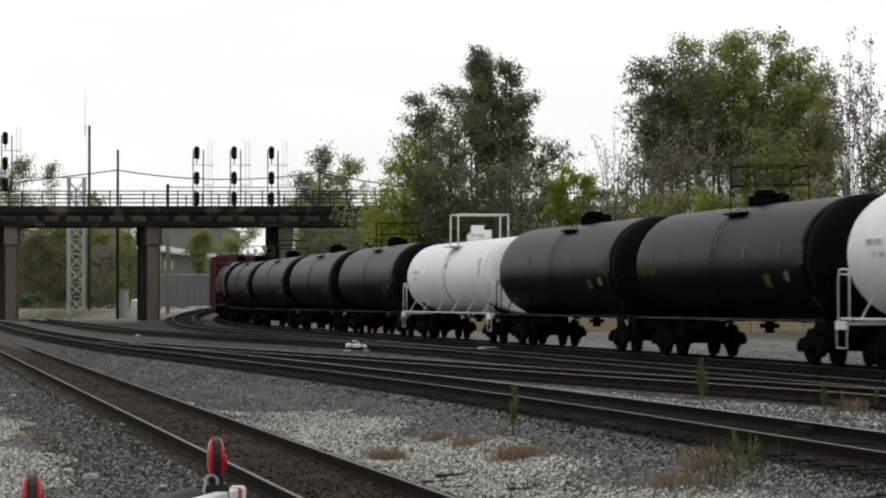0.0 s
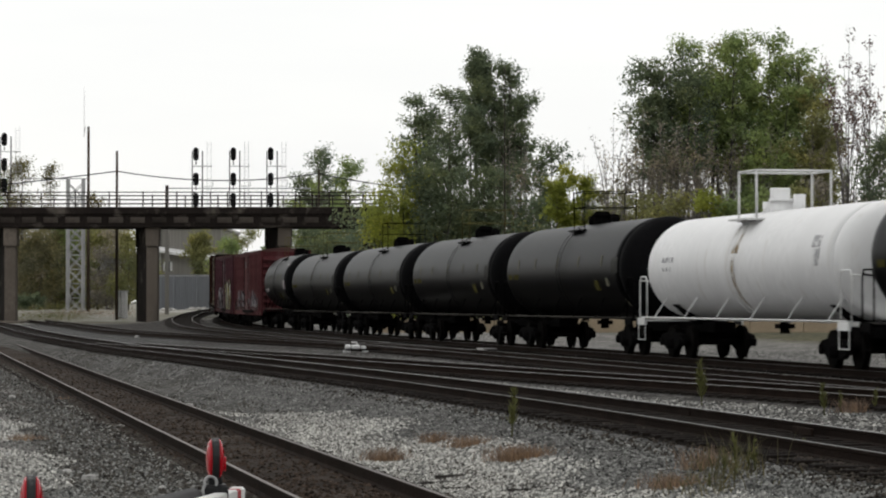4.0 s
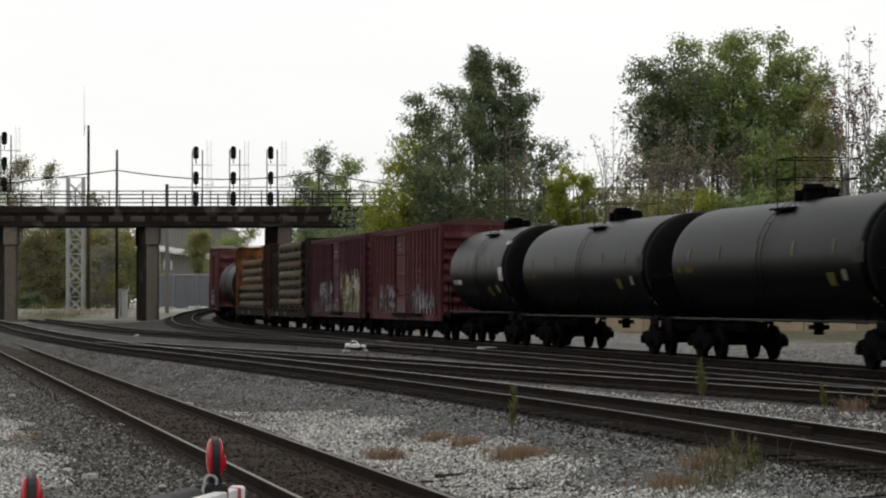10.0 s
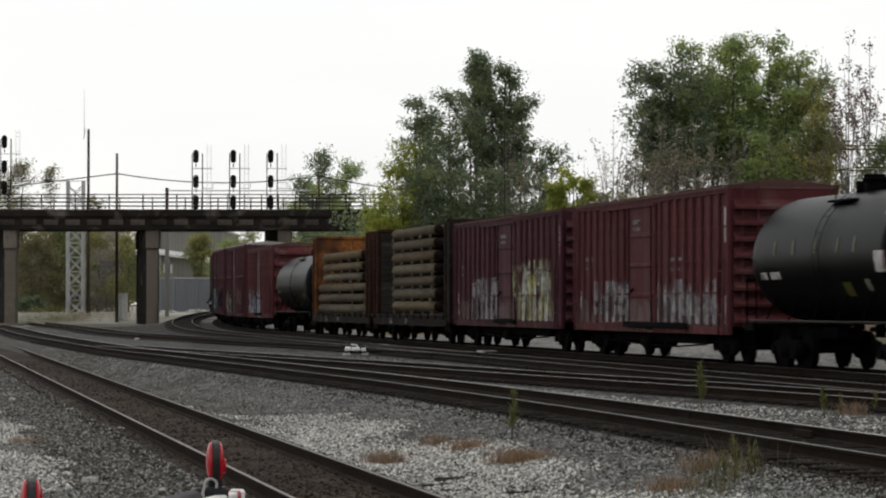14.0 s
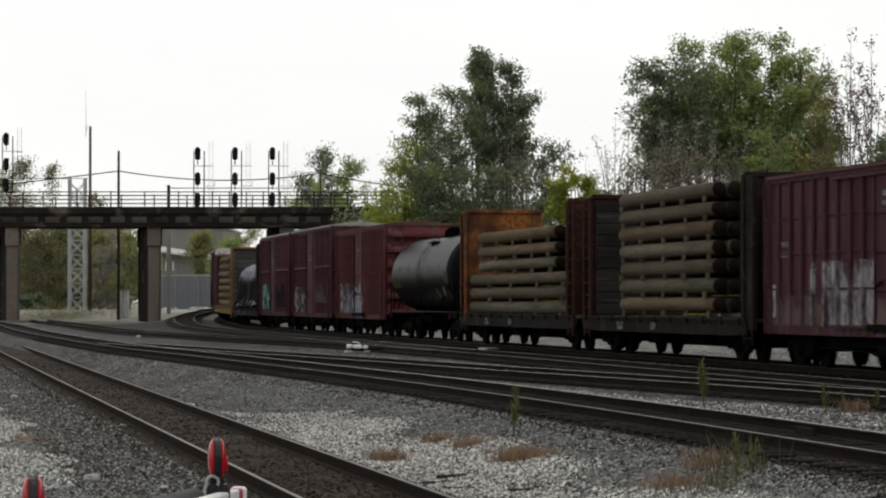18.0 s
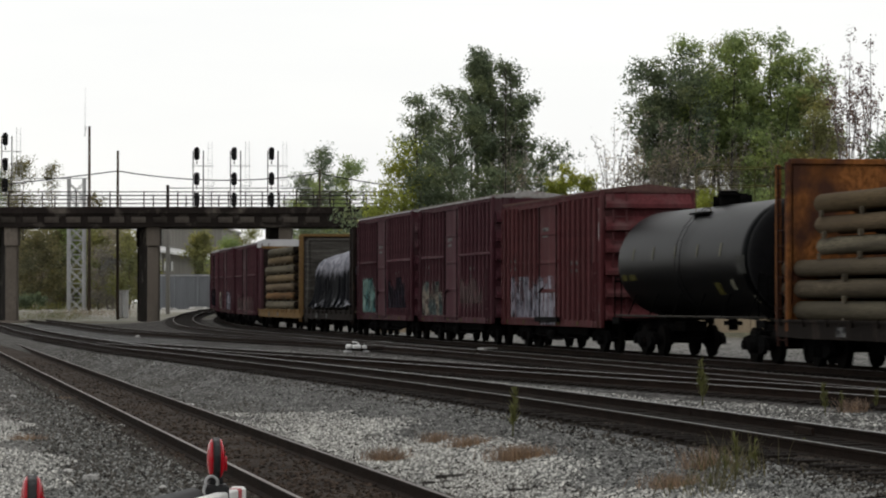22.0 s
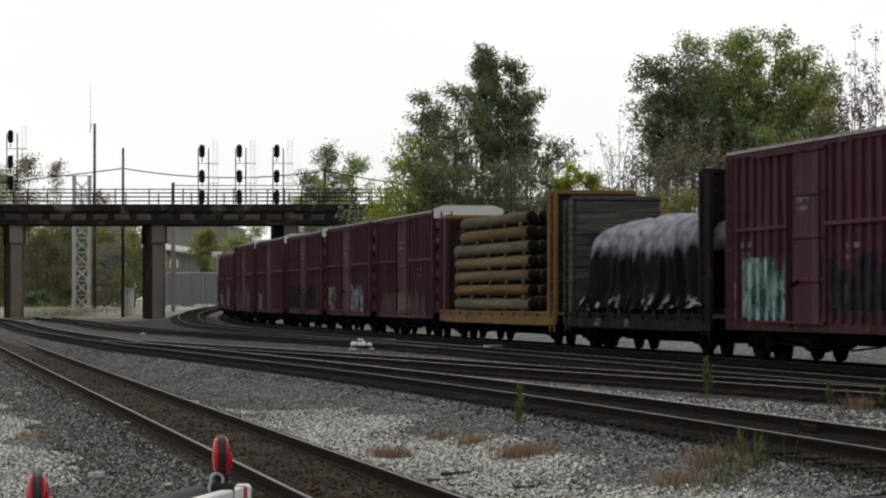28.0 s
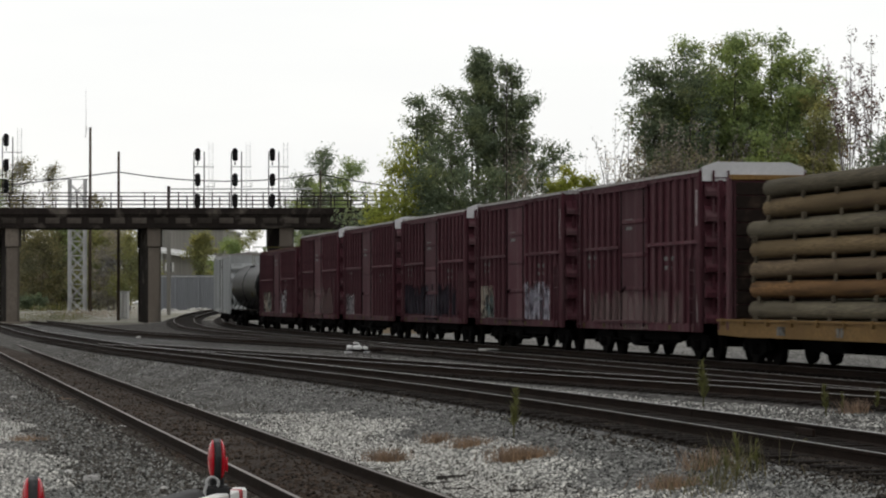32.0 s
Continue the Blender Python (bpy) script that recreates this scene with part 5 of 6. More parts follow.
def lattice_tower(x, y, top):
    tower = thing("lattice_tower", "pale galvanised steel lattice tower behind the overpass", "tower", at=pose(x, y, 0.3))
    w = 0.72
    for a in (-w, w):
        for b in (-w, w):
            part("leg", Shape().box(a - 0.09, a + 0.09, b - 0.05, b + 0.05, -0.4, top), m_galv, tower)
    z, step, k = 0.3, 1.35, 0
    for b in (-w, w):
        z = 0.3
        while z < top - step:
            s = Shape().rod((-w, b, z), (w, b, z + step), 0.045, seg=5).rod((w, b, z), (-w, b, z + step), 0.045, seg=5)
            part("cross_brace", s, m_galv, tower)
            part("strut", Shape().box(-w, w, b - 0.04, b + 0.04, z - 0.05, z + 0.05), m_galv, tower)
            z += step
    part("plinth", Shape().box(-w - 0.5, w + 0.5, -w - 0.5, w + 0.5, -0.9, 0.15, 0.06), m_concrete, tower)
    return tower


lattice_tower(-34.6, 264.0, 12.9)


def pole(x, y, top, r, label, mast=0.0, mat=m_pole_wood):
    p = thing("utility_pole", label, "pole", "poles behind the overpass", pose(x, y, 0))
    part("shaft", Shape().rod((0, 0, -0.6), (0, 0, top), r, r * 0.7, 10), mat, p)
    part("pole_cap", Shape().rod((0, 0, top), (0, 0, top + 0.08), r * 0.85, r * 0.5, 10), m_galv, p)
    if mast:
        part("antenna", Shape().rod((-0.45, 0, top - 0.9), (-0.3, 0, top + 0.1), 0.03, seg=5).rod((-0.4, 0, top - 0.8), (-0.4, 0, top + mast), 0.03, 0.012, 5), m_galv, p)
    return p


pole(-32.9, 260.0, 17.8, 0.16, "tall dark wooden pole with a thin whip antenna", 3.7)
pole(-29.0, 249.2, 14.95, 0.15, "slender dark wooden pole behind the overpass")
pole(4.7, 213.0, 19.4, 0.04, "thin grey metal pole among the trees", 0.0, m_iron)
pole(-11.6, 262.0, 14.0, 0.10, "wooden pole carrying a cable beside small trees")


def concrete_post(x, y, top):
    p = thing("concrete_post", "pale square concrete post beside the overpass column", "post", at=pose(x, y, 0))
    part("shaft", Shape().box(-0.18, 0.18, -0.18, 0.18, -0.6, top, 0.03), m_wall_beige, p)
    part("cap", Shape().box(-0.22, 0.22, -0.22, 0.22, top, top + 0.12, 0.03), m_galv, p)


concrete_post(-25.2, 256.0, 9.4)


def cable(points, r, label):
    run = []
    for a, b, sag in points:
        a, b = Vector(a), Vector(b)
        run += [a.lerp(b, i / 12) - Vector((0, 0, sag * 4 * (i / 12) * (1 - i / 12))) for i in range(1 if run else 0, 13)]
    return tagged(part("overhead_cable", Shape().path(run, r, 6), m_wire), label, "cable")


cable((((-60, 246, 10.0), (-29.0, 249.2, 13.2), 0.25), ((-29.0, 249.2, 13.2), (-11.6, 262.0, 13.6), 0.75), ((-11.6, 262.0, 13.6), (4.0, 280, 13.0), 0.6)), 0.05, "sagging black cable between wooden poles")
cable((((-70, 262, 13.3), (-33.5, 264, 13.2), 0.1),), 0.03, "thin cable running to the lattice tower")


# ---- beyond the overpass ----
def warehouse():
    w = thing("warehouse", "low beige metal warehouse with pale eaves", "building")
    y, z0 = 345.0, 0.2
    part("wall", Shape().box(-36.5, -27.3, y, y + 30, z0, 10.6), m_wall_beige, w)
    for k in range(24):
        part("cladding_rib", Shape().box(-36.4 + k * 0.4, -36.3 + k * 0.4, y - 0.05, y, z0, 10.5), m_wall_beige, w)
    v = [(-37.0, y - 1.6, 8.3), (-28.0, y - 1.6, 6.9), (-28.0, y + 0.2, 7.4), (-37.0, y + 0.2, 8.8)]
    part("canopy", Shape().add(v + [(a, b, c - 0.3) for a, b, c in v], [(3, 2, 1, 0), (4, 5, 6, 7), (0, 1, 5, 4), (1, 2, 6, 5), (2, 3, 7, 6), (3, 0, 4, 7)]), m_white_steel, w, "white sloping canopy")
    part("roof", Shape().box(-37, -27, y - 0.3, y + 30.3, 10.6, 10.9, 0.05), m_galv, w)
    part("window", Shape().box(-34.1, -33.6, y - 0.12, y - 0.06, 5.4, 6.5), m_glass_dark, w)
    part("window_frame", Shape().box(-34.4, -34.12, y - 0.14, y - 0.06, 5.4, 6.5).box(-33.58, -33.3, y - 0.14, y - 0.06, 5.4, 6.5), m_white_steel, w)
    part("pilaster", Shape().box(-34.9, -34.3 - 0.4, y - 0.3, y, z0, 10.4, 0.03), m_galv, w)
    return w


def corrugated_fence():
    f = thing("sheet_fence", "grey corrugated sheet-metal fence", "fence")
    y = 289.0
    sheet = Shape()
    n = 12
    pts = [(-0.6 + 1.2 * i / n, 0.05 if i % 2 else -0.05) for i in range(n + 1)]
    sheet.add([(a, b, z) for z in (0, 4.3) for a, b in pts] + [(a, b + 0.03, z) for z in (0, 4.3) for a, b in pts],
              [(i, i + 1, n + 2 + i, n + 1 + i) for i in range(n)] + [(2 * n + 2 + i, 3 * n + 3 + i, 3 * n + 4 + i, 2 * n + 3 + i) for i in range(n)])
    me = sheet.mesh("sheet", m_fence_grey)
    for k in range(9):
        part("sheet", me, None, f, at=pose(-29.6 + k * 1.2, y + 0.5 * (k % 2) * 0.02, 0.1))
    for k in range(5):
        part("fence_post", Shape().box(-30.2 + k * 2.4, -30.1 + k * 2.4, y - 0.12, y - 0.06, 0.1, 4.4), m_fence_grey, f)
    part("fence_rail", Shape().box(-30.2, -19.4, y - 0.1, y - 0.05, 4.2, 4.32), m_galv, f)
    return f


warehouse()
corrugated_fence()


def trackside_cabinet(x, y, h, w, label):
    c = thing("trackside_cabinet", label, "cabinet", "boxes beside the tracks", pose(x, y, 0.1, 0, 0, -12))
    part("cabinet_body", Shape().box(-w / 2, w / 2, -0.35, 0.35, -0.3, h, 0.03), m_white_steel, c)
    part("cabinet_door", Shape().box(-w / 2 + 0.06, w / 2 - 0.06, -0.39, -0.35, 0.15, h - 0.12, 0.01), m_white_steel, c)
    part("cabinet_roof", Shape().box(-w / 2 - 0.08, w / 2 + 0.08, -0.45, 0.45, h, h + 0.1, 0.03), m_galv, c)
    return c


trackside_cabinet(-29.15, 252.0, 2.4, 0.4, "tall narrow white-painted signal cabinet")
trackside_cabinet(-28.6, 252.0, 2.4, 0.35, "tall narrow white-painted signal cabinet")


# ---- trees ----
def leaves_mesh(name, centres, radii, count, size, mat, rng, axes=None):
    """Many small folded leaves scattered through sprays; each spray lies along its axis."""
    c, r = np.array(centres), np.array(radii)
    pick = rng.choice(len(c), count, p=r**2 / (r**2).sum())
    d = np.clip(rng.normal(size=(count, 3)), -1.9, 1.9) * 0.5
    d[:, 2] *= 0.85
    off = d * r[pick][:, None]
    if axes is not None:
        ax = np.array(axes)[pick]
        off += ax * ((ax * off).sum(1) * 0.75)[:, None]
    pos = c[pick] + off
    n = d * 0.9 + rng.normal(size=(count, 3)) * 0.75 + np.array([0, -0.15, 0.35])
    n /= np.linalg.norm(n, axis=1)[:, None]
    a = np.cross(n, rng.normal(size=(count, 3)))
    a /= np.linalg.norm(a, axis=1)[:, None]
    b = np.cross(n, a)
    s = size * rng.uniform(0.6, 1.35, count)[:, None]
    nrm = n * s * 0.18
    v = np.stack([pos - a * s, pos - b * s * 0.5 + nrm, pos + a * s, pos + b * s * 0.5 + nrm], 1).reshape(-1, 3)
    f = np.arange(count * 4).reshape(-1, 4)
    me = bpy.data.meshes.new(name)
    me.from_pydata(v.tolist(), [], f.tolist())
    me.materials.append(mat)
    return me


def tree(x, y, height, width, crown_from, trunks, leaf, count, clump, seed, bark=None, leaf_size=0.15, label="", rising=0.75, gaps=0.1):
    """A tree: tapered trunks, limbs that rise from them and fork into twigs, and sprays of leaves along the twigs."""
    rng, rr = np.random.default_rng(seed), random.Random(seed)
    t = thing("tree", label, "tree", "trees behind the yard", pose(x, y, ground_z(x, y) - 0.05))
    wood, centres, radii, axes = Shape(), [], [], []
    h = height - ground_z(x, y) - 0.35 * clump

    def spray(p, r, ax):
        centres.append(tuple(p))
        radii.append(r)
        axes.append(tuple(ax))

    for k in range(trunks):
        spread = (k - (trunks - 1) / 2) * width / (trunks + 0.6)
        off = Vector((spread * 0.35 + rr.uniform(-0.06, 0.06) * width, rr.uniform(-0.2, 0.2) * width, 0))
        lean = Vector((spread * 0.65, rr.uniform(-0.1, 0.1) * width, 0))
        top = h * (1.0 if k == trunks // 2 else rr.uniform(0.8, 0.97))
        r0 = 0.013 * h * (0.8 if trunks > 1 else 1.0)
        wide = width * (1.0 if trunks == 1 else 0.92 if trunks == 2 else 0.84)
        stem = [off + lean * (i / 7) ** 1.3 + Vector((rr.uniform(-1, 1), rr.uniform(-1, 1), 0)) * (0.13 if i else 0) + Vector((0, 0, (top - 0.5) * i / 7)) for i in range(8)]
        for i in range(7):
            wood.rod(stem[i], stem[i + 1], r0 * (1 - i / 7.6), r0 * (1 - (i + 1) / 7.6), 7, cap=False)
        n = max(9, int((top - crown_from) * 2.6))
        for j in range(n):
            q = (j + rr.random()) / n
            ang = rr.uniform(0, 2 * math.pi)
            if noise.noise((q * 4.0, math.cos(ang) * 1.4 + seed, math.sin(ang) * 1.4)) < -0.42 + gaps * 3:
                continue
            prof = math.sin(math.pi * (0.14 + 0.8 * q)) ** 0.7 if crown_from > 1.2 else 0.2 + 0.8 * (1 - q) ** 0.6
            reach = wide * 0.5 * prof * rr.uniform(0.55, 1.1)
            z = crown_from + (top - crown_from) * q - reach * rising * 0.5
            z = max(z, 0.7 * crown_from + 0.3)
            i = min(6, int(z / max(top - 0.5, 0.1) * 7))
            base = stem[i].lerp(stem[i + 1], min(1, max(0, z / max(top - 0.5, 0.1) * 7 - i)))
            d = Vector((math.cos(ang), math.sin(ang) * 0.8, 0))
            tip = base + d * reach + Vector((0, 0, reach * rising * rr.uniform(0.7, 1.3)))
            tip.z = min(tip.z, top - rr.uniform(0.0, 0.5) - 0.5 * reach * reach / max(width, 0.5))
            mid = base.lerp(tip, 0.5) + Vector((0, 0, -0.1 * reach))
            rb = r0 * 0.28 * (1 - 0.6 * q) + 0.012
            wood.rod(base, mid, rb, rb * 0.65, 5, cap=False).rod(mid, tip, rb * 0.65, rb * 0.25, 5, cap=False)
            for w in range(4):
                p = mid.lerp(tip, (0.0, 0.4, 0.75, 1.0)[w])
                e = p + (d * 0.5 + Vector((rr.uniform(-1, 1), rr.uniform(-1, 1), rr.uniform(0.0, 1.3)))).normalized() * clump * rr.uniform(0.5, 1.1)
                e.z = min(e.z, top + 0.1)
                wood.rod(p, e, rb * 0.3, 0.01, 4, cap=False)
                spray(p.lerp(e, 0.7), clump * rr.uniform(0.3, 0.75), (e - p).normalized())
    part("trunk", wood, bark or m_bark, t)
    part("crown", leaves_mesh("crown", centres, radii, count, leaf_size, leaf, rng, axes), None, t)
    return t


def bare_tree(x, y, height, width, stems, leaf, count, seed, label, tuft=0.35):
    """A slender, nearly leafless tree: many thin stems fan upwards, with a few leaves at their tips."""
    rng, rr = np.random.default_rng(seed), random.Random(seed)
    t = thing("tree", label, "tree", "trees behind the yard", pose(x, y, ground_z(x, y) - 0.05))
    wood, centres, radii = Shape(), [], []
    h = height - ground_z(x, y)
    for k in range(stems):
        u = (k + 0.5) / stems * 2 - 1
        top = h * (rr.uniform(0.72, 0.92) if k != stems // 2 else 1.0)
        end = Vector((u * width / 2 + rr.uniform(-0.15, 0.15), rr.uniform(-0.3, 0.3) * width, top))
        foot = Vector((u * width * 0.12, rr.uniform(-0.3, 0.3), 0))
        pts = [foot + (end - foot) * q + Vector((-u * width * 0.22 * math.sin(math.pi * q) + rr.uniform(-0.07, 0.07), 0, 0)) for q in (0, 0.2, 0.4, 0.6, 0.8, 1.0)]
        r0 = 0.0062 * top * rr.uniform(0.7, 1.15)
        for i in range(5):
            wood.rod(pts[i], pts[i + 1], r0 * (1 - i / 5.4), r0 * (1 - (i + 1) / 5.4), 6, cap=False)
        for j in range(16 if height < 17 else 9):
            q = rr.uniform(0.3, 0.98)
            i = min(4, int(q * 5))
            p = pts[i].lerp(pts[i + 1], q * 5 - i)
            ln = rr.uniform(0.5, 1.7) * (1.25 - q)
            e = p + Vector((rr.uniform(-0.6, 0.6), rr.uniform(-0.4, 0.4), rr.uniform(0.9, 1.5))) * ln
            wood.rod(p, e, r0 * 0.3, 0.012, 4, cap=False)
            if rr.random() < (0.5 + 0.4 * q if height < 17 else 1.6 * q - 0.75):
                centres.append(tuple(e))
                radii.append(tuft * rr.uniform(0.5, 1.2))
        for q in (0.8, 0.9, 1.0):
            centres.append(tuple(pts[4].lerp(pts[5], q * 5 - 4)))
            radii.append(tuft * 1.2)
    part("trunk", wood, m_bark_pale, t)
    part("crown", leaves_mesh("crown", centres, radii, int(count * (0.75 if height > 17 else 0.9)), 0.11 if height > 17 else 0.095, leaf, rng, [(0, 0, 1)] * len(centres)), None, t)
    return t


LEAF_WORDS = {m_leaf_dark: "dense dark green crown", m_leaf_green: "mid-green crown with gaps", m_leaf_olive: "olive-green autumn crown", m_leaf_yellow: "yellowing autumn crown",
              m_leaf_rust: "thin rusty-brown crown and grey stems", m_leaf_wood: "dim brownish-green crown"}


def grow(seed, *rows):
    """Plants trees: x, y, height, crown width, where the crown begins, stems, leaves, their number, clump size."""
    for i, (x, y, hgt, wid, cb, st, leaf, cnt, cl) in enumerate(rows):
        kind = "tall tree with a " if hgt > 14 else "tree with a " if hgt > 9 else "low scrub tree with a "
        tree(x, y, hgt, wid, cb, st, leaf, int(cnt * 3.0), cl, seed + i, m_bark_pale if leaf is m_leaf_rust else m_bark, 0.125, kind + LEAF_WORDS[leaf], gaps=0.1 if cb < 1.2 else 0.06)


def grow_bare(seed, *rows):
    """Plants nearly leafless trees: x, y, height, width, stems, leaves."""
    for i, (x, y, hgt, wid, st, cnt) in enumerate(rows):
        bare_tree(x, y, hgt, wid, st, m_leaf_red if hgt > 17 else m_leaf_rust, cnt, seed + i, "nearly bare slender tree with a few rusty leaves" if hgt > 17 else "thin grey-stemmed tree with few brown leaves")


# behind the overpass
grow(
    100,
    (-46.8, 300, 16.1, 4.0, 3.0, 2, m_leaf_wood, 1300, 1.20),
    (-44.5, 296, 16.7, 2.6, 3.0, 1, m_leaf_wood, 1300, 1.10),
    (-42.6, 305, 16.9, 1.8, 5.0, 1, m_leaf_wood, 700, 0.90),
    (-41.4, 300, 9.7, 3.6, 0.5, 2, m_leaf_wood, 2000, 1.30),
    (-41.6, 285, 8.9, 5.2, 0.3, 2, m_leaf_wood, 3000, 1.30),
    (-39.5, 300, 10.5, 3.6, 0.5, 2, m_leaf_green, 2200, 1.30),
    (-37.0, 300, 13.4, 1.6, 3.0, 1, m_leaf_wood, 1000, 1.00),
    (-36.9, 296, 9.5, 3.6, 0.4, 2, m_leaf_olive, 2400, 1.30),
    (-34.7, 292, 9.3, 2.7, 0.4, 2, m_leaf_rust, 1800, 1.20),
    (-38.4, 260, 2.5, 2.4, 0.2, 2, m_leaf_dark, 700, 0.50),
)
# seen past the overpass
grow(
    109,
    (-32.5, 290, 8.8, 2.7, 0.5, 1, m_leaf_olive, 1800, 1.20),
    (-30.9, 293, 9.6, 2.6, 0.4, 1, m_leaf_olive, 1800, 1.00),
    (-48.9, 300, 15.6, 4.2, 1.0, 2, m_leaf_green, 2400, 1.40),
    (-26.2, 300, 9.2, 3.0, 0.6, 2, m_leaf_olive, 3200, 0.90),
    (-26.3, 340, 9.8, 4.1, 0.5, 1, m_leaf_green, 1500, 1.20),
    (-23.9, 345, 10.7, 4.2, 0.5, 1, m_leaf_olive, 1500, 1.20),
    (-12.7, 272, 16.7, 3.5, 2.0, 2, m_leaf_dark, 3600, 1.10),
    (-10.0, 275, 15.5, 4.2, 2.0, 2, m_leaf_green, 3600, 1.10),
    (-11.1, 268, 13.2, 6.7, 1.0, 3, m_leaf_green, 5200, 1.20),
    (-12.6, 262, 8.8, 4.2, 0.3, 1, m_leaf_dark, 1800, 1.20),
)
# the left group
grow(
    118,
    (-8.7, 262, 9.4, 4.2, 0.3, 1, m_leaf_olive, 2000, 1.20),
    (-3.3, 218, 14.0, 4.6, 0.5, 3, m_leaf_yellow, 4600, 1.15),
    (-4.3, 214, 10.5, 2.8, 0.4, 2, m_leaf_yellow, 2400, 1.10),
    (-2.0, 224, 18.3, 2.9, 3.0, 1, m_leaf_dark, 2300, 0.95),
    (-0.6, 225, 17.0, 3.0, 3.0, 1, m_leaf_dark, 2300, 1.00),
    (0.8, 222, 18.4, 2.9, 3.0, 1, m_leaf_dark, 2300, 0.95),
    (2.1, 223, 17.2, 2.8, 3.0, 1, m_leaf_dark, 2300, 1.00),
    (-0.7, 216, 13.9, 5.4, 0.4, 3, m_leaf_dark, 5000, 1.25),
    (3.9, 226, 21.9, 3.6, 12.5, 1, m_leaf_dark, 3000, 0.95),
    (2.7, 227, 21.3, 2.3, 13.0, 1, m_leaf_dark, 1500, 0.85),
    (5.2, 226, 20.9, 2.5, 12.5, 1, m_leaf_dark, 1600, 0.90),
    (6.3, 225, 18.2, 2.2, 11.0, 1, m_leaf_dark, 1100, 0.90),
    (4.6, 227, 17.5, 4.4, 8.5, 2, m_leaf_dark, 1300, 1.00),
)
# between the groups
grow(
    127,
    (4.4, 225, 18.5, 2.3, 13.0, 2, m_leaf_dark, 600, 0.95),
    (2.5, 218, 12.2, 4.4, 0.5, 2, m_leaf_dark, 3200, 1.20),
    (4.9, 222, 13.1, 2.9, 3.0, 2, m_leaf_dark, 900, 1.00),
    (8.5, 232, 14.8, 2.9, 7.0, 2, m_leaf_dark, 1700, 1.00),
    (9.1, 212, 12.0, 1.7, 0.5, 1, m_leaf_yellow, 1500, 0.75),
    (9.9, 213, 12.4, 1.6, 0.5, 1, m_leaf_yellow, 1500, 0.70),
    (8.6, 211, 10.7, 1.8, 0.4, 1, m_leaf_yellow, 1400, 0.70),
    (10.6, 212, 11.3, 1.6, 0.5, 1, m_leaf_yellow, 1200, 0.70),
    (7.1, 220, 9.7, 3.5, 0.5, 2, m_leaf_dark, 2000, 1.10),
)
# the right group
grow(
    136,
    (11.7, 225, 11.1, 1.5, 0.4, 1, m_leaf_dark, 1100, 0.90),
    (12.0, 212, 10.2, 2.1, 0.4, 2, m_leaf_olive, 1300, 1.00),
    (13.0, 205, 10.3, 2.3, 0.4, 2, m_leaf_olive, 1300, 1.00),
    (16.5, 200, 19.8, 4.4, 10.5, 3, m_leaf_dark, 4000, 1.10),
    (14.9, 200, 16.6, 1.7, 10.5, 1, m_leaf_dark, 1300, 0.90),
    (18.4, 202, 20.6, 4.4, 11.0, 3, m_leaf_green, 3400, 1.10),
    (21.0, 204, 20.8, 4.6, 11.0, 3, m_leaf_olive, 3000, 1.10),
    (20.0, 201, 20.6, 3.6, 12.5, 2, m_leaf_green, 2200, 1.00),
    (23.5, 203, 21.2, 4.3, 10.5, 3, m_leaf_green, 3600, 1.05),
)
# below the right group
grow(
    145,
    (25.7, 201, 19.6, 4.1, 9.5, 3, m_leaf_green, 3400, 1.05),
    (26.4, 199, 17.6, 2.0, 9.5, 1, m_leaf_olive, 1200, 0.90),
    (19.9, 206, 18.3, 6.2, 11.0, 3, m_leaf_dark, 1600, 1.20),
    (23.7, 200, 17.0, 4.4, 8.0, 2, m_leaf_green, 3000, 1.10),
    (25.5, 198, 15.5, 3.2, 6.5, 2, m_leaf_olive, 2200, 1.10),
    (22.5, 196, 13.7, 3.3, 3.5, 3, m_leaf_green, 2600, 1.10),
    (25.8, 197, 13.4, 3.6, 3.0, 2, m_leaf_olive, 2000, 1.10),
    (17.8, 190, 9.6, 1.9, 0.3, 2, m_leaf_yellow, 1500, 0.70),
    (15.4, 192, 9.0, 3.5, 0.3, 2, m_leaf_olive, 1400, 1.10),
    (15.9, 207, 14.0, 3.8, 2.5, 3, m_leaf_rust, 1300, 1.10),
    (18.6, 208, 14.6, 4.6, 2.5, 3, m_leaf_rust, 1500, 1.10),
    (21.6, 208, 14.4, 4.4, 2.5, 3, m_leaf_olive, 1500, 1.10),
)
# beside the right group
grow(
    154,
    (20.7, 191, 9.2, 3.8, 0.3, 2, m_leaf_green, 1700, 1.10),
    (23.4, 191, 9.6, 3.1, 0.3, 2, m_leaf_olive, 1700, 1.10),
    (25.4, 192, 10.1, 3.5, 0.4, 2, m_leaf_rust, 1600, 1.10),
    (29.5, 190, 13.0, 2.3, 2.0, 2, m_leaf_dark, 1700, 1.10),
    (27.7, 192, 9.6, 3.9, 0.3, 2, m_leaf_rust, 1600, 1.10),
    (27.1, 198, 13.9, 2.4, 4.0, 2, m_leaf_olive, 1300, 1.00),
    (31.2, 190, 14.3, 3.4, 1.0, 2, m_leaf_dark, 2600, 1.20),
    (14.2, 196, 9.4, 2.4, 0.3, 2, m_leaf_olive, 1200, 1.00),
)

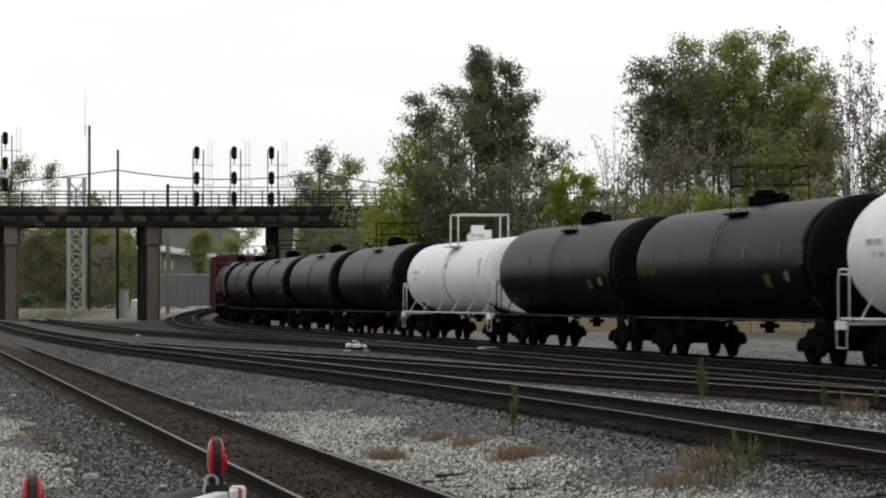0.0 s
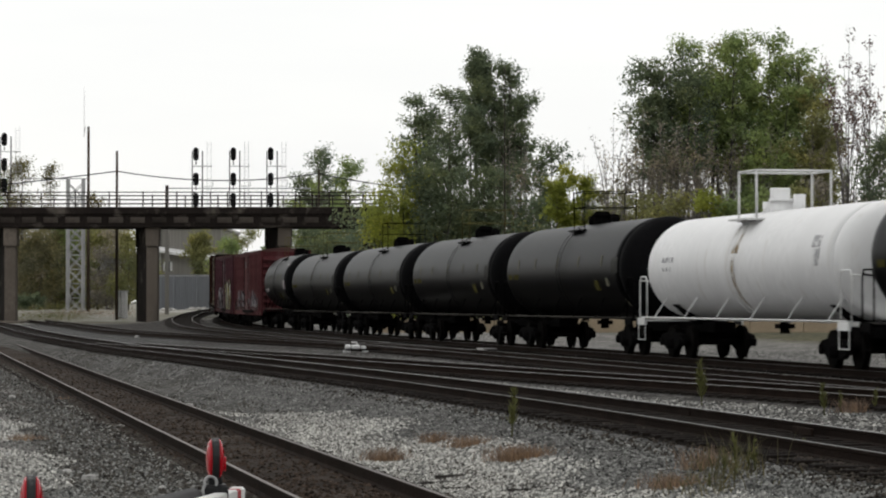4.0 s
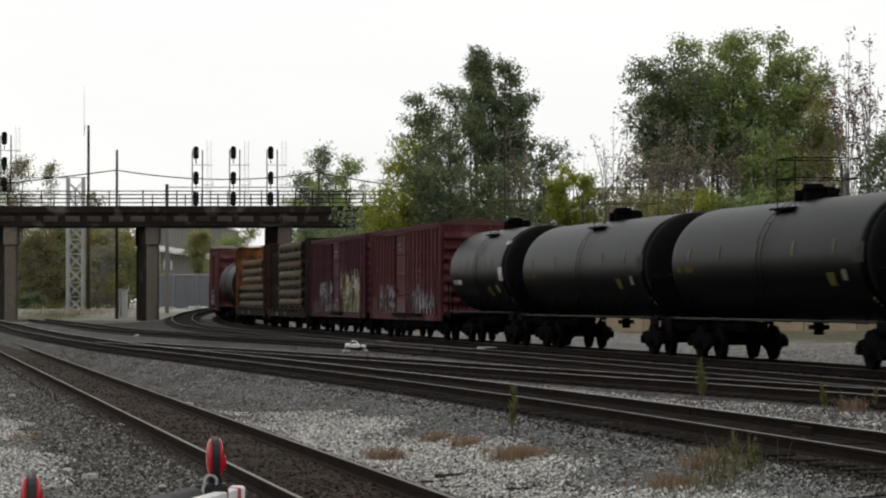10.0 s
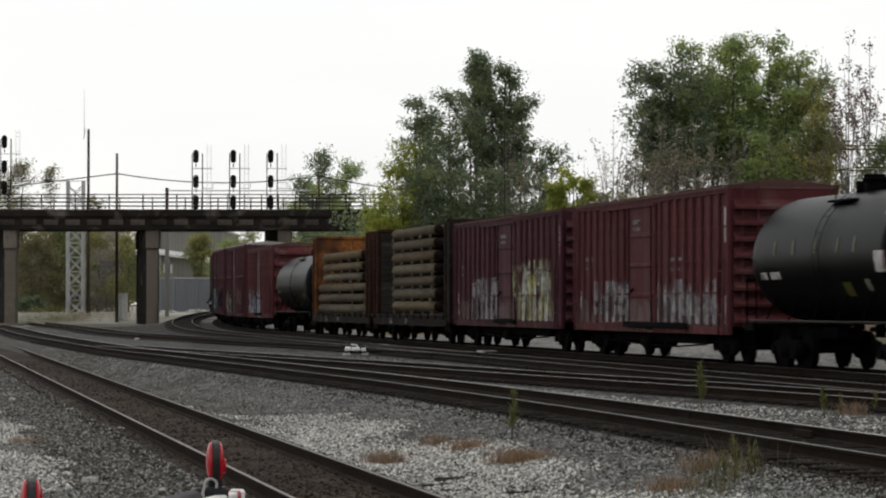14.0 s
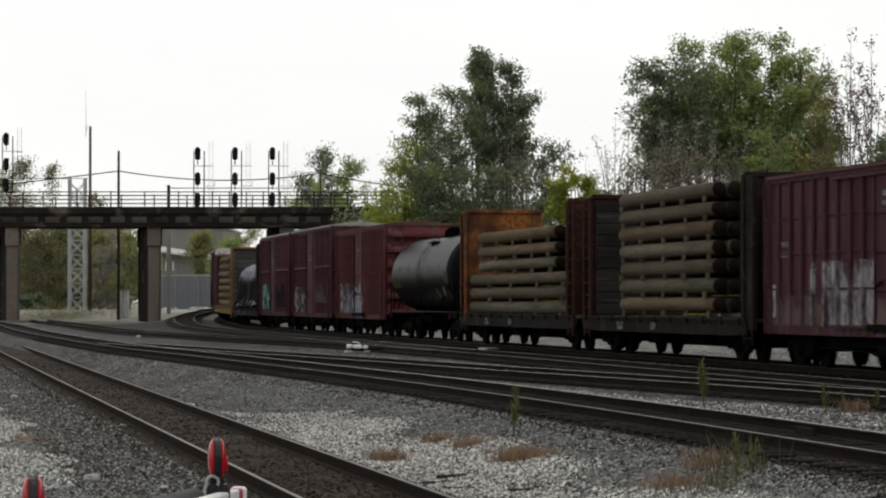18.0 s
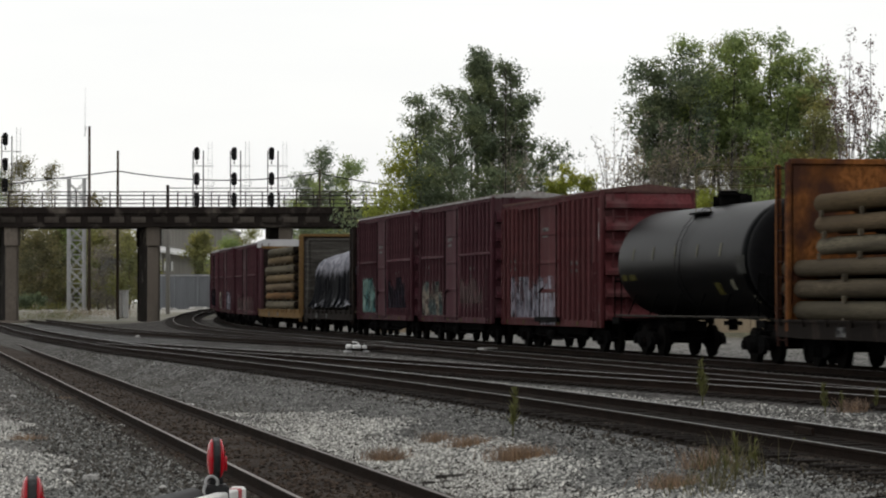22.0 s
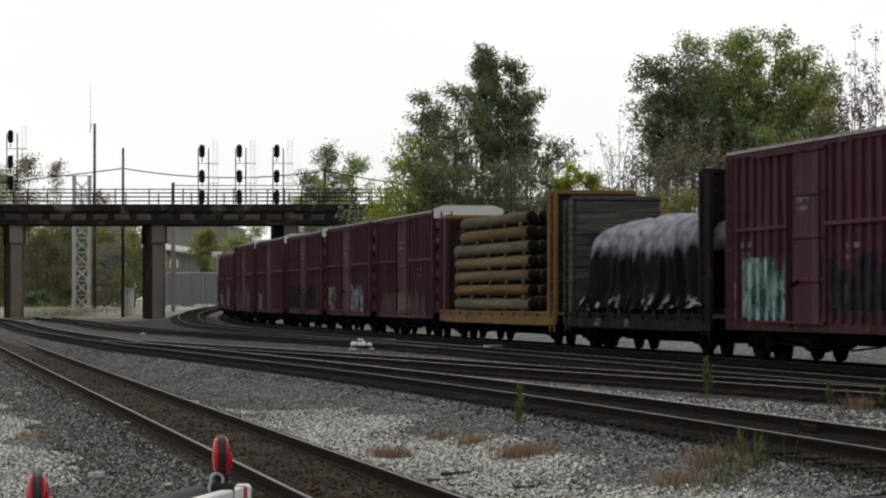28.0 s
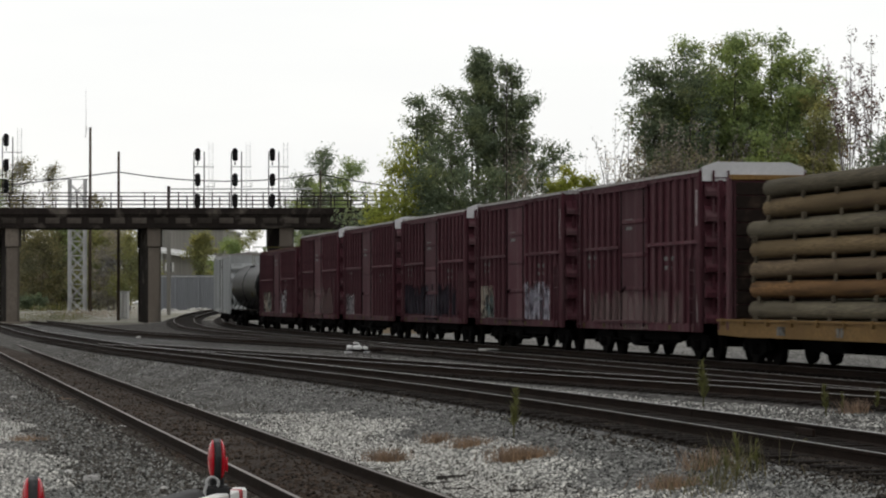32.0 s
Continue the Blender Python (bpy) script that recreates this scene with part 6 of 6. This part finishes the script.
grow_bare(
    300,
    (27.9, 193, 20.2, 3.8, 10, 1700),
    (29.6, 194, 19.6, 3.6, 9, 1400),
    (12.1, 200, 14.8, 3.2, 9, 600),
    (13.0, 199, 14.3, 2.0, 8, 700),
    (14.1, 197, 14.6, 2.4, 9, 1600),
    (15.3, 196, 14.1, 2.4, 9, 1500),
    (16.5, 196, 13.9, 2.4, 9, 1500),
    (17.6, 195, 13.9, 2.4, 9, 1400),
    (18.9, 196, 13.7, 2.2, 9, 1300),
)
grow_bare(
    311,
    (20.2, 197, 13.7, 2.0, 8, 1100),
    (21.3, 198, 13.5, 1.8, 7, 900),
    (22.8, 196, 13.5, 1.7, 7, 800),
    (25.9, 196, 14.5, 1.7, 8, 800),
    (5.3, 221, 15.1, 2.9, 9, 800),
    (6.6, 223, 14.3, 1.8, 7, 500),
    (7.5, 224, 12.1, 2.0, 5, 400),
    (4.3, 223, 13.8, 2.0, 7, 500),
    (-7.6, 262, 12.3, 2.1, 4, 200),
    (11.7, 214, 11.6, 1.7, 5, 200),
    (10.9, 216, 13.0, 1.3, 3, 100),
)



def scrub_belt(name, label, x0, x1, y0, y1, h0, h1, clumps, count, leaf, seed, size=0.25):
    """A thicket too dense to tell its plants apart."""
    rng = np.random.default_rng(seed)
    xs, ys = rng.uniform(x0, x1, clumps), rng.uniform(y0, y1, clumps)
    top = rng.uniform(h0, h1, clumps)
    zs = top * rng.uniform(0.1, 1.0, clumps)
    cs = [(a, b, c + ground_z(a, b)) for a, b, c in zip(xs, ys, zs)]
    me = leaves_mesh(name, cs, rng.uniform(0.8, 1.7, clumps), count, size, leaf, rng)
    return tagged(part(name, me, None), label, "thicket", kind="stuff")


scrub_belt("thicket", "dark tangled green undergrowth behind the train", -8, 42, 216, 230, 6.5, 10.0, 460, 24000, m_leaf_dark, 1, 0.2)
scrub_belt("thicket", "olive undergrowth behind the train", -6, 42, 214, 226, 4.5, 9.0, 260, 12000, m_leaf_olive, 2, 0.2)
scrub_belt("thicket", "grey-brown brush below the tall trees", 11, 40, 202, 212, 7, 12.0, 300, 5000, m_leaf_rust, 3, 0.15)
scrub_belt("thicket", "dark woodland behind the overpass", -62, -36, 306, 322, 6, 10.5, 420, 26000, m_leaf_wood, 4, 0.27)
scrub_belt("thicket", "dim brown and olive woodland edge", -62, -33, 300, 306, 3, 8.5, 200, 8000, m_leaf_rust, 5, 0.25)
scrub_belt("thicket", "far woods along the skyline", -120, 140, 420, 440, 5, 9, 700, 18000, m_leaf_dark, 6, 0.5)
scrub_belt("thicket", "dark green growth at the end of the overpass", -12, -3, 252, 258, 5, 8.0, 160, 12000, m_leaf_dark, 7, 0.17)

# unseen woods round and behind the view, added to block low sky light
scrub_belt("thicket", "unseen dark woods behind the camera, added to cut the light", -110, 110, -62, -48, 9, 15, 620, 16000, m_leaf_dark, 8, 0.6)
scrub_belt("thicket", "unseen dark woods left of the yard, added to cut the light", -130, -118, -40, 300, 8, 14, 620, 16000, m_leaf_dark, 9, 0.6)
scrub_belt("thicket", "unseen dark woods right of the line, added to cut the light", 62, 74, -40, 190, 8, 14, 520, 14000, m_leaf_dark, 10, 0.6)


# ---- small things in the yard ----
m_red_lens, _n, _l, _b = node_mat("red_lens", 0.25)
_b.inputs["Base Color"].default_value = (0.26, 0.004, 0.010, 1)
_b.inputs["Emission Color"].default_value, _b.inputs["Emission Strength"].default_value = (1, 0.0, 0.02, 1), 0.045
m_red_paint = surface("red_reflective_paint", (0.36, 0.03, 0.035), 0.5, 0, 0.15, 4, 20)
m_white_paint = surface("white_reflective_paint", (0.72, 0.72, 0.70), 0.5, 0, 0.1, 4, 20)
m_black_rubber = surface("black_plastic", (0.016, 0.016, 0.017), 0.5, 0, 0.2, 6, 30)
m_grey_tube = surface("grey_fibreglass", (0.055, 0.055, 0.056), 0.6, 0, 0.2, 3, 20)


def crossing_gate():
    """A lowered crossing arm that reaches away from the camera, with two red lamps on it."""
    gate = thing("crossing_gate", "lowered crossing gate arm, striped red and white, with red lamps", "crossing gate")
    near, far = Vector((-1.62, 6.4, 0.775)), Vector((-0.828, 11.2, 0.785))
    d = (far - near).normalized()
    ang = math.degrees(math.atan2(d.y, d.x))

    def at(p, z=0.0):
        return pose(p.x, p.y, p.z + z, 0, 0, ang)

    n, length = 6, (far - near).length
    for i in range(n):
        a, b = length * i / n, length * (i + 1) / n
        mat = m_red_paint if i == n - 1 or i % 2 == 1 and i < 3 else m_white_paint
        lab = "red stripe" if mat is m_red_paint else "white stripe"
        if i == n - 1:
            a = length - 0.06
        if i == n - 2:
            b = length - 0.06
        part("arm_stripe", Shape().box(a, b - 0.001, -0.025, 0.025, -0.05, 0.06, 0.006), mat, gate, lab, at(near))
    part("arm_tube", Shape().rod((0, 0.085, 0.035), (length - 0.36, 0.085, 0.035), 0.05, seg=14), m_grey_tube, gate, "dark grey tube beside the striped board", at(near))
    part("arm_tip", Shape().box(length, length + 0.05, -0.03, 0.03, -0.065, 0.065, 0.01), m_white_paint, gate, "", at(near))
    for p in (Vector((-0.893, 11.0, 0.965)), Vector((-1.268, 8.65, 0.965))):
        r = 0.078
        lamp = part("lamp", Shape().rod((-0.014, 0, 0), (0.014, 0, 0), r * 1.04, seg=24), m_black_rubber, gate, "round double-faced red warning lamp", pose(p.x, p.y, p.z, 0, 0, 8))
        for e in (-1, 1):
            prof = [(e * 0.014, r)] + [(e * (0.014 + 0.022 * math.sin(t)), r * math.cos(t)) for t in (0.3, 0.6, 0.9, 1.2, 1.45)]
            part("lens", Shape().lathe_x(prof, 20), m_red_lens, lamp, "red glass lens")
        part("visor", Shape().rod((0.03, -0.0, -0.02), (0.042, 0, -0.02), 0.03, seg=12), m_red_lens, lamp)
        part("bracket", Shape().box(-0.028, 0.028, -0.02, 0.02, -0.16, -r + 0.01, 0.005).box(-0.05, 0.05, -0.05, 0.05, -0.23, -0.1, 0.01), m_black_rubber, lamp)
        pts = [(-0.02 + 0.024 * math.cos(t), -0.05, -0.09 + 0.024 * math.sin(t)) for t in [radians(v) for v in range(200, -60, -26)]]
        part("cable_loop", Shape().path([(-0.045, -0.05, -0.19), (-0.05, -0.05, -0.12)] + pts, 0.006, 6), m_galv, lamp)
    # the mast on which the arm turns, behind the camera's left
    part("gate_mast", Shape().rod((-1.75, 5.6, -0.75), (-1.75, 5.6, 2.0), 0.06, seg=14), m_galv, gate)
    part("gate_base", Shape().box(-1.95, -1.55, 5.4, 5.8, -0.75, -0.5, 0.03), m_concrete, gate)
    part("gate_motor", Shape().box(-1.95, -1.6, 5.75, 6.4, 0.6, 1.05, 0.04), m_galv, gate)
    return gate


crossing_gate()


def grass_blades(w, d, h, count, rng, lean=0.35):
    s = Shape()
    for _ in range(count):
        px, py = rng.gauss(0, w * 0.35), rng.gauss(0, d * 0.35)
        hh = h * rng.uniform(0.45, 1.1)
        a = rng.uniform(0, 2 * math.pi)
        ex, ey = math.cos(a) * hh * lean * rng.random(), math.sin(a) * hh * lean * rng.random()
        b = rng.uniform(0, math.pi)
        bx, by = math.cos(b) * 0.004, math.sin(b) * 0.004
        s.add([(px - bx, py - by, 0), (px + bx, py + by, 0), (px + ex * 0.4 + bx, py + ey * 0.4 + by, hh * 0.55), (px + ex * 0.4 - bx, py + ey * 0.4 - by, hh * 0.55), (px + ex, py + ey, hh)],
              [(0, 1, 2, 3), (3, 2, 4)])
    return s


m_dry = leafy("dry_brown_grass", (0.27, 0.195, 0.145), 0.35)
m_wisp = leafy("wispy_grass", (0.13, 0.12, 0.065), 0.4)
m_weed = leafy("weed_green", (0.14, 0.145, 0.055), 0.4)


def dry_tuft(x, y, w, h, count, seed, mat, label):
    rng = random.Random(seed)
    t = thing("grass_tuft", label, "grass tuft", "tufts in the gravel", pose(x, y, ground_z(x, y) - 0.02))
    part("blades", grass_blades(w, w * 0.8, h * 0.95, int(count * 1.5), rng, 1.1), mat, t)["kind"] = "stuff"
    return t


for i, (x, y, w, h, n) in enumerate(((-0.78, 38.6, 0.42, 0.26, 260), (-0.12, 40.6, 0.3, 0.2, 160), (0.38, 39.2, 0.42, 0.2, 220), (1.0, 35.9, 0.62, 0.24, 420), (2.45, 29.6, 0.5, 0.2, 200), (2.9, 31.2, 0.4, 0.3, 120),
                                     (-6.6, 44.5, 0.5, 0.14, 160), (6.7, 46, 0.35, 0.3, 110), (-8.3, 62.0, 0.3, 0.2, 80))):
    dry_tuft(x, y, w, h, n, 40 + i, m_dry, "low tuft of dry reddish-brown grass in gravel")


def weed(x, y, h, seed, leaves=40):
    rng = random.Random(seed)
    t = thing("weed", "upright green weed growing in the gravel", "weed", "weeds in the gravel", pose(x, y, ground_z(x, y) - 0.03))
    top = (rng.uniform(-0.04, 0.04), 0, h)
    part("stem", Shape().rod((0, 0, 0), top, 0.012, 0.004, 6), m_weed, t)
    s = Shape()
    for i in range(int(leaves * 1.4)):
        q = rng.uniform(0.22, 1.0)
        a = rng.uniform(0, 2 * math.pi)
        l = h * 0.27 * (1.25 - q * 0.75) * rng.uniform(0.6, 1.2)
        p = Vector((top[0] * q, 0, h * q))
        o = Vector((math.cos(a), math.sin(a), 1.5)) * 0.72
        side = Vector((-math.sin(a), math.cos(a), 0)) * l * 0.11
        s.add([p, p + o * l * 0.5 + side, p + o * l, p + o * l * 0.5 - side], [(0, 1, 2, 3)])
    part("foliage", s, m_weed, t)
    return t


for i, (x, y, h, n) in enumerate(((0.97, 39.6, 0.66, 60), (4.52, 49.0, 0.80, 60), (6.12, 45.0, 0.5, 70), (4.2, 32.6, 0.27, 40), (7.15, 46.5, 0.4, 40), (6.55, 46.2, 0.35, 40), (2.75, 28.9, 0.2, 24), (3.05, 29.4, 0.24, 24), (3.3, 30.4, 0.3, 20), (3.2, 30.6, 0.42, 34), (3.36, 30.2, 0.36, 30), (3.0, 30.0, 0.32, 30), (-14.6, 108, 0.25, 30), (-15.2, 110, 0.3, 30))):
    weed(x, y, h, 70 + i, n)
for i, (x, y, w, h, n) in enumerate(((3.0, 29.5, 0.7, 0.4, 44), (3.2, 30.6, 0.6, 0.5, 34), (2.75, 28.4, 0.7, 0.32, 44))):
    dry_tuft(x, y, w, h, n, 90 + i, m_wisp, "thin wispy green-brown grass in gravel")


def switch_machine():
    m = thing("switch_machine", "white-painted switch machine beside the rails", "switch machine", at=pose(-3.1, 99.5, -0.16, 0, 0, 10) @ Matrix.Scale(0.72, 4))
    part("machine_case", Shape().box(-0.2, 0.2, -0.3, 0.3, 0.1, 0.3, 0.05), m_white_steel, m)
    part("gear_cover", Shape().box(0.28, 0.5, -0.2, 0.2, 0.08, 0.26, 0.05), m_white_steel, m)
    part("motor", Shape().rod((-0.26, 0, 0.2), (-0.52, 0, 0.2), 0.12, seg=14), m_white_steel, m)
    part("hand_lever", Shape().path([(0.1, -0.1, 0.3), (0.02, -0.1, 0.42), (-0.22, -0.1, 0.44)], 0.035, 8), m_white_steel, m)
    part("bed_plate", Shape().box(-0.55, 0.6, -0.22, 0.22, 0.02, 0.09, 0.02), m_steel_dark, m)
    part("operating_rod", Shape().rod((0.3, 0, 0.08), (1.4, 0.1, 0.06), 0.035, seg=8), m_steel_dark, m)
    for x in (-0.45, 0.5):
        part("foot", Shape().box(x - 0.14, x + 0.14, -0.4, 0.4, -0.08, 0.02, 0.02), m_galv, m)
    return m


switch_machine()
for x, y, w, dd in ((-2.9, 119.0, 0.9, 1.2), (1.62, 103.5, 0.55, 0.5)):
    s = thing("concrete_slab", "small pale concrete slab between the tracks", "slab", "slabs in the yard", pose(x, y, -0.22, 0, 0, 12))
    part("slab", Shape().box(-w / 2, w / 2, -dd, dd, -0.1, 0.1, 0.02), m_pale_stone, s)


def rock(x, y, r, seed, mat, label, name="stone", group="loose stones"):
    rng = random.Random(seed)
    s, n = Shape(), 7
    v = [(0, 0, r * 0.7)]
    for k, (zz, q) in enumerate(((0.45, 0.8), (0.0, 1.0), (-0.4, 0.7))):
        v += [(r * q * 1.3 * math.cos(2 * math.pi * (i + 0.3 * k) / n) * rng.uniform(0.75, 1.2), r * q * math.sin(2 * math.pi * (i + 0.3 * k) / n) * rng.uniform(0.75, 1.2), r * zz * rng.uniform(0.8, 1.2)) for i in range(n)]
    f = [(0, 1 + i, 1 + (i + 1) % n) for i in range(n)]
    for k in range(2):
        f += [(1 + k * n + i, 1 + k * n + n + i, 1 + k * n + n + (i + 1) % n, 1 + k * n + (i + 1) % n) for i in range(n)]
    f.append(tuple(1 + 2 * n + i for i in range(n)))
    s.add(v, f)
    ob = part(name, s, mat, at=pose(x, y, ground_z(x, y) + r * 0.25, 0, 0, rng.uniform(0, 180)))
    return tagged(ob, label, "stone", group)


for i, (x, y, r) in enumerate(((-15.6, 143, 0.16), (-9.6, 90, 0.08), (-5.35, 59.2, 0.08), (-5.55, 48.3, 0.09), (-9.9, 64.5, 0.07), (-4.85, 36.2, 0.06), (-4.35, 34.6, 0.09), (-18.5, 131, 0.12), (-6.2, 40, 0.05), (-3.3, 33, 0.04))):
    rock(x, y, r, 500 + i, m_pale_stone, "pale broken stone lying in the gravel")


_rr = random.Random(61)
for i in range(26):
    rock(_rr.uniform(-28.6, -21.0), _rr.uniform(264, 286), _rr.uniform(0.12, 0.34), 540 + i, m_pale_stone, "pale broken concrete rubble near the sheet fence", "rubble_stone", "rubble near the fence")
for i in range(12):
    rock(_rr.uniform(-38.0, -29.5), _rr.uniform(258, 268), _rr.uniform(0.1, 0.26), 570 + i, m_pale_stone, "pale rubble on the bank beyond the overpass", "rubble_stone", "rubble beyond the overpass")


def timber_piece(x, y, length, turn, bend, r, seed):
    t = thing("timber_scrap", "dark weathered piece of timber on the gravel", "timber scrap", "timber scraps in the gravel", pose(x, y, ground_z(x, y) + r * 0.4, 0, 0, turn))
    pts = [(length * (i / 6 - 0.5), bend * math.sin(math.pi * i / 6), 0.015 * math.sin(3 * i)) for i in range(7)]
    part("beam", Shape().sweep([Vector(p) for p in pts], [(-r, -r * 0.5), (-r, r * 0.4), (-r * 0.7, r * 0.5), (r * 0.7, r * 0.5), (r, r * 0.4), (r, -r * 0.5)]), m_tie_grey, t)
    return t


m_tie_grey = surface("weathered_timber", (0.055, 0.050, 0.046), 0.95, 0, 0.35, 2, 16, (1, 8, 8), 0.6)
timber_piece(-0.22, 33.7, 0.75, 28, -0.10, 0.045, 1)
timber_piece(0.12, 34.6, 0.42, 30, 0.03, 0.05, 2)
timber_piece(0.18, 32.6, 0.42, -16, 0.02, 0.035, 3)
timber_piece(0.95, 31.6, 0.45, 14, 0.02, 0.03, 4)

# joint bars on the yard track
for x, y in ((4.62, 36.3), (3.6, 42.4)):
    j = thing("joint_bar", "bolted steel joint bar on the rail", "joint bar", "joint bars on the rails", pose(x, y, -0.09, 0, 0, 100))
    part("bar", Shape().box(-0.4, 0.4, -0.055, -0.02, -0.05, 0.05, 0.01), m_rail_web, j)
    for k in range(4):
        part("bolt", Shape().rod((-0.3 + 0.2 * k, -0.08, 0), (-0.3 + 0.2 * k, -0.05, 0), 0.02, seg=6), m_steel_dark, j)

m_tan = surface("tan_concrete", (0.30, 0.24, 0.17), 0.9, 0, 0.2, 0.5, 8, bump=0.2)
wall_low = thing("retaining_wall", "low tan concrete retaining wall beyond the main line", "wall")
panel = Shape().box(0, 3.17, 0, 0.3, -0.6, 0.55, 0.02).mesh("wall_panel", m_tan)
for k in range(16):
    part("wall_panel", panel, None, wall_low, at=pose(-4 + k * 3.2, 168, 0))

# grass and rubble beyond the overpass
for i, (x, y, w, d, h, n, mat, lab) in enumerate(((-34.5, 252, 7, 8, 0.55, 2600, m_weed, "rough green grass below the overpass"), (-31.5, 256, 8, 6, 0.5, 1600, m_dry, "dry grass below the overpass"), (-40, 275, 9, 9, 1.2, 1800, m_weed, "tall rough grass at the woodland edge"))):
    s = grass_blades(w, d, h, n, random.Random(900 + i))
    s.v = [(a * 1.0, b * 1.0, c + ground_z(x + a, y + b) - ground_z(x, y)) for a, b, c in s.v]
    ob = part("rough_grass", s, mat, at=pose(x, y, ground_z(x, y)))
    tagged(ob, lab, "grass", kind="stuff")


B_Y, B_X = [p.y for p in TRACK_B], [p.x for p in TRACK_B]


def bed_z(x, y):
    """The height of the ballast of the two nearest tracks."""
    d = np.abs(x - np.interp(y, B_Y, B_X)) * 0.97
    e = np.abs(x + 0.195 * y - 4.82) * 0.98
    steps = (0, 1.0, 1.35, 1.7, 2.45), (-0.165, -0.165, -0.2, -0.29, -0.62)
    return np.maximum(np.interp(d, *steps), np.interp(e, (0, 1.0, 1.34, 1.69, 2.44), (-0.555, -0.555, -0.59, -0.68, -1.0)))


def scatter_stones(name, label, count, size, mat, seed, where, band=None):
    """Loose ballast stones lying on the ground sheet."""
    rng = np.random.default_rng(seed)
    y = 26.5 + 80 * rng.random(count) ** 1.9
    x = (rng.random(count) * 2 - 1) * (y * 0.165 + 0.3)
    u = x + 0.195 * y
    if band:
        y = 26.5 + 32 * rng.random(count) ** 1.3
        u = rng.uniform(*band, count)
        x = u - 0.195 * y
    keep = where(u, x, y)
    x, y = x[keep], y[keep]
    n = len(x)
    z = np.maximum(bed_z(x, y), np.array([ground_z(a, b) for a, b in zip(x, y)]))
    octa = np.array([(1, 0, 0), (-1, 0, 0), (0, 1, 0), (0, -1, 0), (0, 0, 1), (0, 0, -1)], float)
    r = size * rng.uniform(0.55, 1.5, (n, 1, 1))
    v = octa[None] * r * rng.uniform(0.55, 1.25, (n, 6, 1)) + rng.normal(0, 0.16, (n, 6, 3)) * r
    a = rng.uniform(0, 2 * np.pi, n)
    ca, sa = np.cos(a)[:, None], np.sin(a)[:, None]
    v = np.stack([v[..., 0] * ca - v[..., 1] * sa, v[..., 0] * sa + v[..., 1] * ca, v[..., 2] * 0.75], -1)
    v += np.stack([x, y, z + 0.006], -1)[:, None]
    tri = np.array([(0, 2, 4), (2, 1, 4), (1, 3, 4), (3, 0, 4), (2, 0, 5), (1, 2, 5), (3, 1, 5), (0, 3, 5)])
    f = (tri[None] + 6 * np.arange(n)[:, None, None]).reshape(-1, 3)
    me = bpy.data.meshes.new(name)
    me.from_pydata(v.reshape(-1, 3).tolist(), [], f.tolist())
    me.materials.append(mat)
    return tagged(part(name, me, None), label, "gravel", kind="stuff")


def off_tracks(u, x, y):
    return (np.abs(u - 4.82) > 1.1) & (np.abs(x - np.interp(y, B_Y, B_X)) > 1.5)


def near_b(lo, hi):
    return lambda u, x, y: (np.abs(x - np.interp(y, B_Y, B_X)) > lo) & (np.abs(x - np.interp(y, B_Y, B_X)) < hi)


def pale_bank(u, x, y):
    wave = 0.35 * np.sin(y * 0.55) + 0.25 * np.sin(y * 1.3 + x)
    fade = np.random.default_rng(77).random(len(y)) < 1.35 - np.abs(u - 6.9 - wave) * 0.9 - np.maximum(0, y - 46) * 0.12
    return (fade & (u > 6.2)) | (u < 2.0 + wave) | (u > 13.6)


scatter_stones("gravel", "loose grey crushed stone of the yard", 80000, 0.022, stone_material("grey_stone", (0.165, 0.165, 0.156), 0.85), 1, off_tracks)
m_pale_gravel = stone_material("pale_gravel_stone", (0.42, 0.41, 0.38), 0.6)
for seed, band, count in ((2, (5.9, 8.6), 46000), (6, (-2.5, 2.8), 36000), (7, (12.8, 15.5), 3000)):
    scatter_stones("gravel", "pale crushed stone in the yard", count, 0.021, m_pale_gravel, seed, lambda u, x, y: off_tracks(u, x, y) & pale_bank(u, x, y), band)
scatter_stones("gravel", "brown stone between the rails", 42000, 0.026, stone_material("brown_stone", (0.046, 0.034, 0.026), 0.75), 3, lambda u, x, y: np.abs(u - 4.82) < 1.0)
scatter_stones("gravel", "dark grey stone beside the siding", 60000, 0.024, stone_material("dark_stone", (0.068, 0.062, 0.054), 0.7), 4, lambda u, x, y: (np.abs(u - 4.82) > 0.9) & (np.abs(u - 4.82) < 2.7))
scatter_stones("gravel", "brown stone along the tie ends", 60000, 0.024, stone_material("tie_end_stone", (0.042, 0.036, 0.030), 0.75), 5, near_b(0.8, 1.9))


def motions():
    """The train rolls past at a steady speed."""
    for car, load, front, rear in TRAIN:
        rows = [(t, car_pose(front, rear, t)) for t in range(33)]
        walk(car, rows)
        if load:
            walk(load, rows)


motions()
